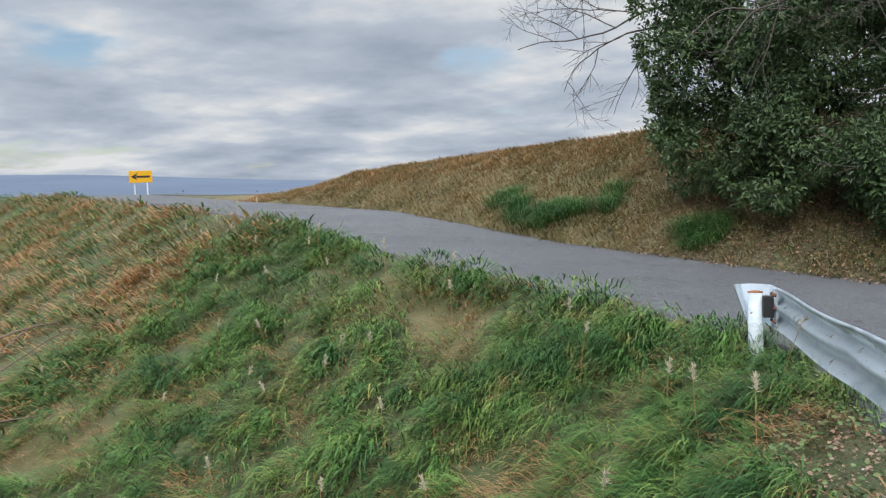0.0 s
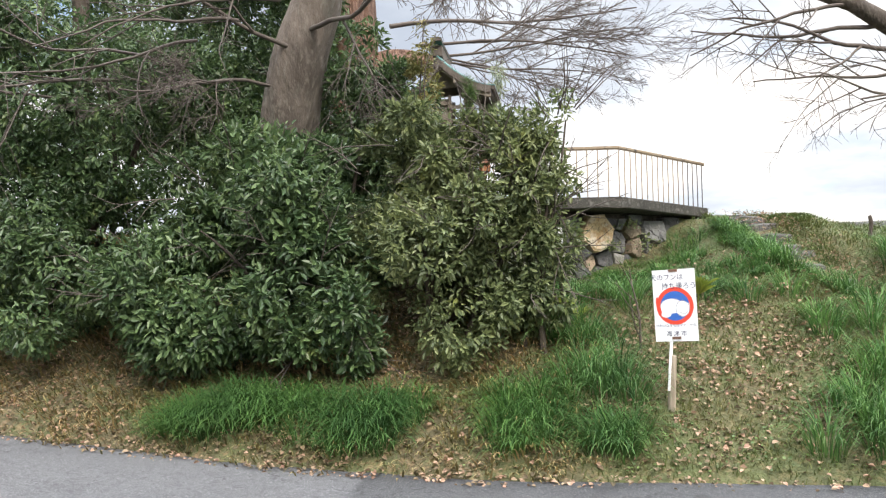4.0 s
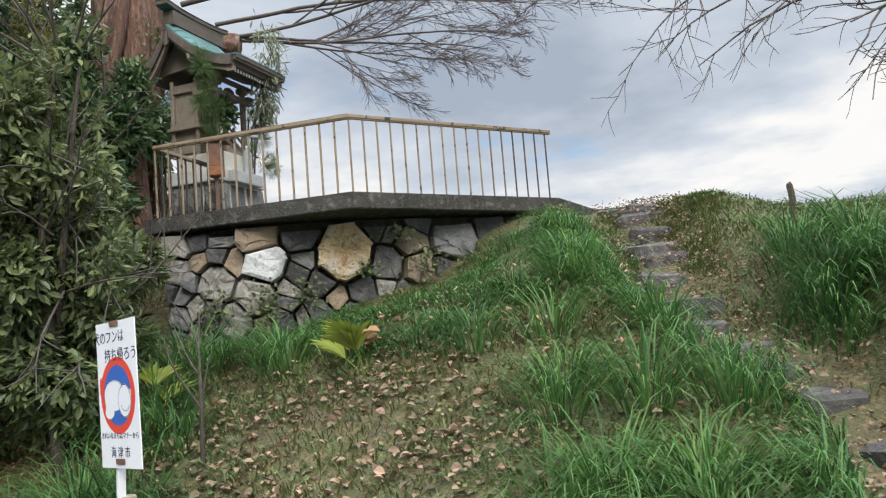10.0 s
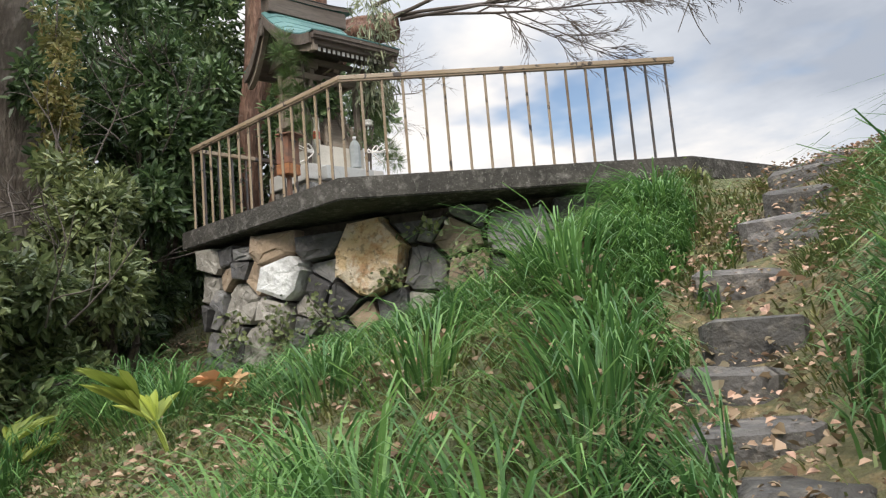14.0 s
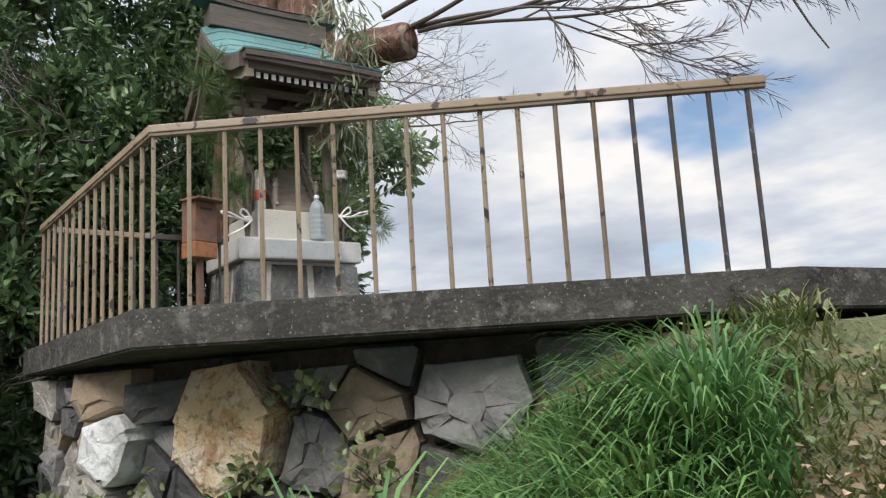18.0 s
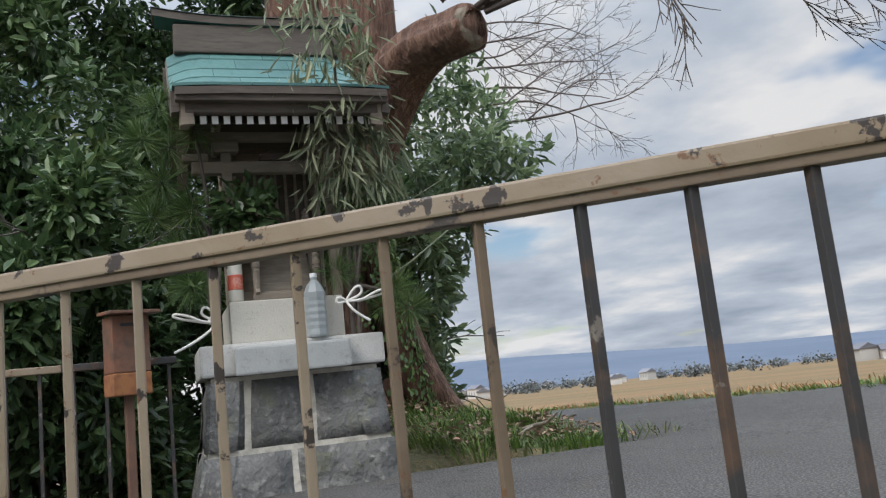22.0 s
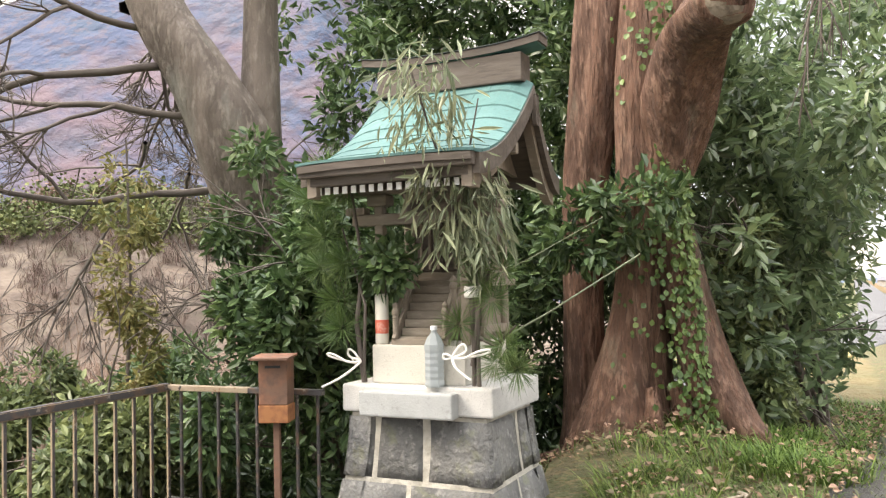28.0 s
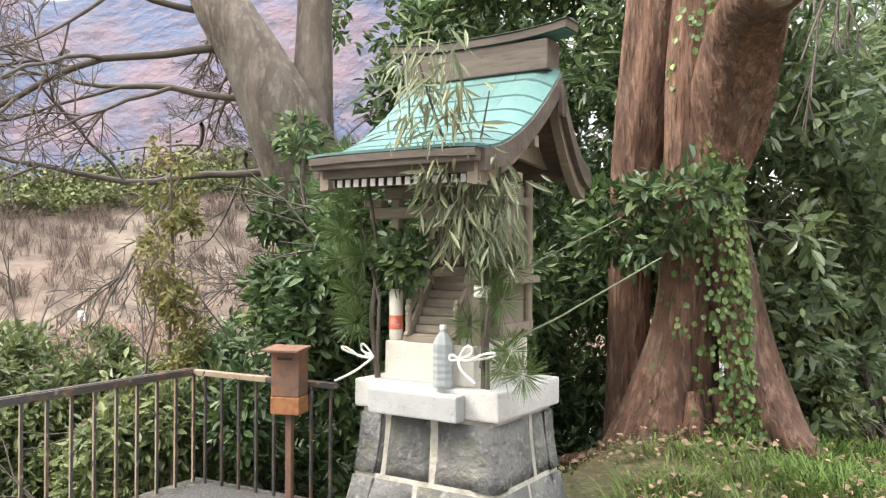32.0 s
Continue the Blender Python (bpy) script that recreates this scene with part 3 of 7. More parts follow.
# ---- lie of the land ----
FOOT_X = [-400, -60, -38, -14.6, -10.9, -8.6, -4, -1.4, 0.5, 3.3, 6, 12, 40, 400]
FOOT_Y = [23.5, 21.5, 20.3, 14.2, 13.2, 12.6, 11.35, 10.75, 10.5, 10.6, 10.4, 10.0, 9, 9]
FOOT_Z = [1.9, 1.9, 1.85, 1.27, 0.95, 0.75, 0.55, 0.44, 0.40, 0.40, 0.42, 0.4, 0.2, 0.2]
CREST_X = [-400, -60, -24, -21.5, -19.5, -13, -8, -2, 400]
CREST_Z = [1.9, 1.9, 1.72, 1.98, 2.37, 2.78, 3.0, 3.22, 3.22]
EDGE_X = [-400, -60, -38, -14.6, -7.5, -4.3, -2.6, -0.45, -0.43, -0.4]
EDGE_Y = [20.5, 18.3, 16.2, 10.1, 8.3, 7.7, 7.05, 4.05, 0, -60]
OUTER = [(-400, 20.5), (-60, 18.3), (-38, 16.2), (-14.6, 10.1), (-7.5, 8.3), (-4.3, 7.7), (-2.6, 7.05), (-0.45, 4.05), (-0.43, 0), (-1.0, -12), (-6, -60), (-60, -400)]


def step(v, a, b):
    t = np.clip((v - a) / (b - a), 0, 1)
    return t * t * (3 - 2 * t)


def foot_y(x):
    return np.interp(x, FOOT_X, FOOT_Y)


def crest_y(x):
    return np.maximum(np.interp(x, [-60, -24, -20, -5, 3, 8], [22.0, 17.4, 17.2, 16.2, 16.0, 16.4]), foot_y(x) + 0.6)


def outside(x, y):
    """Distance beyond the outer shoulder of the ramp, on its falling side; zero on the road's side."""
    best, sign = np.full(np.shape(x), 1e9), np.zeros(np.shape(x))
    for (ax, ay), (bx, by) in zip(OUTER, OUTER[1:]):
        dx, dy = bx - ax, by - ay
        t = np.clip(((x - ax) * dx + (y - ay) * dy) / (dx * dx + dy * dy), 0, 1)
        ex, ey = x - ax - t * dx, y - ay - t * dy
        d = np.hypot(ex, ey)
        near = d < best
        best = np.where(near, d, best)
        sign = np.where(near, dx * ey - dy * ex, sign)
    return np.where(sign < 0, best, 0.0)


def rise(x, y):
    """The ground falls a little towards the bank, over the whole lower side and the far ramp."""
    d = np.clip(15.3 - np.asarray(y, float), -14, 26)
    return 0.0279 * np.where(d > 0, d, d * step(-np.asarray(x, float), 8, 14))


def road_z(x, y):
    d = np.maximum(foot_y(x) - y, 0)
    cross = np.interp(x, [-8, -3], [0.02, 0.05])
    return np.interp(x, FOOT_X, FOOT_Z) - cross * np.clip(d, 0, 5) - 0.03 * np.clip(d - 5, 0, 12) + rise(x, y)


PATH_X = [3.78, 3.80, 3.90, 4.0, 4.15, 4.31, 4.47, 4.66, 5.03, 5.5, 6.0]
PATH_Y = [17.2, 16.6, 15.9, 15.45, 14.9, 14.5, 14.1, 13.75, 13.2, 12.3, 11.2]
PATH_Z = [3.21, 3.1, 2.9, 2.66, 2.42, 2.24, 1.98, 1.8, 1.55, 1.15, 0.72]


def off_path(x, y):
    """Distance from the line of the stone steps."""
    return np.where((y > 11.0) & (y < 17.2), np.abs(x - np.interp(y, PATH_Y[::-1], PATH_X[::-1])), 9.0)


def land(x, y):
    x, y = np.asarray(x, float), np.asarray(y, float)
    yf, yc = foot_y(x), crest_y(x)
    zf, zc = np.interp(x, FOOT_X, FOOT_Z) + rise(x, yf), np.interp(x, CREST_X, CREST_Z) + rise(x, yc)
    t = np.clip((y - yf) / (yc - yf), 0, 1)
    bank = zf + (np.maximum(zc, zf) - zf) * (t + 0.05 * np.sin(np.pi * t))
    bank -= 0.36 * step(x, 4.0, 5.6) * (1 - 0.75 * step(x, 5.8, 7.4)) * np.exp(-((y - 16.3) / 1.5) ** 2)
    bank += 0.27 * np.exp(-((x + 2.1) / 1.2) ** 2 - ((y - 16.6) / 0.75) ** 2)
    bank -= 0.42 * np.exp(-(((x - 1.0) / 1.4) ** 2 + ((y - 14.5) / 0.8) ** 2))
    bank -= 0.22 * np.exp(-(((x - 2.5) / 0.55) ** 2 + ((y - 15.0) / 0.55) ** 2))
    w = np.exp(-(off_path(x, y) / 0.56) ** 4) * step(y, 11.0, 11.6)
    bank = bank * (1 - w) + w * (np.interp(y, PATH_Y[::-1], PATH_Z[::-1]) + rise(x, y))
    # the valley floor falls gently away from the levee
    away = 0.021 * np.maximum(np.hypot(x, y - 10) - 50, 0)
    fall = np.maximum(bank - 0.42 * np.maximum(y - 21.6, 0), -0.9 - away)
    z = np.where(y > yf, np.where(y > 21.6, fall, bank), road_z(x, y))
    out = outside(x, y)
    low = np.maximum(z - 0.06 * np.clip(out, 0, .5) - 0.5 * np.maximum(out - .3, 0), -3.2 - away)
    return np.where(out > 0, low, z)


def rough(x, y, scale, seed=0.0):
    """Cheap smooth noise of about plus or minus one."""
    a = np.sin(x * scale * 1.7 + 1.3 * np.sin(y * scale * 1.1 + seed)) * np.cos(y * scale * 1.9 + seed * 1.7)
    b = np.sin(x * scale * 4.1 + seed * 3 + 0.7 * np.sin(y * scale * 3.3)) * np.cos(y * scale * 3.7 - x * scale * 1.3)
    return 0.65 * a + 0.35 * b


def verge_y(x):
    """Where the verge meets the levee road."""
    return np.interp(x, [-40, -21, -6, -2.05, -0.45, 0.1, 10], [20.2, 19.66, 18.1, 17.65, 17.5, 17.45, 17.45])


def paved(x, y):
    """Where asphalt covers the ground."""
    lower = (y < foot_y(x) + 0.02) & (outside(x, y) <= 0.0)
    crest = (y > verge_y(x)) & (y < 20.6)
    apron = (x > -0.1) & (y < 18.1) & (((x < 3.3) & (y > 15.9)) | ((x < 4.5) & (y > 17.2)))
    return lower | crest | apron


def axis(fine_a, fine_b, h, far, extra):
    a = list(np.arange(fine_a, fine_b, h))
    s, v = h, fine_b
    while v < far:
        a.append(v)
        s *= 1.22
        v += s
    s, v = h, fine_a
    while v > -far:
        s *= 1.22
        v -= s
        a.append(v)
    return np.array(sorted(set(np.round(a + list(extra), 4))))


def relief(x, y):
    """Small unevenness of the unpaved ground; tussock lumps on the falling slope."""
    near = np.exp(-((x + 2) / 40) ** 2 - ((y - 10) / 40) ** 2)
    return near * (0.035 * rough(x, y, 2.1) + 0.02 * rough(x, y, 6.0, 2.0) + (0.13 * rough(x, y, 1.5, 4.0) + 0.09 * rough(x, y, 3.4, 1.0)) * step(outside(x, y), 0.4, 1.2))


def build_ground():
    gx, gy = axis(-12, 9.5, 0.14, 4500, [-24, -38]), axis(2, 22, 0.14, 4500, [21.6, 22.6])
    X, Y = np.meshgrid(gx, gy)
    Z = land(X, Y)
    pv = paved(X, Y)
    Z = Z + np.where(pv, -0.07, relief(X, Y))
    Z = np.where((X > -0.3) & (X < 3.4) & (Y > 14.2) & (Y < 18), np.minimum(Z, 3.06), Z)
    n, m = len(gx), len(gy)
    i = (np.arange(m - 1)[:, None] * n + np.arange(n - 1)[None]).ravel()
    me = mesh_of("ground", np.stack([X, Y, Z], -1).reshape(-1, 3), np.stack([i, i + 1, i + n + 1, i + n], -1), GROUND, smooth=True)
    out = outside(X, Y)
    bank = (Y > foot_y(X)) & (Y < 18.0)
    green = np.where(out > 0, 0.75 + 0.3 * rough(X, Y, 0.9), 0.0) + np.where(bank & (X > 1.6), 0.45 + 0.4 * rough(X, Y, 1.3), 0)
    green += np.where((Y > 20.7) & (Y < 23), 0.7, 0.0) + np.where(bank & (X < 1.6) & (X > -4), 0.1 + 0.3 * rough(X, Y, 1.7), 0)
    dry = np.where(bank & (X < -6), 0.75 + 0.3 * rough(X, Y, 1.1), 0.0) + np.where(out > 0, 0.5 * (rough(X, Y, 0.55, 1.0) > 0.44), 0)
    field = np.where(Y > 22.6, 0.95, 0.0)
    scrub = np.where((Y < -20) | ((out > 14)), 1.0, 0.0) * (1 - step(-X, 200, 900))
    green = green * np.where(off_path(X, Y) < 0.4, 0.15, 1.0) * (1 - 0.8 * np.exp(-(((X - 2.6) / 1.1) ** 2 + ((Y - 12.1) / 0.9) ** 2)))
    for key, w in (("green", green), ("dry", dry), ("scrub", scrub), ("field", field)):
        a = me.attributes.new(key, "FLOAT", "POINT")
        a.data.foreach_set("value", np.clip(w, 0, 1).astype(np.float32).ravel())
    return tagged(new("ground", me), "grassy levee bank and open fields beyond it", "ground", kind="structure")


build_ground()


def strip(name, xs, lo, hi, height, mat, label, cols=14):
    """A paved band over stations xs, between two edges."""
    u = np.linspace(0, 1, cols)
    a, b = lo(xs), hi(xs)
    wob = 0.05 * rough(xs, xs * 0.3, 2.3)
    a, b = a + wob, b + 0.05 * rough(xs, xs * .5, 3.1, 2.0)
    Y = a[:, None] + (b - a)[:, None] * u[None]
    X = np.repeat(xs[:, None], cols, 1)
    Z = height(X, Y)
    Z = np.concatenate([Z[:, :1] - 0.12, Z, Z[:, -1:] - 0.12], 1)
    X = np.concatenate([X[:, :1], X, X[:, -1:]], 1)
    Y = np.concatenate([Y[:, :1], Y, Y[:, -1:]], 1)
    n = cols + 2
    i = (np.arange(len(xs) - 1)[:, None] * n + np.arange(n - 1)[None]).ravel()
    me = mesh_of(name, np.stack([X, Y, Z], -1).reshape(-1, 3), np.stack([i, i + n, i + n + 1, i + 1], -1), mat, smooth=True)
    return tagged(new(name, me), label, "road", kind="structure")


strip("road", np.concatenate([np.arange(-300, -60, 6.0), np.arange(-60, -12, 0.8), np.arange(-12, -3, 0.25), np.arange(-3, -0.3, 0.08), np.arange(-0.3, 12, 0.4), np.arange(12, 120, 6.0)]),
      lambda x: np.maximum(np.interp(x, EDGE_X, EDGE_Y), -45) + 0.05, lambda x: foot_y(x) - 0.02, lambda x, y: road_z(x, y) + 0.012, ASPHALT, "worn grey asphalt ramp road climbing beside the bank", 26)
strip("crest_road", np.concatenate([np.arange(-40, 12, 0.5), np.arange(12, 200, 8.0)]),
      lambda x: verge_y(x) - 0.03, lambda x: np.interp(x, [-40, -26, 40], [21.4, 21.2, 20.6]), lambda x, y: land(x, np.clip(y, 17.25, 21.5)) + 0.01, PAVE, "grey asphalt road along the top of the levee", 8)

# ---- platform with its rail ----
SLAB = 3.24
E1, C1, D1, F1 = (3.14, 15.965), (1.90, 14.355), (0.07, 14.25), (0.0, 15.24)


def platform():
    slab = thing("platform", (0, 0, 0), "overhanging concrete platform with stained dark edge", "platform", kind="structure")
    top = [(3.22, 16.03), (1.92, 14.28), (-0.02, 14.18), (-0.16, 16.3), (-0.1, 18.0), (4.4, 18.0), (4.35, 17.4), (3.36, 17.15)]
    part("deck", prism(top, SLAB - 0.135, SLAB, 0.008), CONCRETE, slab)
    part("surface", prism([(3.1, 16.1), (1.9, 14.42), (0.06, 14.33), (-0.1, 16.3), (-0.08, 17.98), (4.35, 17.98), (4.3, 17.45), (3.28, 17.2)], SLAB - 0.05, SLAB + 0.006), PAVE, slab)


platform()


def railing():
    rail = thing("railing", (1.93, 14.31, SLAB), "low beige painted steel railing with flaking paint", "railing")
    inv = Matrix.Translation((-1.93, -14.31, -SLAB))
    TOP = 3.9

    def put(name, bm, mat, label=""):
        bmesh.ops.transform(bm, matrix=inv, verts=bm.verts)
        return part(name, bm, mat, rail, label)

    for a, b, n, mat in ((E1, C1, 17, BAR), (C1, D1, 15, BAR_TAN)):
        a3, b3 = Vector((*a, TOP - 0.02)), Vector((*b, TOP - 0.02))
        d = (b3 - a3).normalized()
        over = 0.06 if a is E1 else 0.012
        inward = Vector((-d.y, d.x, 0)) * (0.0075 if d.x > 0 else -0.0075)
        a3, b3 = a3 - Vector((0, 0, 0.008)), b3 - Vector((0, 0, 0.008))
        bm = bar(a3 - d * over, b3 + d * 0.012, 0.036, 0.028, 0.004)
        put("top_bar", bm, mat)
        # a narrower, darker brown strip along the bar's underside
        put("under_strip", bar(a3 - d * over - Vector((0, 0, 0.0195)), b3 + d * 0.012 - Vector((0, 0, 0.0195)), 0.026, 0.014, 0.002), BAR_BROWN, "thin brown strip under the top bar")
        k0 = 0 if a is E1 else 1
        for k in range(k0, n):
            p = a3.lerp(b3, k / (n - 1))
            put("bar", bar((p.x, p.y, SLAB - 0.02), (p.x, p.y, TOP - 0.04), 0.013, 0.013, 0.002), mat if mat is BAR_TAN or k > 5 else BAR_DARK if k < 4 else BAR_BROWN)
            # thin dark plates on the inner side and top of the tan stretch
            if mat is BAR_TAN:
                put("dark_face", bar((p.x + inward.x, p.y + inward.y, SLAB), (p.x + inward.x, p.y + inward.y, TOP - 0.05), 0.0135, 0.004), BAR_DARK, "dark plate on the inner face")
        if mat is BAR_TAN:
            put("dark_top", bar(a3 + Vector((0, 0, 0.0155)), b3 + Vector((0, 0, 0.0155)), 0.034, 0.003), BAR_DARK, "dark plate on top of the bar")
            put("dark_face", bar(a3 + inward * 2.4 - Vector((0, 0, 0.004)), b3 + inward * 2.4 - Vector((0, 0, 0.004)), 0.004, 0.03), BAR_DARK, "dark plate on the inner face")
    # the black stretch that returns to the shrine's base
    a3, b3 = Vector((*D1, TOP - 0.035)), Vector((*F1, TOP - 0.035))
    mid = a3.lerp(b3, 0.55)
    put("top_bar", bar(a3, mid, 0.045, 0.03, 0.004), BAR, "beige end of the short top bar")
    put("top_bar", bar(mid, b3, 0.045, 0.03, 0.004), BAR_DARK, "black rusted top bar")
    for k in range(1, 9):
        p = a3.lerp(b3, (k - 0.25) / 8)
        put("bar", bar((p.x, p.y, SLAB - 0.02), (p.x, p.y, TOP - 0.04), 0.014, 0.014, 0.002), BAR_DARK)


railing()


def lump(size, jag=0.16, cuts=1, seed=0, flat=0.0):
    """A rough stone about size across."""
    r = random.Random(seed)
    bm = bmesh.new()
    bmesh.ops.create_cube(bm, size=1.0)
    bmesh.ops.bevel(bm, geom=list(bm.edges), offset=0.1, segments=1, affect="EDGES")
    for v in bm.verts:
        v.co = Vector((v.co.x * (1 + r.uniform(-jag, jag)), v.co.y * (1 + r.uniform(-jag, jag) * (1 - flat)), v.co.z * (1 + r.uniform(-jag, jag))))
    bmesh.ops.scale(bm, vec=size, verts=bm.verts)
    return bm


WALL_X = [0.12, 0.55, 1.03, 1.61, 2.1, 2.55, 3.02]
WALL_Y = [14.28, 14.33, 14.42, 14.74, 15.05, 15.5, 16.05]


def cell(points_, i, lo, hi):
    """The outline of one stone among its neighbours, within a rectangle; a stone's third number is its reach."""
    poly = [(lo[0], lo[1]), (hi[0], lo[1]), (hi[0], hi[1]), (lo[0], hi[1])]
    px, py, pr = points_[i]
    for j, (qx, qy, qr) in enumerate(points_):
        if j == i or abs(qx - px) > 0.9 or abs(qy - py) > 0.9:
            continue
        dx, dy = qx - px, qy - py
        f = 0.5 + (pr * pr - qr * qr) / (2 * (dx * dx + dy * dy))
        mx, my = px + f * dx, py + f * dy
        out = []
        for (ax, ay), (bx, by) in zip(poly, poly[1:] + poly[:1]):
            da, db = (ax - mx) * dx + (ay - my) * dy, (bx - mx) * dx + (by - my) * dy
            if da <= 0:
                out.append((ax, ay))
            if da * db < 0:
                t = da / (da - db)
                out.append((ax + (bx - ax) * t, ay + (by - ay) * t))
        poly = out
        if len(poly) < 3:
            return []
    return poly


def softened(poly, amount):
    """The outline with its corners cut."""
    out = []
    for (ax, ay), (bx, by) in zip(poly, poly[1:] + poly[:1]):
        out += [(ax + (bx - ax) * amount, ay + (by - ay) * amount), (bx + (ax - bx) * amount, by + (ay - by) * amount)]
    return out


def stone_wall():
    """Rubble under the platform: every stone cut to its neighbours, along the curve of the wall."""
    wall = thing("wall_rubble", (0, 0, 0), "curved rubble stone retaining wall under the platform", "wall", kind="structure")
    r = random.Random(5)
    along = np.concatenate([[0], np.cumsum(np.hypot(np.diff(WALL_X), np.diff(WALL_Y)))])
    length = float(along[-1])

    def face(s, d):
        """The place at s along the wall, d behind its face."""
        x, y = np.interp(s, along, WALL_X), np.interp(s, along, WALL_Y)
        tx, ty = np.interp(s + 0.2, along, WALL_X) - np.interp(s - 0.2, along, WALL_X), np.interp(s + 0.2, along, WALL_Y) - np.interp(s - 0.2, along, WALL_Y)
        n = math.hypot(tx, ty)
        return float(x - ty / n * d), float(y + tx / n * d)

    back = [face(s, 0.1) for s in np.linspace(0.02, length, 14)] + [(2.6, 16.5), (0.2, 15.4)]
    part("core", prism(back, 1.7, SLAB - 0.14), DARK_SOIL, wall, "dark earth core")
    special = [(0.89, 2.755, 0.165, STONE_WHITE), (1.56, 2.81, 0.24, STONE_PALE), (0.80, 2.49, 0.17, STONE_GREYED), (0.44, 2.64, 0.16, STONE_GREYED), (2.14, 2.87, 0.13, STONE_TAN), (2.2, 2.66, 0.14, STONE_TAN), (0.62, 2.3, 0.15, STONE_GREYED), (1.95, 2.70, 0.14, STONE), (2.55, 2.90, 0.19, STONE), (0.85, 2.96, 0.13, STONE_TAN)]
    pts = [(s, z, w) for s, z, w, _ in special]
    tries = 0
    while tries < 2600:
        tries += 1
        s, z, w = r.uniform(0, length), r.uniform(1.75, 3.05), r.choice((0.06, 0.085, 0.11, 0.14, 0.17))
        if all(math.hypot(s - a, (z - b) * 1.15) > (w + c) * 0.98 for a, b, c in pts):
            pts.append((s, z, w))
    for i, (s, z, w) in enumerate(pts):
        poly = cell(pts, i, (-0.03, 1.7), (length + 0.03, 3.06 + 0.03 * math.sin(s * 9)))
        if len(poly) < 3:
            continue
        poly = softened(poly, r.uniform(0.02, 0.09))
        cx, cz = sum(v[0] for v in poly) / len(poly), sum(v[1] for v in poly) / len(poly)
        tilt_s, tilt_z = r.uniform(-0.28, 0.28) * (i > 1), r.uniform(-0.1, 0.25) * (i > 1)
        proud = r.uniform(-0.03, 0.045) + (0.03 if i < 2 else 0)
        size = max(0.05, min(0.3, w))
        bm = bmesh.new()
        rings = []
        for shrink, depth in ((0.89, 0.22), (0.9, 0.03), (0.87, -0.14 * size), (0.72, -0.2 * size), (0.3, -0.2 * size)):
            ring = []
            for k, (vs, vz) in enumerate(poly):
                f = shrink * (1 + 0.05 * math.sin(k * 2.7 + i))
                ds, dz = (vs - cx) * f, (vz - cz) * f
                d = depth - proud + (ds * tilt_s + dz * tilt_z + (0.08 if i > 1 else 0.02) * size * math.sin(k * 1.7 + i * 3 + shrink * 5) if depth < 0.1 else 0)
                ring.append(bm.verts.new((*face(cx + ds, d), cz + dz)))
            rings.append(ring)
        n = len(poly)
        for a, b in zip(rings, rings[1:]):
            for k in range(n):
                bm.faces.new((a[k], a[(k + 1) % n], b[(k + 1) % n], b[k]))
        bm.faces.new(rings[-1])
        bmesh.ops.recalc_face_normals(bm, faces=bm.faces)
        mat = special[i][3] if i < len(special) else r.choice((STONE, STONE, STONE_DARK, STONE_DARK, STONE_TAN, STONE_GREYED))
        part("stone", bm, mat, wall, "large pale ochre stone" if mat is STONE_PALE else "whitish squared stone" if mat is STONE_WHITE else "")


stone_wall()


# ---- shrine ----
SX, SY, SZ = -0.44, 15.755, 3.222


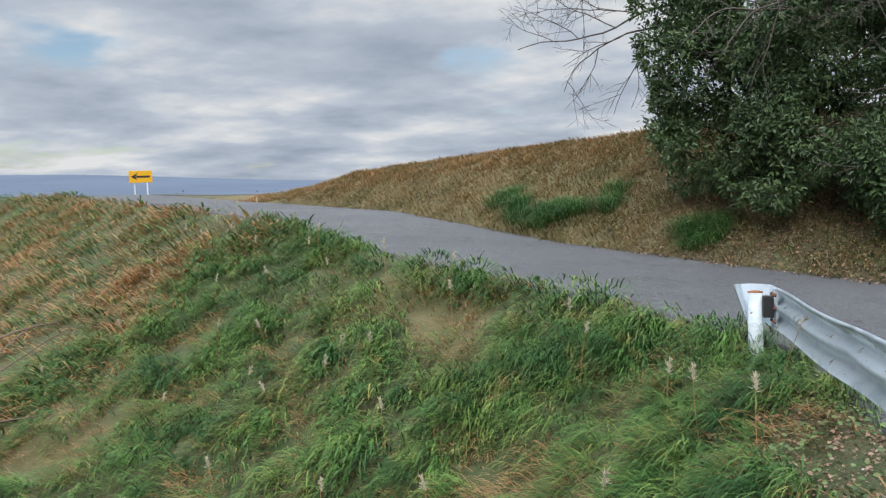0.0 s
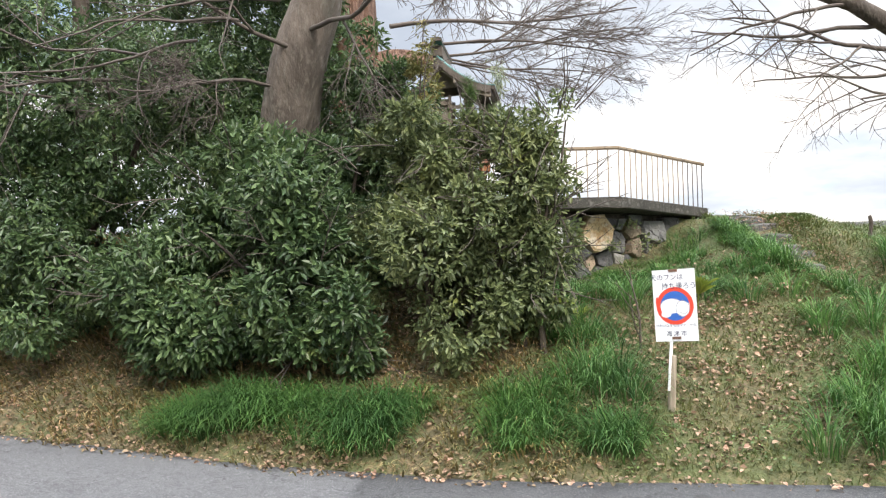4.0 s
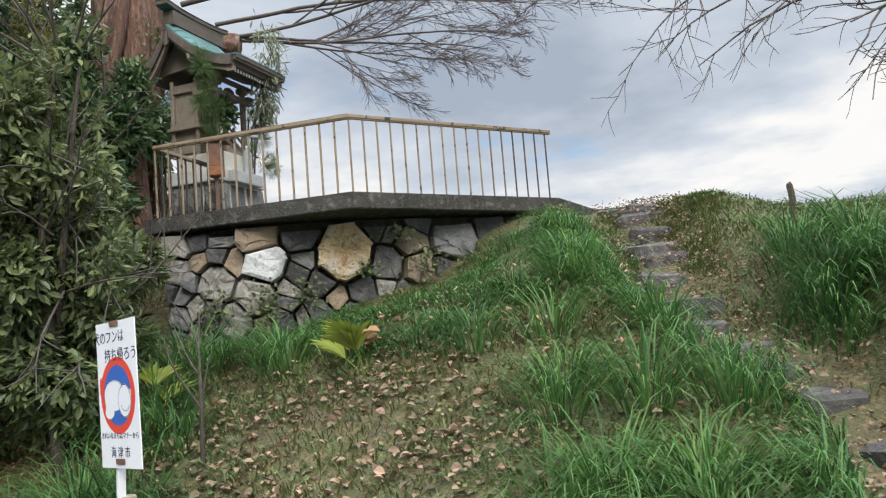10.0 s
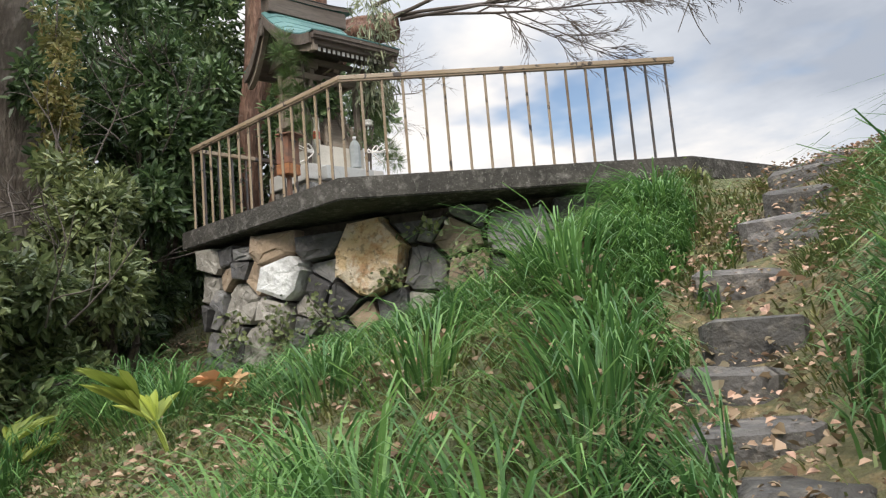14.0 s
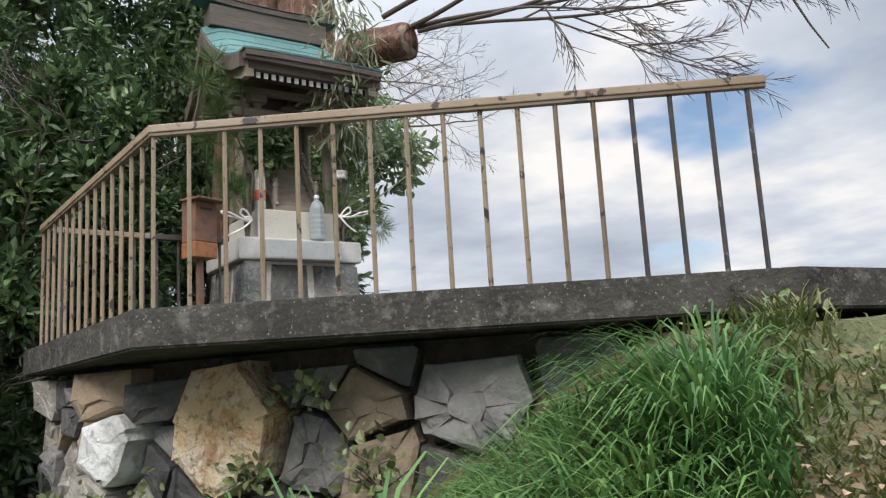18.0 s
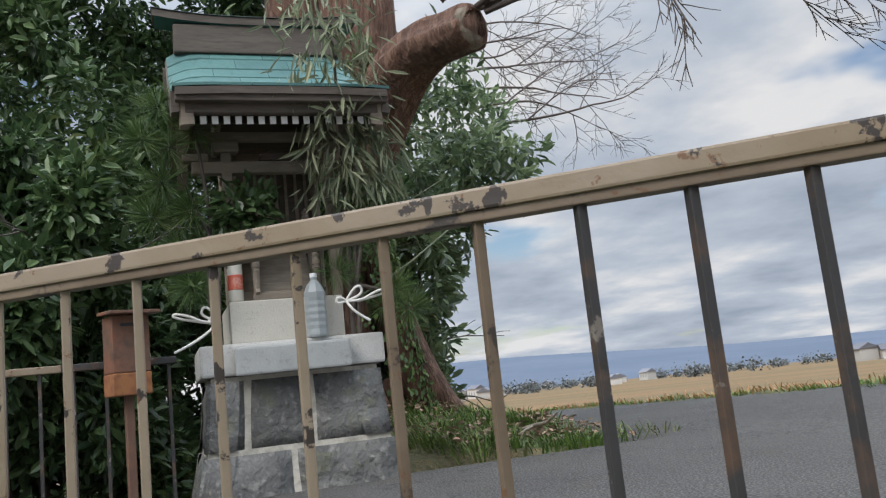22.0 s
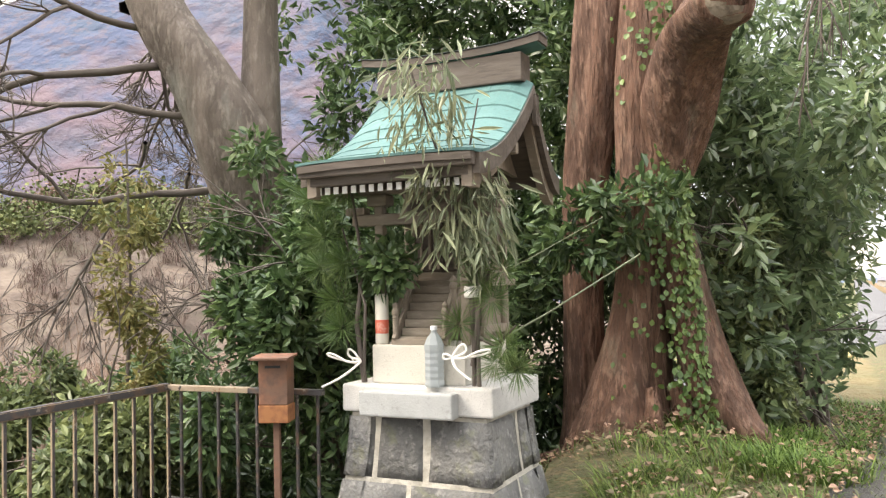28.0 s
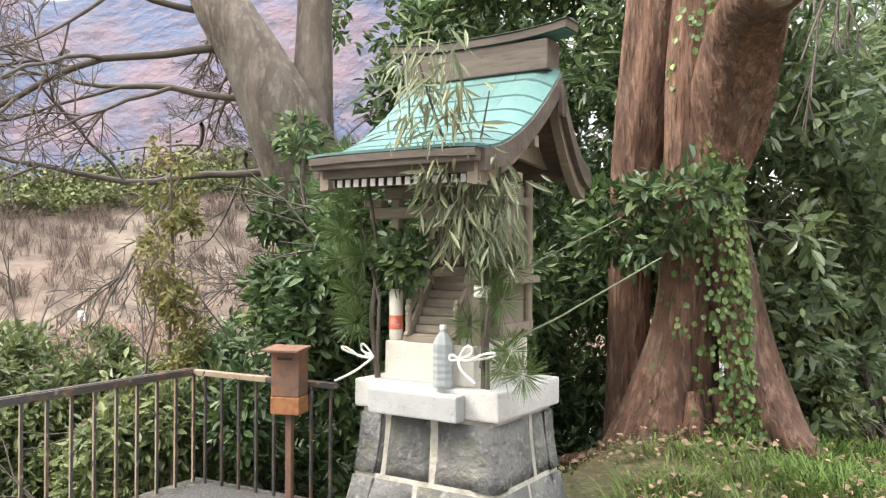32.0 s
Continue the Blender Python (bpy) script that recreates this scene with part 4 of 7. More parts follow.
def shrine():
    sh = thing("shrine", (SX, SY, SZ), "small wooden shrine with green copper roof on a stone base", "shrine")

    # stone base, flaring to the ground, two courses
    def half(z):
        return 0.405 + 0.08 * (1 - max(z, 0) / 0.55) ** 1.8

    bm = bmesh.new()
    tiers = []
    for k in range(9):
        z = -0.1 + 0.645 * k / 8
        s = half(z) - 0.0315
        tiers.append([bm.verts.new((sx * s, sy * s, z)) for sx, sy in ((1, -1), (1, 1), (-1, 1), (-1, -1))])
    for a, b in zip(tiers, tiers[1:]):
        for k in range(4):
            bm.faces.new((a[k], a[(k + 1) % 4], b[(k + 1) % 4], b[k]))
    oblong = Matrix.Translation((0.09, 0, 0)) @ Matrix.Diagonal((0.79, 1, 1, 1))
    bmesh.ops.transform(bm, matrix=oblong, verts=bm.verts)
    base = part("base", bm, MORTAR, sh, "pale mortar bed of the stone base")
    r = random.Random(3)
    for z0, z1, cuts in ((-0.08, 0.205, (0.0, 0.46, 1.0)), (0.229, 0.525, (0.0, 0.23, 0.56, 1.0))):
        for side in range(4):
            turn = Matrix.Rotation(math.pi / 2 * side, 4, "Z")
            cc = cuts if side % 2 == 0 else (0.0, 0.5, 1.0) if z0 < 0 else (0.0, 0.62, 1.0)
            for u0, u1 in zip(cc, cc[1:]):
                bm = bmesh.new()
                vs = []
                nu, nz = 4, 4
                grid = []
                for i in range(nu + 1):
                    col = []
                    for j in range(nz + 1):
                        z = z0 + (z1 - z0) * j / nz
                        s = half(z)
                        u = u0 + (u1 - u0) * i / nu
                        a = 0.019 + 0.009 * math.sin(9 * z + 7 * u0) if u0 > 0 else 0
                        b = 0.016 if u1 < 1 else 0
                        y = -s + 2 * s * (u0 + (u1 - u0) * i / nu)
                        y = y + a * (1 - i / nu) - b * (i / nu)
                        edge = i in (0, nu) or j in (0, nz)
                        out = s - 0.03 - (0.001 if edge else -r.uniform(0.006, 0.018))
                        col.append(bm.verts.new((out, y if 0 < u < 1 else y * 0.965, z)))
                    grid.append(col)
                for i in range(nu):
                    for j in range(nz):
                        bm.faces.new((grid[i][j], grid[i + 1][j], grid[i + 1][j + 1], grid[i][j + 1]))
                rim = [e for e in bm.edges if e.is_boundary]
                ext = bmesh.ops.extrude_edge_only(bm, edges=rim)["geom"]
                bmesh.ops.translate(bm, verts=[v for v in ext if isinstance(v, bmesh.types.BMVert)], vec=(-0.12, 0, 0))
                bmesh.ops.recalc_face_normals(bm, faces=bm.faces)
                bmesh.ops.transform(bm, matrix=oblong @ turn, verts=bm.verts)
                part("stone", bm, BASE_STONE, base, smooth=True)
    cap = part("cap", box((-0.24, -0.416, 0.55), (0.41, 0.416, 0.69), 0.012), GRANITE, sh, "pale granite capping slab")
    part("step", box((0.411, -0.27, 0.545), (0.49, 0.24, 0.667), 0.01), STEP_GREY, cap, "grey concrete front step")
    part("plinth", box((-0.20, -0.27, 0.69), (0.35, 0.25, 0.885), 0.008), PLINTH, sh, "cream coloured stone plinth")

    # cella
    below = set(sh.children)
    body = part("body", box((-0.29, -0.2, 0.93), (-0.01, 0.2, 1.72)), WOOD, sh)
    for sx in (-0.3, 0.0):
        for sy in (-0.215, 0.215):
            part("post", lathe([(0.024, 0.93), (0.024, 1.76)], 12, None, Matrix.Translation((sx, sy, 0))), WOOD, body)
    for z in (0.965, 1.25, 1.62):
        for sy in (-0.215, 0.215):
            part("rail_board", box((-0.33, sy - 0.018, z), (0.03, sy + 0.018, z + 0.045), 0.004), WOOD, body)
        part("rail_board", box((-0.02, -0.24, z), (0.02, 0.24, z + 0.045), 0.004), WOOD, body)
    for sy in (-0.1, 0.1):
        door = part("door", box((-0.008, sy - 0.095, 1.3), (0.008, sy + 0.095, 1.61), 0.003), WOOD_DARK, body, "dark wooden lattice door")
        for k in range(4):
            part("slat", box((0.008, sy - 0.09 + 0.05 * k, 1.31), (0.016, sy - 0.075 + 0.05 * k, 1.6)), WOOD, door)
    part("veranda", box((-0.34, -0.27, 1.215), (0.09, 0.27, 1.25), 0.005), WOOD, body)
    # stairs in front
    stair = part("stairs", box((0.29, -0.16, 0.931), (0.315, 0.16, 0.96), 0.003), WOOD, sh, "pale little wooden stairs")
    for k in range(7):
        x, z = 0.285 - 0.03 * k, 0.93 + 0.042 * k
        part("tread", box((x - 0.045, -0.125, z), (x + 0.01, 0.125, z + 0.04), 0.004), WOOD, stair)
    for sy in (-0.14, 0.14):
        bm = bar((0.31, sy, 0.95), (0.07, sy, 1.25), 0.018, 0.05)
        part("stringer", bm, WOOD, stair)
        for k in range(3):
            x = 0.3 - 0.1 * k
            z = 0.95 + 0.125 * k
            part("baluster", lathe([(0.016, z), (0.016, z + 0.13), (0.02, z + 0.135), (0.02, z + 0.15), (0.014, z + 0.165), (0.018, z + 0.18), (0.003, z + 0.2)], 10, None, Matrix.Translation((x, sy, 0))), WOOD, stair)
        part("handrail", bar((0.31, sy, 1.06), (0.08, sy, 1.35), 0.018, 0.022), WOOD, stair)
    # porch posts and beams
    for sy in (-0.24, 0.24):
        part("porch_post", box((0.235, sy - 0.024, 0.93), (0.283, sy + 0.024, 1.64), 0.006), WOOD, sh)
        part("bracket", box((0.215, sy - 0.06, 1.64), (0.303, sy + 0.06, 1.70), 0.015), WOOD, sh)
        part("tie_beam", box((-0.02, sy - 0.02, 1.56), (0.24, sy + 0.02, 1.61), 0.006), WOOD, sh)
        part("carved_arm", box((0.225, sy - 0.14 * (1 if sy < 0 else -1) - 0.06, 1.6), (0.29, sy - 0.14 * (1 if sy < 0 else -1) + 0.06, 1.64), 0.012), WOOD, sh)
    part("porch_beam", box((0.232, -0.4, 1.54), (0.286, 0.4, 1.6), 0.01), WOOD, sh)
    part("porch_beam", box((0.235, -0.46, 1.70), (0.283, 0.46, 1.745), 0.008), WOOD, sh)
    part("frog_strut", lathe([(0.09, 0), (0.08, 0.03), (0.03, 0.05)], 12, None, Matrix.Translation((0.26, 0, 1.605)) @ Matrix.Scale(0.3, 4, (1, 0, 0))), WOOD_DARK, sh)

    for o in sh.children:
        if o not in below:
            o.location = (0.03, 0, -0.045)
    # roof: long curved front slope, short back slope
    TOPX, TOPZ, FX, FZ, BX, BZ, HY = -0.11, 2.295, 0.71, 1.79, -0.49, 1.79, 0.475

    def line(u):
        """Upper outline of the roof, u from the back eave (-1) by the ridge (0) to the front eave (1)."""
        if u >= 0:
            return TOPX + (FX - TOPX) * u, FZ + (TOPZ - FZ) * (1 - u) ** 1.75
        return TOPX + (BX - TOPX) * -u, BZ + (TOPZ - BZ) * (1 + u) ** 1.6

    def shell(us, y0, y1, up, down, lift=0.0):
        """A piece of the roof between two outlines; the roof rolls down at its ends."""
        bm = bmesh.new()
        span = us[-1] - us[0]
        ys = [y0 + (y1 - y0) * k / 4 for k in range(5)]
        over, under = [], []
        for u in us:
            x, z = line(u)
            z += lift * (u - us[0]) / span
            rise = [z - 0.06 * (1 - 0.85 * abs(u)) * max(0.0, (abs(y) - HY + 0.145) / 0.145) ** 1.6 for y in ys]
            over.append([bm.verts.new((x, y, h + up)) for y, h in zip(ys, rise)])
            under.append([bm.verts.new((x, y, h + down)) for y, h in zip(ys, rise)])
        for a in range(len(us) - 1):
            for k in range(4):
                bm.faces.new((over[a][k], over[a + 1][k], over[a + 1][k + 1], over[a][k + 1]))
                bm.faces.new((under[a][k], under[a][k + 1], under[a + 1][k + 1], under[a + 1][k]))
            for k in (0, 4):
                bm.faces.new((over[a][k], under[a][k], under[a + 1][k], over[a + 1][k]))
        for a in (0, len(us) - 1):
            for k in range(4):
                bm.faces.new((over[a][k], over[a][k + 1], under[a][k + 1], under[a][k]))
        bmesh.ops.recalc_face_normals(bm, faces=bm.faces)
        return bm

    us = [k / 14 for k in range(-14, 15)]
    roof = part("roof", shell(us, -HY + 0.012, HY - 0.012, -0.012, -0.045), WOOD_DARK, sh, "dark brown boarded roof")
    n = 8
    for k in range(n):
        a, b = k / n, (k + 1) / n - (0.014 if k < n - 1 else 0)
        seams = [-HY, -0.26 + 0.12 * (k % 2), 0.01 + 0.12 * (k % 2), 0.26 - 0.08 * (k % 2), HY]
        for y0, y1 in zip(seams, seams[1:]):
            part("copper_sheet", shell([a + (b - a) * q / 3 for q in range(4)], y0 + 0.001, y1 - 0.001, 0.003, -0.01, 0.0015), COPPER, roof)
    for k in range(6):
        a, b = -k / 6, -(k + 1) / 6
        part("copper_sheet", shell([a + (b - a) * q / 3 for q in range(4)], -HY, HY, 0.003, -0.01, 0.006), COPPER, roof)
    # thick eave boards in front and behind
    part("eave_board", box((FX - 0.05, -HY + 0.01, FZ - 0.075), (FX - 0.012, HY - 0.01, FZ - 0.012), 0.006), WOOD_DARK, roof)
    part("eave_board", box((FX - 0.10, -HY + 0.05, FZ - 0.115), (FX - 0.055, HY - 0.05, FZ - 0.06), 0.006), WOOD_DARK, roof)
    part("eave_board", box((BX + 0.01, -HY + 0.02, BZ - 0.07), (BX + 0.05, HY - 0.02, BZ - 0.012), 0.006), WOOD_DARK, roof)
    # bargeboards and gable walls at both ends
    for s in (-1, 1):
        for lo, hi, ya, yb, mat in ((-0.105, -0.01, HY - 0.03, HY + 0.006, WOOD_DARK), (-0.165, -0.06, HY - 0.085, HY - 0.032, WOOD)):
            y0, y1 = sorted((s * ya, s * yb))
            part("bargeboard", shell(us[:-1], y0, y1, hi, lo), mat, roof)
        bm = bmesh.new()
        ring = [bm.verts.new((x, s * 0.26, z - 0.05)) for x, z in (line(u) for u in us if -0.8 < u < 0.62)]
        f = bm.faces.new(ring)
        e = bmesh.ops.extrude_face_region(bm, geom=[f])["geom"]
        bmesh.ops.translate(bm, verts=[v for v in e if isinstance(v, bmesh.types.BMVert)], vec=(0, -s * 0.03, 0))
        bmesh.ops.recalc_face_normals(bm, faces=bm.faces)
        part("gable_wall", bm, WOOD, roof)
        part("purlin", box((0.12, s * 0.37 - 0.1, 1.83), (0.16, s * 0.37 + 0.1, 1.89), 0.008), WOOD, roof)
        part("purlin", box((-0.135, s * 0.37 - 0.1, 2.08), (-0.085, s * 0.37 + 0.1, 2.14), 0.008), WOOD, roof)
        part("pendant", box((-0.135, s * (HY + 0.008) - 0.008, 2.01), (-0.085, s * (HY + 0.008) + 0.008, 2.18), 0.02), WOOD_DARK, roof)
    # rafters with white tips
    for k in range(17):
        y = -0.40 + 0.80 * k / 16
        raf = part("rafter", bar((0.2, y, 1.80), (FX - 0.1, y, FZ - 0.135), 0.026, 0.032), WOOD_DARK, roof)
        part("rafter_tip", box((FX - 0.1005, y - 0.0135, FZ - 0.153), (FX - 0.094, y + 0.0135, FZ - 0.118)), WHITE_TIP, raf, "white painted rafter tip")
    for s in (-1, 1):
        part("eave_end", box((FX - 0.13, s * 0.43 - 0.02, FZ - 0.17), (FX - 0.07, s * 0.43 + 0.02, FZ - 0.1), 0.004), WOOD, roof)
    # ridge box with its swept cap
    part("ridge", box((TOPX - 0.07, -HY + 0.04, TOPZ - 0.05), (TOPX + 0.07, HY - 0.04, TOPZ + 0.105), 0.008), WOOD_DARK, roof, "brown boxed ridge")
    for wdt, z0, z1, ext, mat in ((0.078, 0.105, 0.111, 0.05, COPPER), (0.072, 0.111, 0.155, 0.06, WOOD_DARK), (0.078, 0.156, 0.160, 0.065, COPPER_DULL)):
        bm = bmesh.new()
        rows = []
        for k in range(13):
            v = -1 + k / 6
            y, dz = v * (HY + ext), 0.035 * abs(v) ** 2.6
            rows.append([bm.verts.new((TOPX + a, y, TOPZ + b + dz)) for a, b in ((-wdt, z0), (wdt, z0), (wdt, z1 - 0.006), (0, z1 + 0.008), (-wdt, z1 - 0.006))])
        for a, b in zip(rows, rows[1:]):
            for k in range(5):
                bm.faces.new((a[k], a[(k + 1) % 5], b[(k + 1) % 5], b[k]))
        bm.faces.new(rows[0][::-1])
        bm.faces.new(rows[-1])
        bmesh.ops.recalc_face_normals(bm, faces=bm.faces)
        part("ridge_cap", bm, mat, roof)


shrine()


def spray(ob, name, along, side, P, size, mat, shape, label=""):
    V, F = scatter(LEAF_V * np.array(shape), LEAF_F, P, frames(along, side), size)
    return part(name, mesh_of(name, V, F, mat), mat, ob, label)


def rope(points, radius=0.006):
    cu = bpy.data.curves.new("rope", "CURVE")
    cu.dimensions, cu.bevel_depth, cu.bevel_resolution = "3D", radius, 2
    sp = cu.splines.new("NURBS")
    sp.points.add(len(points) - 1)
    for q, v in zip(sp.points, points):
        q.co = (*v, 1)
    sp.use_endpoint_u, sp.order_u = True, 3
    cu.materials.append(ROPE)
    return cu


def offerings():
    """New year greenery, bottle and can on the shrine's step."""
    g = np.random.default_rng(12)
    # pine and bamboo tied in front of the right-hand post
    ob = thing("pine_bamboo_bundle", (SX + 0.33, SY + 0.29, SZ + 0.69), "new year bundle of pine twigs and drying bamboo tied with rope", "decoration")
    stalks = [[(0.0, 0.0, 0.0, .012), (0.02, 0.01, 0.5, .011), (0.2, -0.02, 0.95, .009), (0.37, -0.06, 1.3, .006), (0.38, -0.14, 1.55, .003)],
              [(0.01, 0.03, 0.0, .011), (0.05, 0.04, 0.6, .01), (0.17, 0.06, 1.05, .007), (0.2, 0.14, 1.35, .003)],
              [(0.0, 0.02, 0.1, .014), (-0.02, -0.02, 0.4, .012), (-0.03, 0.04, 0.65, .008)], [(0.02, 0, 0.1, .012), (0.05, 0.06, 0.4, .01), (0.03, 0.12, 0.6, .006)],
              [(0.0, 0.0, 0.25, .012), (0.06, 0.14, 0.2, .009), (0.1, 0.26, 0.3, .005)]]
    V, F = tubes(stalks, 7)
    part("stalk", mesh_of("stalk", V, F, TWIG, True), TWIG, ob)
    m = 720
    line_p = np.array([[0.1, 0.0, 0.62], [0.2, -0.02, 0.88], [0.3, -0.04, 1.1], [0.38, -0.06, 1.32], [0.37, -0.14, 1.54]])
    t = g.random(m) * 3.999
    i = t.astype(int)
    c = line_p[i] + (line_p[i + 1] - line_p[i]) * (t - i)[:, None]
    P = c + g.normal(size=(m, 3)) * np.array([0.05, 0.11, 0.06])
    low = g.random(m) < 0.3
    heads = np.array([[0.14, 0.10, 0.98], [0.17, 0.19, 0.88], [0.18, 0.06, 0.8], [0.14, 0.14, 0.74]])
    P[low] = heads[g.integers(0, 4, low.sum())] + g.normal(size=(low.sum(), 3)) * np.array([0.04, 0.06, 0.06])
    along = unit((P - c) * 1.5 + np.array([0.15, 0, -1.0]) + g.normal(size=(m, 3)) * 0.55)
    tagged(spray(ob, "bamboo_leaf", along, unit(g.normal(size=(m, 3)) + [1, 0, 0.3]), P, g.uniform(0.07, 0.15, m), LEAF_BAMBOO, (0.27, 1, 0.6)), "long drying bamboo leaves", kind="stuff")
    tips = np.array([[0.03, 0.05, 0.5], [0.07, 0.13, 0.42], [0.0, 0.0, 0.68], [0.06, 0.14, 0.12], [0.1, 0.2, 0.2], [0.03, -0.06, 0.3], [0.08, 0.07, 0.62], [0.05, 0.18, 0.56], [0.1, 0.26, 0.1]])
    m = 1900
    c = tips[g.integers(0, len(tips), m)]
    along = unit(g.normal(size=(m, 3)) + np.array([0.5, 0.2, 0.15]))
    spray(ob, "pine_needle", along, unit(g.normal(size=(m, 3))), c + along * 0.015, g.uniform(0.08, 0.14, m), NEEDLE, (0.05, 1, 0.1), "green pine needles")
    part("tie", lathe([(0.045, 0.43), (0.05, 0.44), (0.046, 0.46), (0.05, 0.475), (0.044, 0.485)], 14, None, Matrix.Translation((0.03, 0.02, 0))), ROPE, ob, "white rope binding")
    part("long_stem", mesh_of("long_stem", *tubes([[(0.0, 0.05, 0.18, .006), (-0.1, 0.35, 0.35, .005), (-0.3, 0.75, 0.62, .004)], [(0.0, 0.05, 0.5, .004), (-0.05, 0.3, 0.62, .003), (-0.2, 0.6, 0.8, .002)]], 6), LEAF_BAMBOO, True), LEAF_BAMBOO, ob, "yellowing straw stem")
    # pine at the other post
    ob = thing("pine_sprig", (SX + 0.33, SY - 0.33, SZ + 0.69), "tall pine sprig tied beside the shrine stairs", "decoration")
    V, F = tubes([[(0, 0, 0, .016), (0.02, -0.03, 0.3, .013), (0.0, 0.0, 0.6, .01), (0.03, -0.05, 1.05, .006)], [(0.01, 0, 0.0, .01), (0.03, 0.03, 0.4, .008), (0.0, -0.12, 0.8, .004)]], 7)
    part("stalk", mesh_of("stalk", V, F, TWIG, True), TWIG, ob)
    tips = np.array([[0.03, -0.13, 0.42], [0.03, -0.08, 0.62], [0.05, -0.2, 0.75], [0.02, -0.16, 0.92], [0.05, -0.05, 1.0], [0.0, -0.25, 0.6], [0.05, -0.1, 0.28], [0.05, -0.28, 0.95], [0, -0.2, 1.12]])
    m = 2100
    c = tips[g.integers(0, len(tips), m)]
    along = unit(g.normal(size=(m, 3)) + np.array([0.3, -0.3, 0.25]))
    spray(ob, "pine_needle", along, unit(g.normal(size=(m, 3))), c + along * 0.015, g.uniform(0.09, 0.16, m), NEEDLE, (0.05, 1, 0.1), "green pine needles")
    # leafy sprig in a can
    ob = thing("leafy_sprig", (SX + 0.305, SY - 0.235, SZ + 0.885), "dark leafy evergreen sprig standing in a printed drink can", "decoration")
    part("can", lathe([(0.03, 0.0), (0.035, 0.01), (0.035, 0.24), (0.031, 0.255), (0.029, 0.258)], 18), CAN_PALE, ob, "pale and red drink can", True)
    part("band", lathe([(0.0355, 0.055), (0.0357, 0.06), (0.0357, 0.12), (0.0355, 0.125)], 18), CAN_RED, ob, "red band of the can", True)
    m = 330
    c = np.array([0.02, 0.07, 0.4])
    n = unit(g.normal(size=(m, 3)) + [0.7, 0, 0.1])
    P = c + n * np.array([0.1, 0.17, 0.16]) * g.uniform(0.35, 1, (m, 1))
    spray(ob, "leaf", unit(n + g.normal(size=(m, 3)) * 0.6 + [0, 0, -0.2]), unit(n + [0, 0, 0.6]), P, g.uniform(0.05, 0.08, m), LEAF, (1.15, 1, 1))
    V, F = tubes([[(0, 0, 0.1, .006), (0.01, 0.03, 0.25, .005), (0.03, 0.08, 0.45, .003)], [(0, 0, 0.1, .006), (0.02, -0.01, 0.3, .004), (0.05, 0.0, 0.42, .003)]], 6)
    part("twig", mesh_of("twig", V, F, TWIG, True), TWIG, ob)
    # water bottle on the step
    ob = thing("plastic_bottle", (SX + 0.40, SY + 0.11, SZ + 0.69), "cloudy square plastic water bottle on the stone step", "bottle")
    prof = [(0.045, 0.0), (0.05, 0.01)] + [(0.05 - 0.003 * (k % 2), 0.02 + 0.016 * k) for k in range(11)] + [(0.05, 0.205), (0.035, 0.24), (0.016, 0.262), (0.015, 0.275)]
    part("body", lathe(prof, 8), BOTTLE, ob)
    part("cap", lathe([(0.017, 0.275), (0.017, 0.292), (0.015, 0.295)], 12), SIGN_WHITE, ob)
    # white rope knots
    for nm, x, y, z, s in (("rope_knot", 0.47, 0.24, 0.84, 1), ("rope_knot", 0.38, -0.32, 0.8, -1)):
        ob = thing(nm, (SX + x, SY + y, SZ + z), "white straw rope tied in a bow", "rope", "rope bows")
        loops = [[(0, 0, 0), (0.01, 0.03 * s, 0.05), (0.01, 0.07 * s, 0.07), (0.0, 0.08 * s, 0.02), (0, 0, 0)], [(0, 0, 0), (0.02, 0.06 * s, -0.01), (0.02, 0.13 * s, 0.03), (0.01, 0.2 * s, 0.045), (0.01, 0.19 * s, 0.02), (0, 0.05 * s, -0.005)], [(0, 0, 0), (0.02, 0.01, -0.03), (0.02, 0.05 * s, -0.07), (0.02, 0.1 * s, -0.1)], [(0, 0, 0), (0.01, -0.04, 0.03), (0.0, -0.05, -0.02), (0, 0, 0)]]
        if s < 0:
            loops[2] = [(0, 0, 0), (0.03, -0.05, -0.05), (0.05, -0.13, -0.1), (0.06, -0.2, -0.13)]
        for lp in loops:
            q = new("cord", rope(lp))
            q.parent = ob


offerings()


def offering_box():
    ob = thing("offering_box", (0.135, 15.05, SLAB), "rusty steel offering box on a thin post", "offering box", rz=20)
    part("post", bar((0, 0, 0), (0, 0, 0.5), 0.032, 0.032, 0.003), RUST, ob)
    part("body", box((-0.062, -0.075, 0.58), (0.062, 0.075, 0.81), 0.006), RUST, ob)
    part("lower_body", box((-0.064, -0.077, 0.49), (0.064, 0.077, 0.579), 0.006), RUST_EDGE, ob, "orange rusted foot of the box")
    part("lid", box((-0.085, -0.1, 0.815), (0.09, 0.1, 0.828), 0.003, None, Matrix.Rotation(radians(3), 4, "Y")), RUST, ob)
    part("slot", box((0.0625, -0.04, 0.765), (0.0645, 0.04, 0.778)), BLACK, ob, "dark coin slot")


offering_box()


# ---- signs and guard rail ----
def text(body, size, mat, parent, at, label=""):
    cu = bpy.data.curves.new("lettering", "FONT")
    cu.body, cu.size, cu.align_x, cu.align_y, cu.extrude = body, size, "CENTER", "CENTER", 0.0006
    cu.materials.append(mat)
    ob = new("lettering", cu)
    ob.parent = parent
    ob.matrix_basis = at
    return tagged(ob, label)


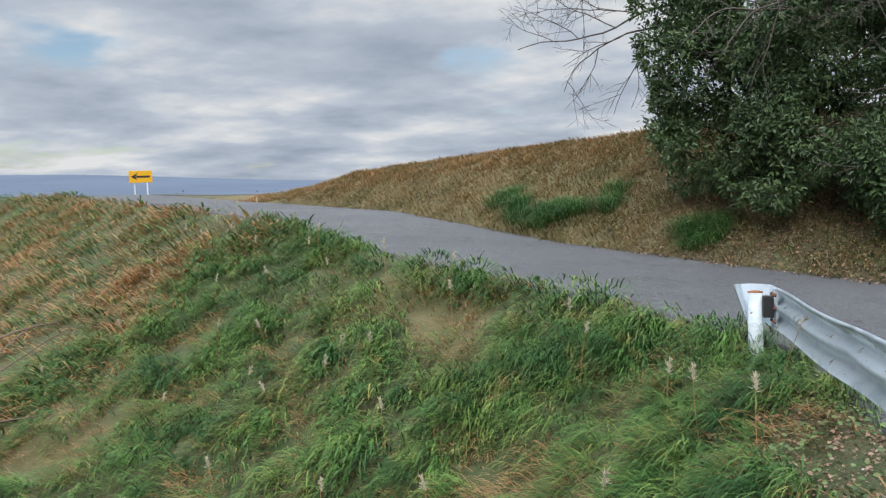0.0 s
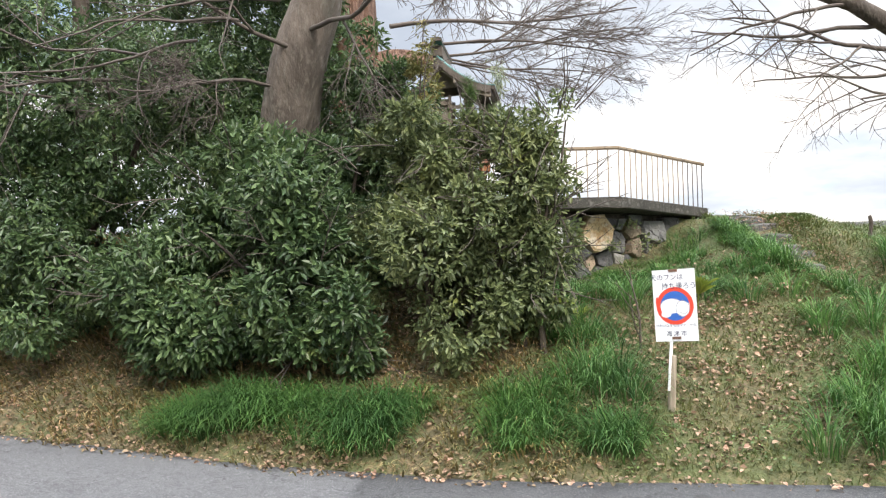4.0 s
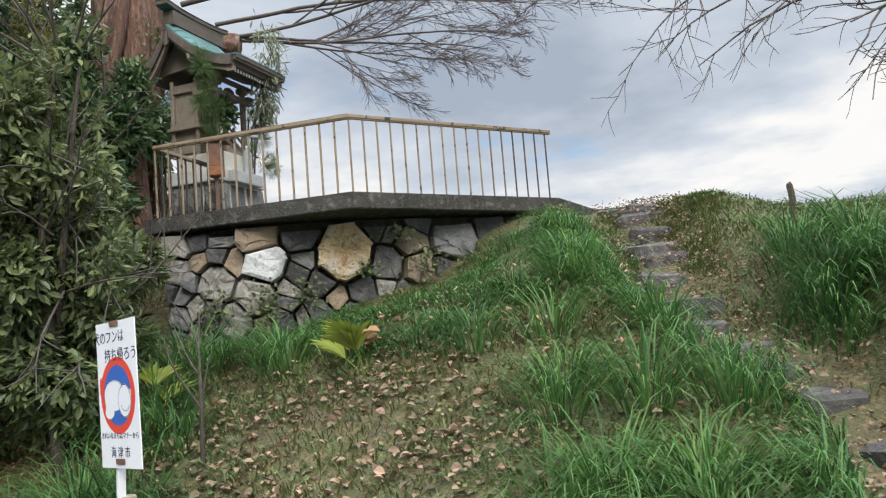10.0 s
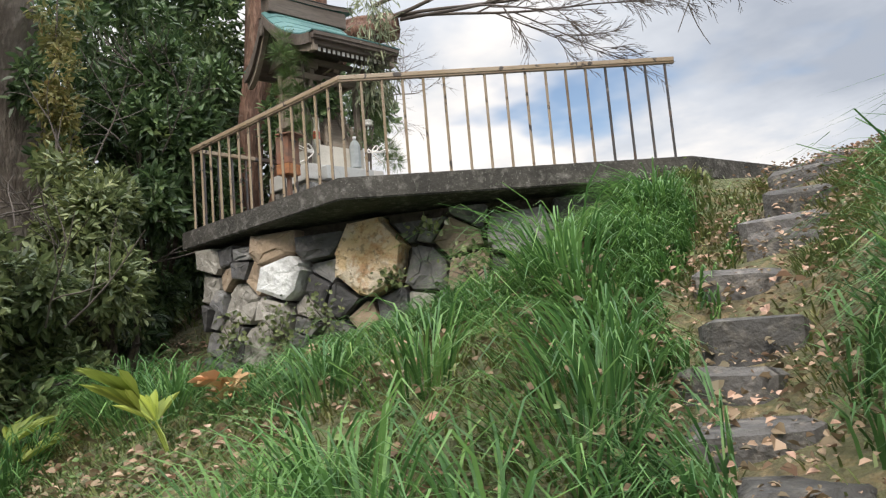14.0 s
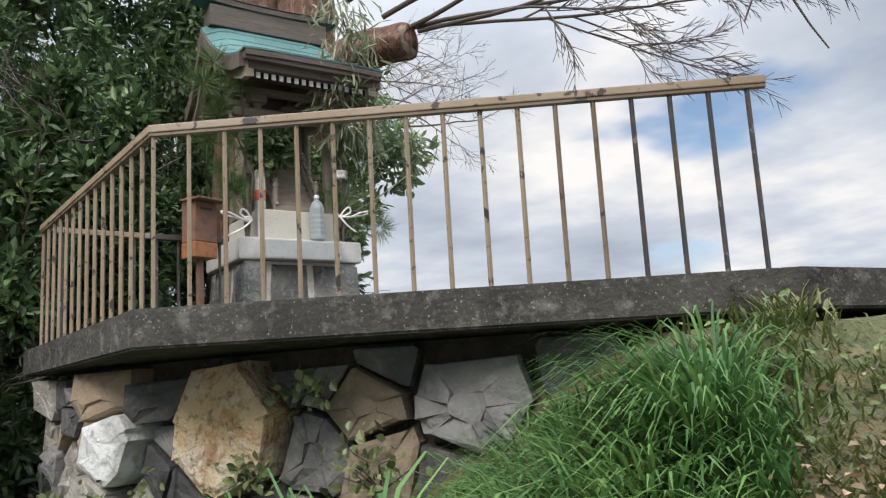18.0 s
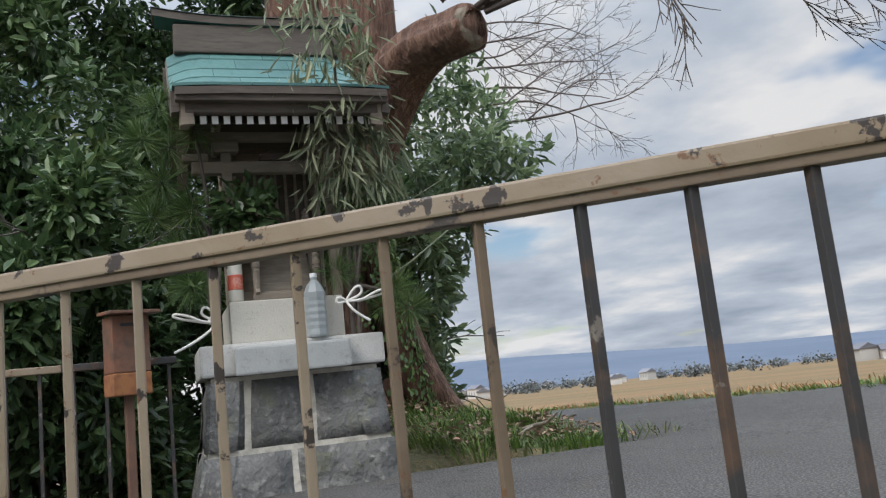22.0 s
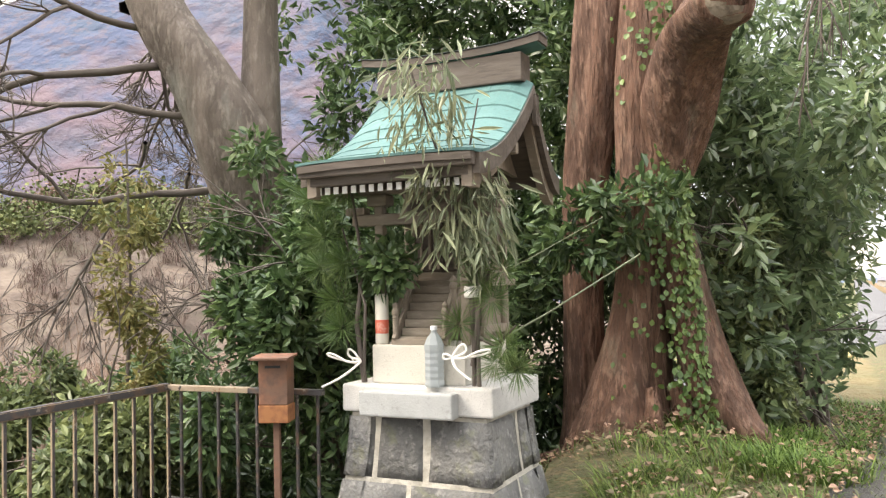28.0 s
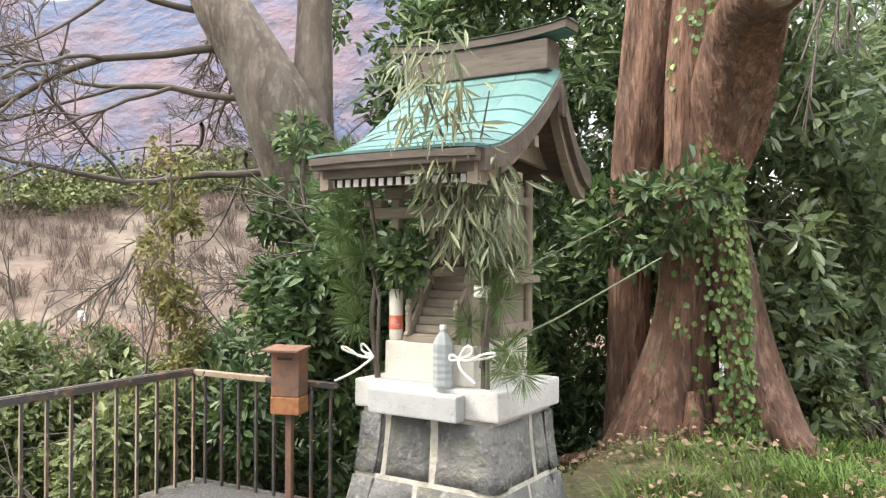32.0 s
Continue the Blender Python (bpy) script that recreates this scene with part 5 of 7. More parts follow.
def disc(r0, r1, a0=0.0, a1=360.0, n=40):
    bm = bmesh.new()
    A, B = [], []
    for k in range(n + 1):
        a = radians(a0 + (a1 - a0) * k / n)
        A.append(bm.verts.new((r1 * math.cos(a), r1 * math.sin(a), 0)))
        B.append(bm.verts.new((r0 * math.cos(a), r0 * math.sin(a), 0)))
    for k in range(n):
        bm.faces.new((A[k], A[k + 1], B[k + 1], B[k]))
    return bm


def dog_sign():
    at = (2.235, 11.32)
    z = float(land(*at))
    ob = thing("notice_sign", (*at, z), "white notice board with a red ring on a wooden stake", "sign", rz=-24)
    part("stake", lathe([(0.034, -0.2), (0.034, 0.50), (0.03, 0.51)], 14, None, Matrix.Translation((-0.12, 0.03, 0)) @ Matrix.Rotation(radians(3), 4, "Y")), POST_WOOD, ob, "grey weathered wooden stake")
    part("pole", bar((-0.125, 0, 0.2), (-0.05, 0, 1.18), 0.035, 0.02, 0.003), SIGN_WHITE, ob)
    lo, hi = 1.60 - z, 2.23 - z
    mid = (lo + hi) / 2
    board = part("board", box((-0.19, -0.024, lo), (0.19, -0.018, hi), 0.002, None), SIGN_WHITE, ob, "white sign board")
    board.matrix_basis = Matrix.Translation((0, 0, mid)) @ Matrix.Rotation(radians(-2.0), 4, "Y") @ Matrix.Translation((-0.045, 0, -mid))
    up = Matrix.Translation((0, -0.0246, mid)) @ Matrix.Rotation(radians(90), 4, "X")
    text("犬のフンは", 0.06, INK, board, up @ Matrix.Translation((-0.062, 0.245, 0)))
    text("持ち帰ろう", 0.062, INK, board, up @ Matrix.Translation((0.045, 0.165, 0)))
    text("きれいなまちはマナーから", 0.03, INK, board, up @ Matrix.Translation((0, -0.178, 0)))
    text("海 津 市", 0.052, INK, board, up @ Matrix.Translation((0.0, -0.25, 0)))

    def flat(name, bm, mat, x, y, dz=0.0, sc=(1, 1, 1), label=""):
        bmesh.ops.transform(bm, matrix=up @ Matrix.Translation((x, y, dz)) @ Matrix.Diagonal((*sc, 1)), verts=bm.verts)
        part(name, bm, mat, board, label)

    k = 0.165 / 0.143
    flat("red_ring", disc(0.112 * k, 0.143 * k), SIGN_RED, 0, -0.005, 0.0)
    flat("blue_field", disc(0.0, 0.112 * k, 10, 170), SIGN_BLUE, 0, -0.005, 0.0004)
    flat("blue_field", disc(0.0, 0.112 * k, 215, 320), SIGN_BLUE, 0, -0.005, 0.0004)
    flat("white_shape", disc(0.0, 0.092), SIGN_WHITE, -0.03, -0.005, 0.0012, (1.1, 0.72, 1))
    flat("white_shape", disc(0.0, 0.062), SIGN_WHITE, 0.068, -0.03, 0.0018, (1, 1.15, 1))
    flat("white_shape", disc(0.0, 0.03), SIGN_WHITE, -0.08, -0.075, 0.0016, (1.5, 1, 1))
    flat("outline", disc(0.058, 0.061), INK, 0.068, -0.03, 0.0022, (1, 1.15, 1))
    flat("outline", disc(0.087, 0.0895, 30, 200), INK, -0.03, -0.005, 0.0022, (1.1, 0.72, 1))
    flat("outline", disc(0.028, 0.031, 180, 360), INK, 0.075, -0.05, 0.0026, (1.2, 0.8, 1))
    flat("red_bar", disc(0.0, 0.014), SIGN_RED, -0.155, 0.03, 0.0014, (1, 3.4, 1))
    for zz in (hi - 0.01, lo + 0.03):
        part("clip", box((-0.04, -0.03, zz - 0.012), (0.04, -0.0245, zz + 0.012), 0.002), RUST, board)


dog_sign()


def arrow_sign():
    ob = thing("arrow_sign", (-39.7, 20.7, float(land(-39.7, 20.7))), "yellow road bend sign with a black arrow on two white posts", "road sign", rz=62)
    part("plate", box((-0.56, -0.02, 0.62), (0.56, 0.02, 1.22), 0.01), SIGN_YELLOW, ob)
    part("arrow", box((-0.2, -0.026, 0.87), (0.45, -0.021, 0.97)), BLACK, ob)
    bm = bmesh.new()
    bm.faces.new([bm.verts.new(v) for v in ((-0.46, -0.0235, 0.92), (-0.14, -0.0235, 0.73), (-0.24, -0.0235, 0.92), (-0.14, -0.0235, 1.11))])
    part("arrow_head", bm, BLACK, ob)
    for x in (-0.3, 0.3):
        part("post", lathe([(0.035, -0.4), (0.035, 0.7)], 12, None, Matrix.Translation((x, 0.05, 0))), SIGN_WHITE, ob)


arrow_sign()


def guard_rail():
    ob = thing("guard_rail", (-2.65, 6.90, 0.325), "short old white steel guard rail with rust and flaking paint", "guard rail", rz=-59.0)
    L = 4.35
    prof = [(0.0, 0.0), (0.0, 0.03), (-0.05, 0.075), (-0.05, 0.12), (0.005, 0.155), (0.005, 0.195), (-0.05, 0.23), (-0.05, 0.275), (0.0, 0.32), (0.0, 0.35)]

    def sway(k, zz):
        return 0.03 * math.sin(k * 0.55) * (1 if 14 < k < 26 else 0.25) * math.sin(zz * 9)

    bm = bmesh.new()
    rows = []
    for k in range(31):
        x = L * k / 30
        rows.append([bm.verts.new((x, -y + sway(k, zz), 0.40 + zz + 0.012 * math.sin(k * 0.4))) for y, zz in prof])
    for a, b in zip(rows, rows[1:]):
        for q in range(len(prof) - 1):
            bm.faces.new((a[q], a[q + 1], b[q + 1], b[q]))
    bmesh.ops.solidify(bm, geom=list(bm.faces), thickness=0.006)
    part("beam", bm, WHITE_STEEL, ob, smooth=True)
    # the end piece bends round to the slope side and back
    bm = bmesh.new()
    A, B = [], []
    turn = [(0.25, 0.0)] + [(-0.155 * math.sin(radians(a)), -0.155 + 0.155 * math.cos(radians(a))) for a in range(0, 181, 20)] + [(0.09, -0.315)]
    for x, y in turn:
        A.append(bm.verts.new((x * 0.75 + 0.03, y * 0.62 + 0.008, 0.41)))
        B.append(bm.verts.new((x, y + 0.008, 0.755)))
    for k in range(len(turn) - 1):
        bm.faces.new((A[k], A[k + 1], B[k + 1], B[k]))
    bmesh.ops.solidify(bm, geom=list(bm.faces), thickness=0.006)
    part("end_sleeve", bm, WHITE_STEEL, ob, "curled white end sleeve", smooth=True)
    # worn rust along the upper fold of the road side
    r = random.Random(9)
    bm = bmesh.new()
    up, low = [], []
    for k in range(61):
        x = 0.3 + (L - 0.3) * k / 60
        fade = min(1.0, 0.25 + k / 14)
        g0, g1 = 0.345 - 0.004 * r.random(), 0.345 - (0.05 + 0.018 * math.sin(k * 0.55) + 0.01 * math.sin(k * 1.7) + 0.006 * r.random()) * fade
        j = x / L * 30
        for line, zz in ((up, g0), (low, g1)):
            y = np.interp(zz, [0.275, 0.32, 0.35], [0.05, 0.0, 0.0])
            line.append(bm.verts.new((x, y + sway(j, zz) + 0.0045, 0.40 + zz + 0.012 * math.sin(j * 0.4))))
    for k in range(60):
        bm.faces.new((low[k], low[k + 1], up[k + 1], up[k]))
    part("rust_patch", bm, RUST_EDGE, ob, "long bare rusted patch on the beam")
    # round posts on the slope side, with a rusty cap
    for x, y, top in ((0.13, -0.14, 0.70), (L - 0.03, -0.12, 0.60)):
        m = Matrix.Translation((x, y, 0)) @ Matrix.Rotation(radians(-5), 4, "Y")
        post = part("post", lathe([(0.06, -0.4), (0.06, top)], 18, None, m), WHITE_STEEL, ob, "round white steel post", True)
        part("cap", lathe([(0.062, top), (0.06, top + 0.012), (0.03, top + 0.02), (0.003, top + 0.022)], 18, None, m), RUST_EDGE, post, "rusty post cap")
        part("bracket", box((x - 0.04, y + 0.05, 0.5), (x + 0.04, -0.008, 0.68), 0.006), BLACK, post, "dark spacer bracket")
    for z in (0.47, 0.58, 0.69):
        for x in (0.06, 0.16, 0.22):
            part("bolt", lathe([(0.016, 0), (0.016, 0.012), (0.008, 0.02)], 8, None, Matrix.Translation((x, 0.0, z)) @ Matrix.Rotation(radians(90), 4, "X")), RUST, ob)
    # the beam follows the road's gentle rise
    ob.matrix_world = ob.matrix_world @ Matrix.Rotation(radians(-2.0), 4, "Y")
    return ob


guard_rail()


def kerb_stones():
    ob = thing("kerb_wall", (-0.9, 3.45, 0.23), "low grey stone edging under the guard rail", "kerb", kind="structure")
    for k in range(6):
        b = lump((0.36, 0.26, 0.3), 0.1, seed=20 + k)
        bmesh.ops.transform(b, matrix=pose(-0.45 + 0.18 * k, 1.5 - 0.29 * k, 0.02, 0, 0, -56), verts=b.verts)
        part("stone", b, STONE_WHITE if k % 3 == 1 else STONE, ob)


kerb_stones()


# ---- stone steps ----
def stone_steps():
    ob = thing("stone_steps", (0, 0, 0), "old sunken stone steps climbing the grassy bank", "steps", kind="structure")
    r = random.Random(11)
    y = 11.45
    while y < 16.7:
        x = float(np.interp(y, PATH_Y[::-1], PATH_X[::-1]))
        z = float(land(x, y))
        w, d = r.uniform(0.30, 0.42), r.uniform(0.24, 0.34)
        b = lump((w, d, 0.24), 0.09, seed=int(y * 100), flat=0.4)
        bmesh.ops.transform(b, matrix=pose(x + 0.02 + r.uniform(-0.1, 0.1), y, z - 0.07, r.uniform(-3, 6), r.uniform(-5, 5), r.uniform(5, 40)), verts=b.verts)
        part("step_stone", b, STEP, ob)
        y += d * r.choice((1.05, 1.1, 1.5))
    for k in range(3):
        b = lump((0.72, 0.42, 0.14), 0.06, seed=80 + k, flat=0.5)
        bmesh.ops.transform(b, matrix=pose(3.8 + 0.1 * k, 16.75 + 0.3 * k, 3.07 + 0.04 * k, 2, 0, 8), verts=b.verts)
        part("step_stone", b, PAVE, ob, "dark asphalt-covered top step")


stone_steps()


# ---- trees and bushes ----
def branching(start, way, length, radius, depth, spread=0.6, droop=0.0, r=None, lines=None, kids=4, wander=0.22):
    """Lines of a branch and its twigs."""
    p, d = np.array(start, float), unit(np.array(way, float))
    n = max(4, int(length / 0.18))
    n = min(n, 14)
    pts = []
    for k in range(n + 1):
        f = k / n
        pts.append((*p, radius * (1 - 0.72 * f) + 0.0012))
        d = unit(d + np.array([r.uniform(-1, 1), r.uniform(-1, 1), r.uniform(-1, 1)]) * wander + np.array([0, 0, -droop * f]))
        p = p + d * length / n
    lines.append(pts)
    if depth > 0:
        for k in range(kids):
            f = 0.22 + 0.75 * (k + r.random()) / kids
            i = min(n - 1, int(f * n))
            base = np.array(pts[i][:3])
            along = unit(np.array(pts[i + 1][:3]) - base)
            side = unit(np.cross(along, [r.uniform(-1, 1), r.uniform(-1, 1), r.uniform(-1, 1)]))
            branching(base, along * (1 - spread * 0.55) + side * spread, length * r.uniform(0.42, 0.66) * (1.1 - 0.45 * f), max(pts[i][3] * 0.6, 0.002), depth - 1, spread, droop, r, lines, kids, wander)
    return lines


def leaf_cloud(blobs, count, size, seed, up=0.25, clump=7, gaps=0.35, droop=0.25):
    """Leaves in sprays over the shells of many small lobes of each blob."""
    g = np.random.default_rng(seed)
    vol = np.array([(b[3] * b[4] * b[5]) ** (2 / 3) for b in blobs])
    Ps, Ns = [], []
    for b, k in zip(blobs, (count / clump * vol / vol.sum()).astype(int)):
        lobes = max(6, int(14 * (b[3] * b[4] * b[5]) ** (1 / 3)))
        dl = unit(g.normal(size=(lobes, 3)))
        cl = dl * g.uniform(0.45, 0.86, (lobes, 1))
        rl = g.uniform(0.24, 0.46, lobes)
        w = g.integers(0, lobes, k)
        n = unit(g.normal(size=(k, 3)) + 0.9 * dl[w])
        p = cl[w] + n * rl[w, None] * g.uniform(0.72, 1.12, (k, 1))
        keep = g.random(k) > gaps * (np.sin(p[:, 0] * 7 + b[0]) * np.sin(p[:, 1] * 8) * np.sin(p[:, 2] * 9 + b[1]) > 0.12)
        s = np.array(b[3:6])
        Ps.append((p * s + np.array(b[:3]))[keep])
        Ns.append(unit(n / s)[keep])
    P, N = np.concatenate(Ps), np.concatenate(Ns)
    P = np.repeat(P, clump, 0)
    N = np.repeat(N, clump, 0)
    m = len(P)
    spray = unit(g.normal(size=(m, 3)))
    along = unit(N * 0.55 + spray + np.array([0, 0, -droop]))
    P = P + along * size * 0.35 + g.normal(size=(m, 3)) * size * 0.35
    R = frames(along, unit(N * 0.8 + np.array([0, 0, up + 0.5]) + g.normal(size=(m, 3)) * 0.35))
    return scatter(LEAF_V * np.array([0.8, 1, 1]), LEAF_F, P, R, size * g.uniform(0.65, 1.3, m))


def planted(name, at, label, category, group=""):
    return thing(name, (at[0], at[1], at[2] if len(at) > 2 else float(land(*at))), label, category, group)


def add_lines(name, lines, mat, ob, sides=6, label=""):
    V, F = tubes(lines, sides)
    o = ob.matrix_world.translation
    return part(name, mesh_of(name, V - np.array(o), F, mat, True), mat, ob, label)


def add_leaves(name, blobs, count, size, seed, mat, ob, label="", **k):
    V, F = leaf_cloud(blobs, count, size, seed, **k)
    o = ob.matrix_world.translation
    return part(name, mesh_of(name, V - np.array(o), F, mat), mat, ob, label)


def stems(ob, blobs, seed, mat=BARK_GREY, n=6, rad=0.035):
    """Stems from a shrub's foot into its blobs."""
    r = random.Random(seed)
    o = ob.matrix_world.translation
    for k in range(n):
        b = blobs[k % len(blobs)]
        a = np.array([o.x + r.uniform(-.3, .3), o.y + r.uniform(-.2, .2), o.z - 0.1])
        e = np.array(b[:3]) + np.array([r.uniform(-.6, .6) * b[3], r.uniform(-.6, .6) * b[4], r.uniform(-.2, .5) * b[5]])
        mid = (a + e) / 2 + np.array([r.uniform(-.3, .3), r.uniform(-.3, .3), 0.2])
        pts = []
        for i in range(9):
            t = i / 8
            q = (1 - t) ** 2 * a + 2 * t * (1 - t) * mid + t * t * e
            pts.append((*q, rad * (1 - 0.75 * t)))
        add_lines("stem", [pts], mat, ob, 6)


def poking_twigs(ob, blobs, seed, n=30, mat=TWIG):
    """Bare twigs that stick out of the foliage."""
    r = random.Random(seed)
    lines = []
    for k in range(n):
        b = blobs[k % len(blobs)]
        d = unit(np.array([r.gauss(0, 1), r.gauss(-0.6, 0.8), r.gauss(0.4, 0.7)]))
        s = np.array(b[:3]) + d * np.array(b[3:6]) * 0.7
        branching(s, d + np.array([0, 0, 0.1]), 0.75, 0.007, 1, 0.5, 0.02, r, lines, 3, 0.2)
    return add_lines("twig", lines, mat, ob, 4, "bare grey twigs")


def shrub(name, at, blobs, count, size, seed, mat, label, category="bush", **k):
    ob = planted(name, at, label, category)
    stems(ob, blobs, seed)
    add_leaves("foliage", blobs, count, size, seed, mat, ob, **k)
    tagged(poking_twigs(ob, blobs, seed + 1), "bare grey twigs", kind="stuff")
    return ob


# tall evergreen at the end of the thicket, with bare twigs reaching out
ever = planted("evergreen_tree", (-5.2, 13.9), "dense dark evergreen tree on the bank", "tree")
add_lines("trunk", [[(-5.2, 13.9, 1.6, .2), (-5.15, 13.8, 2.6, .17), (-5.0, 13.7, 4, .15), (-5, 13.6, 6, .1), (-5, 13.6, 7.5, .05)]], BARK_GREY, ever, 10)
A_BLOBS = [(-6.4, 13.0, 4.3, 0.95, 0.9, 1.4), (-6.0, 13.1, 5.2, 0.9, 0.8, 0.8), (-5.5, 13.1, 3.3, 1.5, 1.3, 1.5), (-5.0, 13.4, 4.8, 1.7, 1.4, 1.25), (-6.2, 13.2, 2.5, 0.8, 0.9, 0.9), (-4.1, 13.2, 4.2, 1.25, 1.2, 1.3), (-4.6, 12.6, 2.4, 1.0, 0.9, 0.9), (-5.2, 13.6, 6.6, 0.7, 0.6, 0.5)]
stems(ever, A_BLOBS, 4, n=14, rad=0.05)
add_leaves("crown", A_BLOBS, 72000, 0.088, 21, LEAF, ever, gaps=0.5)
r0 = random.Random(2)
tw = []
for k in range(9):
    branching((-6.3 - 0.1 * k, 13.2, 4.6 + 0.3 * k), (-1, -0.25 + 0.05 * k, 0.12), 3.2, 0.022, 3, 0.62, 0.03, r0, tw, 4)
for k in range(7):
    branching((-4.4 + 0.5 * k, 12.6, 4.4 + 0.2 * k), (-0.7, -0.9, -0.05), 2.3, 0.02, 3, 0.6, 0.04, r0, tw, 3)
add_lines("bare_twig", tw, TWIG, ever, 4, "bare grey twigs")

B_BLOBS = [(-2.3, 12.25, 2.3, 1.35, 0.9, 1.15), (-3.1, 12.3, 2.0, 0.8, 0.7, 0.75), (-1.3, 12.1, 1.95, 0.85, 0.7, 0.85), (-2.2, 12.5, 3.1, 1.3, 0.9, 0.75)]
shrub("evergreen_bush", (-2.2, 12.7), B_BLOBS, 40000, 0.095, 31, LEAF, "broad drooping evergreen bush hanging over the bank")
C_BLOBS = [(0.15, 12.1, 2.25, 0.95, 0.72, 1.05), (0.75, 12.25, 2.55, 0.5, 0.5, 0.85), (-0.45, 12.2, 3.05, 0.85, 0.7, 0.8), (0.45, 12.0, 3.3, 0.62, 0.55, 0.62), (-0.15, 12.2, 3.65, 0.75, 0.55, 0.5), (0.82, 12.1, 3.45, 0.4, 0.38, 0.5), (0.95, 12.3, 2.2, 0.35, 0.35, 0.5)]
shrub("olive_bush", (0.0, 12.6), C_BLOBS, 42000, 0.078, 41, LEAF_LIGHT, "loose olive green evergreen bush beside the stone wall", gaps=0.6)
shrub("sparse_sapling", (1.05, 12.35), [(1.2, 12.1, 3.7, 0.3, 0.3, 0.4), (1.0, 12.15, 3.2, 0.3, 0.3, 0.4), (1.1, 12.2, 2.7, 0.25, 0.25, 0.4)], 2600, 0.07, 47, LEAF_LIGHT, "thin leafy sapling standing out of the olive bush", gaps=0.8)
D_BLOBS = [(0.55, 12.95, 2.2, 0.45, 0.45, 0.6), (0.2, 13.0, 2.9, 0.5, 0.45, 0.6), (0.15, 13.45, 2.5, 0.55, 0.45, 0.6), (-0.5, 13.6, 2.9, 0.7, 0.5, 0.7), (-0.2, 13.5, 3.5, 0.4, 0.35, 0.35)]
shrub("evergreen_shrub", (-0.1, 13.7), D_BLOBS, 22000, 0.08, 51, LEAF_LIGHT, "leafy shrub against the platform's end")
U_BLOBS = [(-3.0, 17.1, 4.0, .5, .35, .45), (-2.75, 17.1, 4.5, .4, .3, .5), (-3.0, 17.1, 3.55, .5, .3, .35)]
shrub("undergrowth_bush", (-3.1, 17.4), U_BLOBS, 7000, 0.075, 55, LEAF_LIGHT, "tangled olive undergrowth behind the great tree", gaps=0.6)
G_BLOBS = [(-0.85, 14.7, 4.25, 0.5, 0.4, 0.7), (-0.6, 14.15, 3.8, 0.38, 0.33, 0.6), (-1.15, 14.6, 4.7, 0.45, 0.4, 0.5), (-1.5, 14.55, 3.4, 0.9, 0.75, 0.85), (-2.4, 15.3, 4.0, 1.1, 0.9, 1.1), (-1.2, 14.0, 3.0, 0.7, 0.6, 0.7), (-2.2, 14.2, 4.1, 0.8, 0.7, 0.9)]
shrub("hedge_bush", (-1.8, 14.7), G_BLOBS, 48000, 0.095, 61, LEAF, "glossy evergreen bush behind the shrine")

# leaning grey tree with spreading bare limbs
lean = planted("leaning_tree", (-2.5, 14.1), "leaning grey-barked tree with spreading limbs and ivy", "tree")
V, F = gnarled([[(-2.55, 14.2, 2.0, .5), (-2.4, 13.95, 3.0, .42), (-2.15, 13.6, 4.2, .36), (-1.93, 13.4, 5.0, .34), (-1.7, 13.3, 5.55, .31), (-1.52, 13.08, 6.1, .25), (-1.38, 12.75, 6.7, .22), (-1.3, 12.4, 7.6, .18), (-1.2, 12.0, 9, .13)], [(-1.85, 13.4, 5.2, .2), (-1.84, 13.42, 5.75, .17), (-1.86, 13.42, 6.4, .145), (-1.85, 13.4, 7.2, .14), (-1.9, 13.1, 8.2, .13), (-2.0, 13.1, 9.4, .1)]], 26, 7, 0.05)
part("trunk", mesh_of("trunk", V - np.array(lean.matrix_world.translation), F, BARK_PALE, True), BARK_PALE, lean)
r1 = random.Random(8)
lb = []
for s, w, ln, rd in (((-1.4, 12.85, 6.2), (1.2, -0.9, 0.02), 3.2, .036), ((-1.55, 13.1, 5.8), (1.1, -1.1, -0.02), 3.2, .032), ((-1.8, 13.2, 5.2), (1.0, -0.9, -0.03), 3.0, .035), ((-1.35, 12.7, 6.5), (1.2, -0.5, 0.1), 3.0, .03), ((-1.25, 12.3, 7.2), (0.6, -1, 0.4), 3.2, .06), ((-1.9, 13.2, 5.0), (-0.9, -0.7, 0.3), 2.6, .03), ((-1.3, 12.5, 6.7), (-1, -0.6, 0.2), 3.0, .06), ((-2.1, 13.4, 4.6), (-1.0, -0.8, 0.1), 2.4, .025)):
    branching(s, w, ln, rd, 4, 0.6, 0.015, r1, lb, 5, 0.22)
add_lines("limb", lb, TWIG, lean, 5, "bare grey limbs")
add_leaves("crown", [(-2.6, 13.6, 6.9, 0.7, 0.6, 0.7), (-1.35, 13.75, 4.9, 0.35, 0.4, 0.75), (-2.3, 14.4, 5.7, 0.6, 0.5, 0.7), (-1.9, 14.7, 5.3, 0.5, 0.4, 0.5), (-2.4, 14.7, 6.6, 0.6, 0.5, 0.6), (-3.2, 14.5, 6.9, 0.9, 0.7, 0.8), (-2.9, 14.6, 8.2, 1.0, 0.9, 0.7), (-3.5, 15.8, 5.9, 1.2, 1.0, 1.5), (-3.1, 14.8, 4.9, 0.7, 0.65, 0.7), (-5.0, 15.0, 6.5, 1.0, 0.9, 1.0), (-2.7, 15.4, 6.3, 0.8, 0.7, 0.8), (-4.6, 15.2, 5.0, 0.9, 0.8, 0.9), (-3.4, 15.9, 7.6, 1.2, 1.0, 1.0)], 42000, 0.1, 71, LEAF, lean, gaps=0.6)

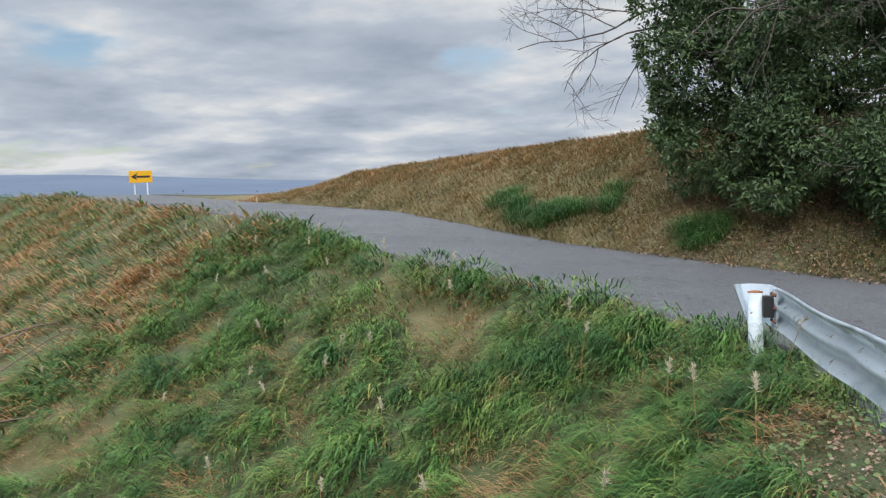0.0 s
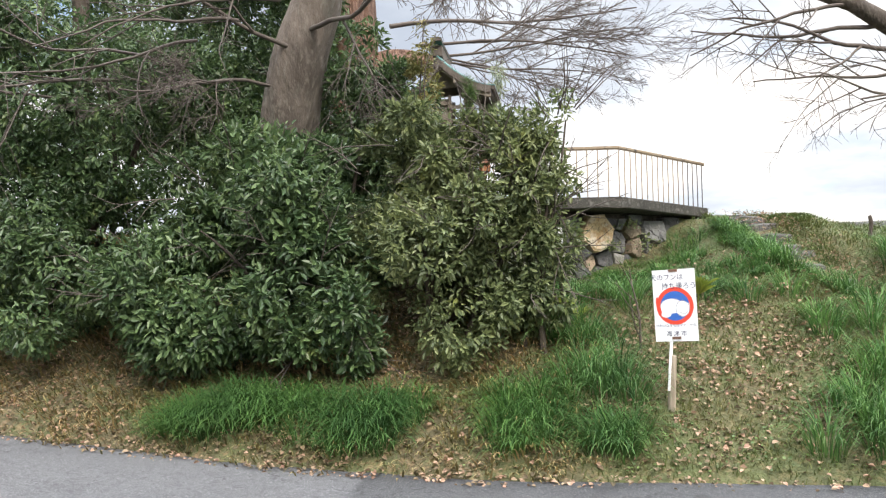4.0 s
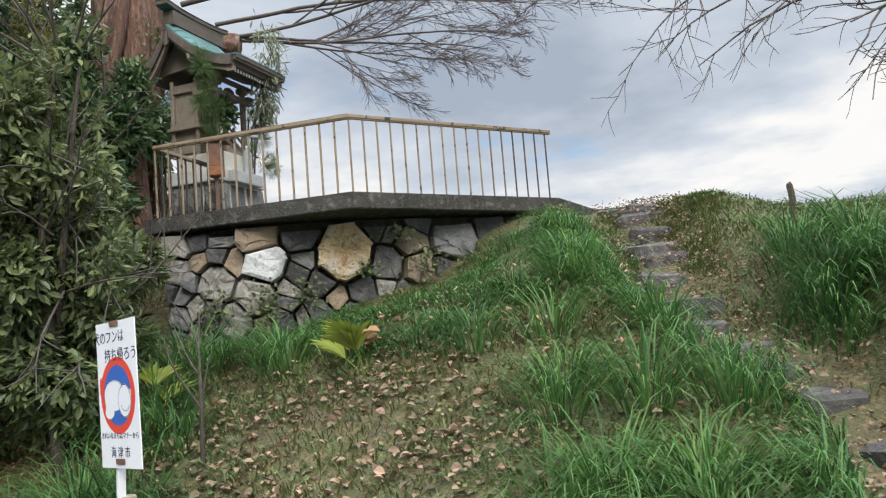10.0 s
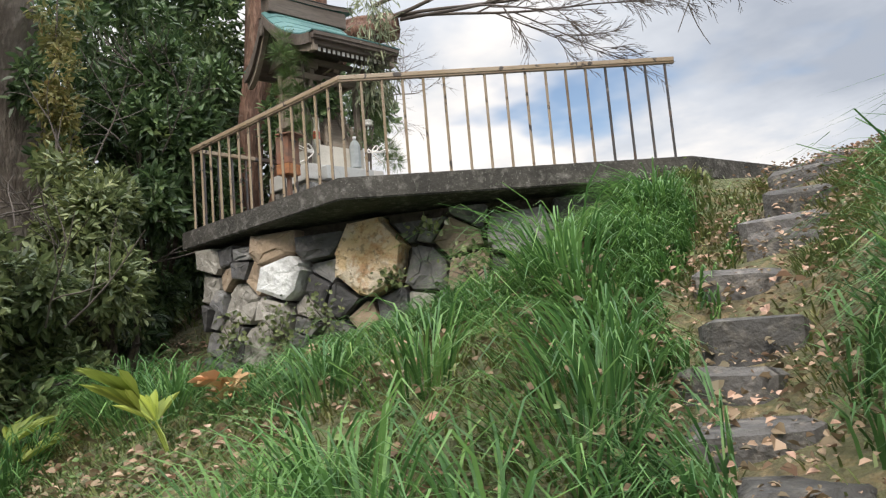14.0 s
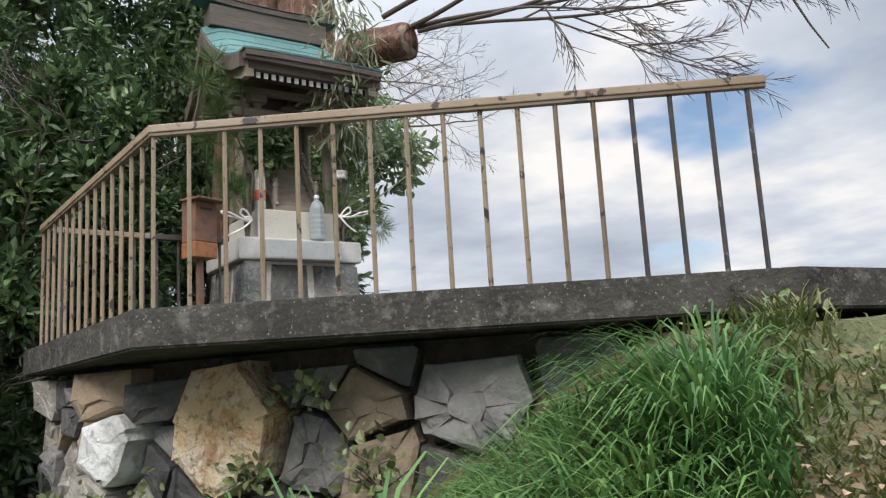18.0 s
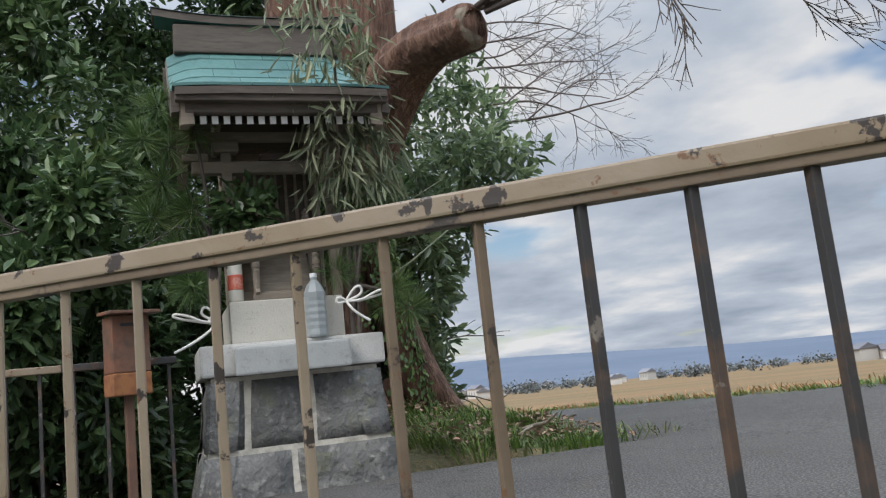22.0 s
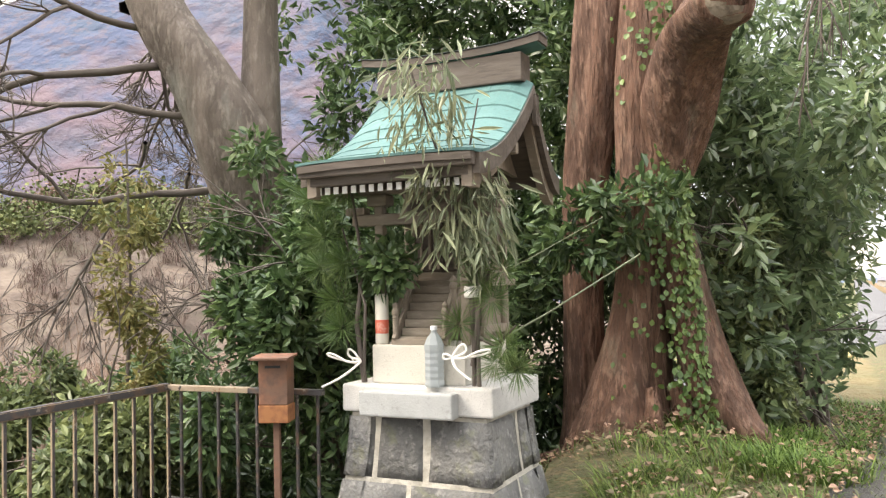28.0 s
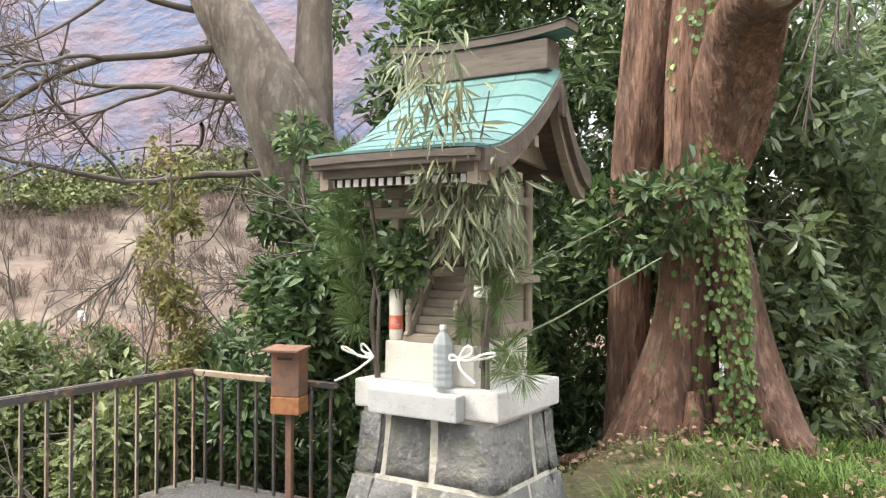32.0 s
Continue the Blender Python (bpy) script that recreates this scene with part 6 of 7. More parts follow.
# great tree beside the shrine
vine = planted("vine_stem", (-0.45, 13.4), "dead stem wrapped in yellowing vine leaves", "vine")
add_lines("stem", [[(-0.45, 13.4, 1.5, .02), (-0.5, 13.42, 2.6, .018), (-0.4, 13.42, 3.5, .014), (-0.46, 13.42, 4.4, .011), (-0.4, 13.45, 5.4, .006)]], TWIG, vine, 7)
add_leaves("foliage", [(-0.4, 13.42, 4.0, .26, .24, .35), (-0.48, 13.42, 4.5, .22, .2, .4), (-0.4, 13.45, 5.05, .16, .16, .4)], 2000, 0.062, 77, LEAF_YELLOW, vine, "yellowing vine leaves")
big = planted("great_tree", (-2.05, 16.45), "great old tree with reddish bark, ivy and a sawn limb", "tree")
trunk = [[(-2.02, 16.28, 2.9, .52), (-2.02, 16.29, 3.25, .43), (-2.03, 16.32, 3.6, .30), (-2.04, 16.40, 4.1, .205), (-2.05, 16.46, 4.6, .185), (-2.05, 16.53, 5.1, .235), (-2.05, 16.6, 5.6, .29), (-2.07, 16.66, 6.1, .32), (-2.12, 16.68, 6.9, .31), (-2.2, 16.65, 8, .26), (-2.3, 16.6, 9.4, .2)],
         [(-2.3, 15.98, 2.9, .3), (-2.25, 15.97, 3.4, .18), (-2.22, 15.98, 4.2, .14), (-2.18, 16.03, 5.0, .15), (-2.12, 16.13, 5.6, .17), (-2.1, 16.22, 6.2, .2), (-2.1, 16.35, 7.5, .22)],
[(-2.06, 16.56, 4.9, .15), (-1.98, 16.68, 5.45, .24), (-1.7, 16.86, 5.82, .215), (-1.38, 16.99, 5.92, .175), (-1.15, 17.08, 5.9, .155), (-0.93, 17.18, 5.88, .145), (-0.92, 17.185, 5.88, .02)],
         [(-1.85, 17.42, 3.22, .05), (-1.9, 17.16, 3.36, .10), (-1.95, 16.94, 3.6, .16), (-1.98, 16.8, 3.95, .16), (-2.02, 16.7, 4.4, .145), (-2.05, 16.62, 4.9, .12)]]
for k in range(7):
    a = 2 * math.pi * k / 7 + 0.4
    ln = 0.62 + 0.16 * ((k * 7) % 3)
    trunk.append([(-2.02 + 0.2 * math.cos(a), 16.45 + 0.2 * math.sin(a), 3.7, .05), (-2.02 + 0.31 * math.cos(a), 16.45 + 0.31 * math.sin(a), 3.42, .075), (-2.02 + 0.48 * math.cos(a), 16.45 + 0.48 * math.sin(a), 3.24, .06), (-2.02 + ln * math.cos(a), 16.45 + ln * math.sin(a), 3.13, .02)])
V, F = gnarled(trunk[:2], 34, 8)
V3, F3 = gnarled(trunk[2:3], 26, 7, 0.11)
part("sawn_limb", mesh_of("sawn_limb", V3 - np.array(big.matrix_world.translation), F3, BARK_RED, True), BARK_RED, big, "gnarled sawn-off limb")
V2, F2 = gnarled(trunk[3:], 12, 5, 0.12)
V, F = np.concatenate([V, V2]), np.concatenate([F, F2 + len(V)])
part("trunk", mesh_of("trunk", V - np.array(big.matrix_world.translation), F, BARK_RED, True), BARK_RED, big)
add_lines("sawn_end", [[(-0.955, 17.17, 5.882, .147), (-0.915, 17.19, 5.88, .135), (-0.913, 17.191, 5.88, .001)]], CURED, big, 16, "dark sawn limb end")
lb = []
r2 = random.Random(14)
for s, w, ln, rd in (((-0.95, 17.3, 6.0), (0.95, 0.42, -0.08), 3.3, .022), ((-1.0, 17.25, 6.05), (1, 0.34, 0.03), 3.4, .026), ((-0.95, 17.3, 6.05), (0.85, 0.6, 0.03), 3.4, .022), ((-1.2, 17.2, 6.1), (0.5, 0.85, 0.12), 3.2, .022), ((-1.2, 17.1, 6.2), (1, 0.38, 0.14), 3.8, .03), ((-1.6, 16.95, 6.5), (0.9, 0.4, 0.3), 4.8, .04)):
    branching(s, w, ln, rd, 4, 0.4, 0.006, r2, lb, 5, 0.07)
add_lines("limb", lb, TWIG, big, 4, "fine bare drooping branches")
tw2 = []
for k in range(7):
    branching((-4.0 - 0.25 * k, 18.5, 6.2 + 0.3 * k), (-0.3, 1, 0.35 - 0.05 * k), 2.6, 0.016, 3, 0.5, 0.02, r2, tw2, 4, 0.12)
add_lines("twig", tw2, TWIG, big, 4, "fine bare twigs")
E_BLOBS = [(-2.25, 17.05, 4.3, 0.3, 0.2, 0.6), (-2.4, 17.1, 3.75, 0.3, 0.2, 0.35), (-6.8, 17.3, 7.0, 1.4, 0.9, 1.0), (-5.6, 16.6, 4.3, 1.3, 0.9, 1.3), (-6.3, 17.2, 5.6, 1.2, 0.8, 1.2), (-4.6, 16.4, 5.6, 1.0, 0.8, 1.0), (-4.2, 17.0, 3.7, 0.9, 0.4, 0.5), (-3.7, 16.9, 5.0, 0.9, 0.7, 0.9), (-3.3, 17.0, 3.75, 0.6, 0.5, 0.5), (-4.4, 17.0, 4.5, 1.0, 0.8, 1.2), (-3.7, 17.3, 6.1, 1.3, 1.0, 1.0), (-5.0, 17.1, 5.6, 1.1, 0.9, 1.0), (-3.3, 16.5, 4.1, 0.9, 0.7, 0.95), (-2.9, 15.9, 5.0, 0.7, 0.6, 0.9), (-4.6, 18.0, 6.0, 1.2, 0.8, 0.9), (-3.3, 17.45, 5.4, 0.8, 0.6, 0.8), (-3.6, 17.15, 4.4, 0.7, 0.4, 0.6), (-5.3, 17.5, 5.0, 0.7, 0.4, 0.8), (-3.2, 17.15, 4.7, 0.7, 0.45, 0.6), (-3.3, 17.1, 3.8, 0.8, 0.4, 0.6), (-2.9, 17.0, 5.5, 0.5, 0.5, 0.6), (-2.6, 17.95, 5.45, 0.5, 0.4, 0.4), (-2.3, 17.75, 5.3, 0.4, 0.35, 0.35)]
add_leaves("crown", E_BLOBS, 36000, 0.118, 81, LEAF_MID, big, "hanging dark evergreen foliage", gaps=0.65)
add_leaves("sprig", [(-1.75, 16.5, 4.85, .3, .35, .2), (-1.65, 16.15, 4.75, .26, .25, .22)], 1500, 0.1, 82, LEAF, big)
# ivy on the trunk
g = np.random.default_rng(5)
m = 1900
zz = g.uniform(3.4, 6.2, m)
an = np.where(g.random(m) < 0.85, g.normal(1.0, 0.3, m), g.uniform(-0.6, 2.4, m))
rr = np.interp(zz, [3.3, 3.6, 4.1, 4.8, 5.4, 6], [.62, .5, .4, .3, .28, .36]) * (1 - 0.25 * np.clip(np.abs(an - 1.0), 0, 1)) + 0.02
P = np.stack([-2.05 + rr * np.cos(an), 16.49 + rr * np.sin(an), zz], -1)
N = np.stack([np.cos(an), np.sin(an), 0 * an], -1)
V, F = scatter(LEAF_V * np.array([1.7, 1, 1]), LEAF_F, P, frames(unit(np.array([0, 0, -1.0]) + g.normal(size=(m, 3)) * 0.5), N), g.uniform(0.028, 0.055, m))
part("ivy", mesh_of("ivy", V - np.array(big.matrix_world.translation), F, IVY), IVY, big, "climbing ivy leaves")

# bare cherry on the bank
cherry = planted("bare_tree", (8.3, 16.6), "bare dark-barked cherry tree leaning over the bank", "tree")
add_lines("trunk", [[(8.3, 16.6, 3.3, .3), (7.9, 16.45, 4.1, .25), (7.1, 16.25, 4.85, .2), (6.2, 16.0, 5.4, .16), (5.2, 15.8, 6.0, .11), (4.2, 15.8, 6.4, .06)], [(7.9, 16.45, 4.1, .2), (8.3, 16.3, 5.3, .17), (8.6, 16, 6.8, .12)]], BARK_GREY, cherry, 12)
lb = []
r3 = random.Random(23)
for s, w, ln, rd in (((7.0, 16.2, 4.9), (-1, -0.25, -0.25), 3.0, .03), ((6.6, 16.1, 5.15), (-1, 0.1, -0.05), 3.0, .03), ((6.1, 16.0, 5.4), (-1, -0.4, -0.1), 2.8, .04), ((5.6, 15.9, 5.7), (-1, 0.2, -0.2), 2.6, .035), ((5.2, 15.8, 6.0), (-0.9, -0.4, -0.15), 2.4, .03), ((7.4, 16.3, 4.6), (-0.8, -0.3, 0.0), 2.6, .04), ((7.2, 16.2, 4.8), (-0.4, -0.8, -0.2), 2.6, .04), ((4.6, 15.8, 6.3), (-1, -0.6, 0.1), 2.4, .03)):
    branching(s, w, ln, rd, 3, 0.6, 0.03, r3, lb, 4, 0.2)
for k in range(6):
    branching((6.75 + 0.15 * k, 16.0 + 0.1 * (k % 3), float(land(6.75 + 0.15 * k, 16.0)) - 0.1), (0.1 * (k - 2), -0.1, 1), 1.9, .016, 3, 0.5, 0.0, r3, lb, 4, 0.14)
add_lines("limb", lb, TWIG, cherry, 4, "bare hanging twigs")


# ---- grass ----
def blades(P, length, width, lean, phi, curl, mat, name, label, arch=False):
    n = len(P)
    S = np.stack([length * curl, width, length], -1)
    V, F = scatter(*((ARCH_V, ARCH_F) if arch else (BLADE_V, BLADE_F)), P, blade_turns(n, lean, phi), S)
    ob = new(name, mesh_of(name, V, F, mat, True))
    return tagged(ob, label, "grass", kind="stuff")


def tufts(centres, per, radius, length, width, seed):
    """Blades leaning out of tuft centres."""
    g = np.random.default_rng(seed)
    c = np.repeat(centres, per, 0)
    n = len(c)
    phi = g.uniform(0, 2 * np.pi, n)
    u = np.sqrt(g.random(n))
    x, y = c[:, 0] + radius * u * np.cos(phi), c[:, 1] + radius * u * np.sin(phi)
    z = land(x, y) + relief(x, y) - 0.02
    ln = length * g.uniform(0.55, 1.2, n) * (c[:, 2] if c.shape[1] > 2 else 1)
    ph = phi + g.normal(0, 0.3, n)
    # blades hang downhill
    vx, vy = np.cos(ph) * (0.25 + u), np.sin(ph) * (0.25 + u) - 0.45
    return np.stack([x, y, z], -1), ln, width * g.uniform(0.7, 1.3, n), 0.12 + 0.5 * u * g.random(n), np.arctan2(vy, vx), g.uniform(0.5, 1.5, n)


def combed(centres, per, radius, dome, length, width, seed):
    """Blades of low mounds, laid over down the slope."""
    g = np.random.default_rng(seed)
    c = np.repeat(centres, per, 0)
    n = len(c)
    k = c[:, 2]
    phi = g.uniform(0, 2 * np.pi, n)
    u = np.sqrt(g.random(n))
    x, y = c[:, 0] + k * radius * u * np.cos(phi), c[:, 1] + k * radius * u * np.sin(phi)
    z = land(x, y) + relief(x, y) - 0.03 + dome * k * (1 - u * u)
    fx, fy = land(x - 0.3, y) - land(x + 0.3, y), land(x, y - 0.3) - land(x, y + 0.3)
    f = np.hypot(fx, fy) + 1e-3
    swing = np.repeat(g.normal(0, 0.35, len(centres)), per)
    vx = fx / f + 0.75 * u * np.cos(phi) - swing * fy / f + g.normal(0, 0.28, n)
    vy = fy / f + 0.75 * u * np.sin(phi) + swing * fx / f + g.normal(0, 0.28, n)
    return np.stack([x, y, z], -1), length * k ** 0.5 * g.uniform(0.55, 1.2, n), width * g.uniform(0.7, 1.3, n), 0.45 + 0.6 * g.random(n), np.arctan2(vy, vx), g.uniform(0.6, 1.5, n)


def points(n, x0, x1, y0, y1, seed, keep):
    g = np.random.default_rng(seed)
    x, y = g.uniform(x0, x1, n), g.uniform(y0, y1, n)
    k = keep(x, y) > g.random(n)
    return np.stack([x[k], y[k]], -1)


def wall_clear(x, y):
    """Off the platform, its wall and the shrine."""
    return ~((x > -0.3) & (x < np.where(y > 15.7, 3.55, 3.3)) & (y > np.interp(x, WALL_X, WALL_Y) - 0.1)) & ~((x > -1.2) & (x < 0.2) & (y > 15.2) & (y < 16.5))


def lush(x, y):
    on = (y > foot_y(x) + 0.25) & (y < crest_y(x) + 0.2) & (off_path(x + 0.0, y) > np.where(x < np.interp(y, PATH_Y[::-1], PATH_X[::-1]), np.where(y < 15.3, 0.12, 0.25), 0.25)) & wall_clear(x, y) & ~((x > 0.6) & (x < 3.3) & (y < foot_y(x) + 0.9))
    litter = np.exp(-(((x - 3.0) / 1.2) ** 2 + ((y - 12.55) / 1.0) ** 2))
    east = (x > 3.7) * (0.95 - 0.95 * step(y, 13.4 + 0.35 * step(x, 4.7, 5.2), 14.3 + 0.4 * step(x, 4.7, 5.2)))
    west = (x <= 3.7) * (x > 1.0) * np.where(y > 13.2, 0.95, 0.55) * (1 - step(y, 15.0, 15.5))
    return on * np.clip(east + west - 1.25 * litter, 0, 1)


TROD_Y = [12.8, 13.6, 14.0, 14.42, 14.77, 15.19, 15.6, 15.87, 17]
TROD_X = [5.2, 4.79, 4.4, 4.01, 3.95, 3.76, 3.56, 3.6, 3.73]


def clear_of_steps(t):
    """Tuft blades without those that would hang over the middle of the steps."""
    P, ln, w, lean, phi, curl = t
    keep = np.ones(len(P), bool)
    for f in (0.0, 0.3, 0.6, 0.8, 1.0, 1.2):
        reach = f * ln * (0.6 * curl + np.sin(lean))
        y = P[:, 1] + reach * np.sin(phi)
        keep &= (np.abs(P[:, 0] + reach * np.cos(phi) - np.interp(y, PATH_Y[::-1], PATH_X[::-1])) > 0.12) | (y > 17)
        keep &= (np.abs(P[:, 0] + reach * np.cos(phi) - np.interp(y, TROD_Y, TROD_X)) > 0.08) | (y > 17)
    return tuple(v[keep] for v in t)


c = points(900, 1.0, 9.5, 10.6, 16.6, 3, lush)
tall = np.random.default_rng(1).uniform(0.75, 1.15, (len(c), 1)) * np.where((c[:, :1] < 2.9) & (c[:, 1:] > 13.4), 0.32, np.where((c[:, :1] < 3.62) & (c[:, 1:] > 13.3), 0.38, 0.95))
c = np.concatenate([c, tall], 1)
g = np.random.default_rng(17)
for cx, cy, sx, sy, n in ((3.7, 15.0, 0.08, 0.16, 24), (3.5, 15.25, 0.08, 0.1, 14), (3.85, 14.65, 0.1, 0.16, 14), (4.1, 14.2, 0.1, 0.18, 14)):
    c = np.concatenate([c, np.stack([g.normal(cx, sx, n), g.normal(cy, sy, n), g.uniform(0.4, 0.65, n)], -1)])
trod = np.abs(c[:, 0] - np.interp(c[:, 1], TROD_Y, TROD_X)) < 0.3
c[:, 2] = np.where(trod, c[:, 2] * 0.7, c[:, 2])
blades(*clear_of_steps(tufts(c, 100, 0.17, 0.42, 0.0085, 4)), BLADE, "tall_grass", "lush tall green grass tufts on the bank", True)

low = []
for cx, cy, sx, sy, n in ((-1.9, 11.35, 0.9, 0.25, 40), (-0.6, 11.15, 0.6, 0.25, 22), (0.85, 11.25, 0.25, 0.28, 14), (-5.9, 12.4, 0.35, 0.3, 18), (-9.5, 13.4, 0.9, 0.35, 26), (-11, 14.1, 0.5, 0.3, 10), (-8.3, 13.6, 0.4, 0.3, 9), (1.6, 10.95, 0.3, 0.15, 6)):
    g = np.random.default_rng(int(cx * 10) % 97)
    for k in range(n):
        low.append((cx + g.normal() * sx * 0.55, cy + g.normal() * sy * 0.55, g.uniform(0.7, 1.1)))
low = np.array(low)
low = low[low[:, 1] > foot_y(low[:, 0]) + 0.2]
blades(*tufts(low, 110, 0.16, 0.34, 0.009, 6), BLADE, "grass_clump", "dark green grass clumps along the foot of the bank", True)


def slope_keep(x, y):
    o = outside(x, y)
    return (o > 0.05) * (o < 14) * np.clip(1.1 - o / 16, 0.2, 1) * np.where((x > -2.8) | (o < 0.5), 1.0, (0.1 + 0.9 * (rough(x, y, 1.5, 4.0) > -0.25)) * (0.25 + 0.75 * (rough(x, y, 0.55, 1.0) < 0.3)))


c = points(3900, -14, 0.2, -3.5, 11.5, 7, lambda x, y: slope_keep(x, y) * ~((x > -2.3) & (y < 5.6) & (y > 2.5) & (outside(x, y) < 0.7)))
c = np.concatenate([c, np.random.default_rng(2).uniform(0.45, 1.35, (len(c), 1))], 1)
near = (c[:, 0] > -5.5) & (c[:, 1] < 7)
blades(*combed(c[~near], 60, 0.26, 0.22, 0.18, 0.013, 36), BLADE_SLOPE, "mounded_slope_grass", "combed tussocks of green grass down the slope", True)
blades(*combed(c[near], 120, 0.25, 0.22, 0.175, 0.0085, 8), BLADE_SLOPE, "slope_grass", "thick tussocky green grass on the slope below the road", True)
c = points(3400, -60, -12, -6, 22, 9, lambda x, y: (outside(x, y) > 0.05) * (outside(x, y) < 18) * 0.8 * (rough(x, y, 0.8, 3.0) > -0.45))
c = np.concatenate([c, np.random.default_rng(2).uniform(0.6, 1.2, (len(c), 1))], 1)
blades(*combed(c, 20, 0.55, 0.2, 0.34, 0.04, 10), BLADE_SLOPE, "far_slope_grass", "green grass farther along the slope")
c = points(11000, -44, 0, -5, 18, 12, lambda x, y: (outside(x, y) > 0.2) * (outside(x, y) < 18) * ((rough(x, y, 0.55, 1.0) > 0.26) | (rough(x, y, 1.5, 4.0) < -0.22) | (rough(x, y, 2.6, 7.0) > 0.45)))
c = np.concatenate([c, np.random.default_rng(14).uniform(0.7, 1.3, (len(c), 1))], 1)
far = c[:, 0] < -12
blades(*combed(c[far], 14, 0.42, 0.12, 0.3, 0.035, 37), BLADE_DRY, "far_dry_grass", "orange dry grass patches farther along the slope")
blades(*combed(c[~far], 30, 0.24, 0.14, 0.17, 0.009, 13), BLADE_DRY, "dry_slope_grass", "patches of orange dry grass on the slope")
c = points(9500, -24, 1.4, 10.6, 18, 15, lambda x, y: (y > foot_y(x) + 0.03) * (y < np.where(x > -5, 13.2, crest_y(x) + 0.5)) * (0.65 + 0.35 * step(-x, 5, 7.5)))
c = np.concatenate([c, np.random.default_rng(15).uniform(0.6, 1.4, (len(c), 1))], 1)
blades(*combed(c, 13, 0.24, 0.06, 0.17, 0.015, 16), STRAW, "dry_bank_grass", "mottled straw and green grass over the bank")
c = points(1500, -25, -6, 14.8, 18, 17, lambda x, y: (np.abs(y - crest_y(x) + 0.3) < 0.75) * 0.9)
blades(*tufts(c, 26, 0.25, 0.15, 0.012, 18), BLADE_DRY, "crest_grass", "tall orange dry grass on the bank's crest")


def turf(x, y):
    bank = (y > foot_y(x) + 0.02) & (y < 18.0) & (x > -4.5) & wall_clear(x, y) & (off_path(x, y) > np.where(y > 12.5, 0.14, 0.3)) & ~((x > -0.15) & (x < 4.2) & (y > 15.9))
    return bank * 0.9


c = points(9500, -6, 9.5, 10.4, 18.0, 19, turf)
blades(*tufts(c, 4, 0.12, 0.1, 0.009, 20), BLADE_SHORT, "turf", "short mixed turf between the tufts")
c = points(4000, 0.9, 5.0, 10.7, 14.2, 28, lambda x, y: (y > foot_y(x) + 0.05) * wall_clear(x, y) * (off_path(x, y) > 0.2))
blades(*tufts(c, 6, 0.1, 0.075, 0.008, 29), BLADE_SHORT, "matted_grass", "short matted grass among fallen leaves")
c = points(3600, 3.9, 9.5, 13.6, 17.6, 30, lambda x, y: (off_path(x, y) > 0.14) * (y < 17.4))
blades(*tufts(c, 8, 0.13, 0.07, 0.009, 31), BLADE_SHORT, "crest_turf", "mottled dull turf on the top of the bank")
c = points(1600, 3.2, 4.6, 14.6, 17.1, 44, lambda x, y: wall_clear(x, y) * (off_path(x, y) > 0.17))
blades(*tufts(c, 10, 0.08, 0.075, 0.008, 45), BLADE_SHORT, "path_side_turf", "short worn turf beside the steps")
c = points(1000, -5.5, -0.2, 16.2, 18.0, 22, lambda x, y: wall_clear(x, y) * (y < verge_y(x) + 0.05) * (y > 16.3 - (x + 1) * 0.05) * np.where(rough(x, y, 1.6, 2.0) > -0.2, 1.0, 0.25))
c = np.concatenate([c, np.random.default_rng(9).uniform(0.5, 1.5, (len(c), 1))], 1)
blades(*tufts(c, 34, 0.15, 0.12, 0.008, 23), BLADE_VERGE, "verge_grass", "green verge grass under the great tree")
c = points(1600, -40, 30, 20.6, 23.2, 24, lambda x, y: 0.9 * (y > 20.9 + np.maximum(0, -26 - x) * 0.27))
blades(*tufts(c, 18, 0.35, 0.13, 0.014, 25), BLADE_DRY, "far_verge_grass", "pale dry grass beyond the levee road")
c = points(420, -26, 20, 20.75, 21.3, 26, lambda x, y: 0.8)
blades(*tufts(c, 30, 0.3, 0.09, 0.011, 27), BLADE_VERGE, "far_green_verge", "green grass edge of the levee road")


def litter(n, x0, x1, y0, y1, seed, keep, size, name, label):
    g = np.random.default_rng(seed)
    p = points(n, x0, x1, y0, y1, seed, keep)
    m = len(p)
    P = np.stack([p[:, 0], p[:, 1], land(p[:, 0], p[:, 1]) + relief(p[:, 0], p[:, 1]) + g.uniform(0.0, 0.05, m) + 0.05 * ((p[:, 1] > 16.2) | ((p[:, 0] > 3.5) & (p[:, 1] > 13.0)))], -1)
    a = g.uniform(0, 2 * np.pi, m)
    R = frames(np.stack([np.cos(a), np.sin(a), g.normal(0, 0.3, m)], -1), unit(np.array([0, 0, 1.0]) + g.normal(size=(m, 3)) * 0.4))
    V, F = scatter(LEAF_V * np.array([1.6, 1, 2.5]), LEAF_F, P, R, size * g.uniform(0.4, 1.4, m))
    tagged(new(name, mesh_of(name, V, F, LITTER)), label, "leaves", kind="stuff")


litter(44000, -7, 6, 10.2, 14.5, 31, lambda x, y: wall_clear(x, y) * (0.3 + 0.7 * (rough(x, y, 2.2, 3.0) > -0.05)) * (y > foot_y(x) - 0.25) * (0.25 + 0.75 * np.exp(-(((x - 2.6) / 1.3) ** 2 + ((y - 12.1) / 1.0) ** 2)) + 0.35 * (x < 1)), 0.046, "leaf_litter", "fallen brown leaves on the bank")
def ground_cover(x, y):
    return ((y > foot_y(x) + 0.1) & (y < 17.8) & wall_clear(x, y) & (off_path(x, y) > 0.3)) * np.where(x < 1.2, 0.15, 0.9) * (1 - 0.7 * np.exp(-(((x - 2.6) / 1.1) ** 2 + ((y - 12.1) / 0.9) ** 2)))


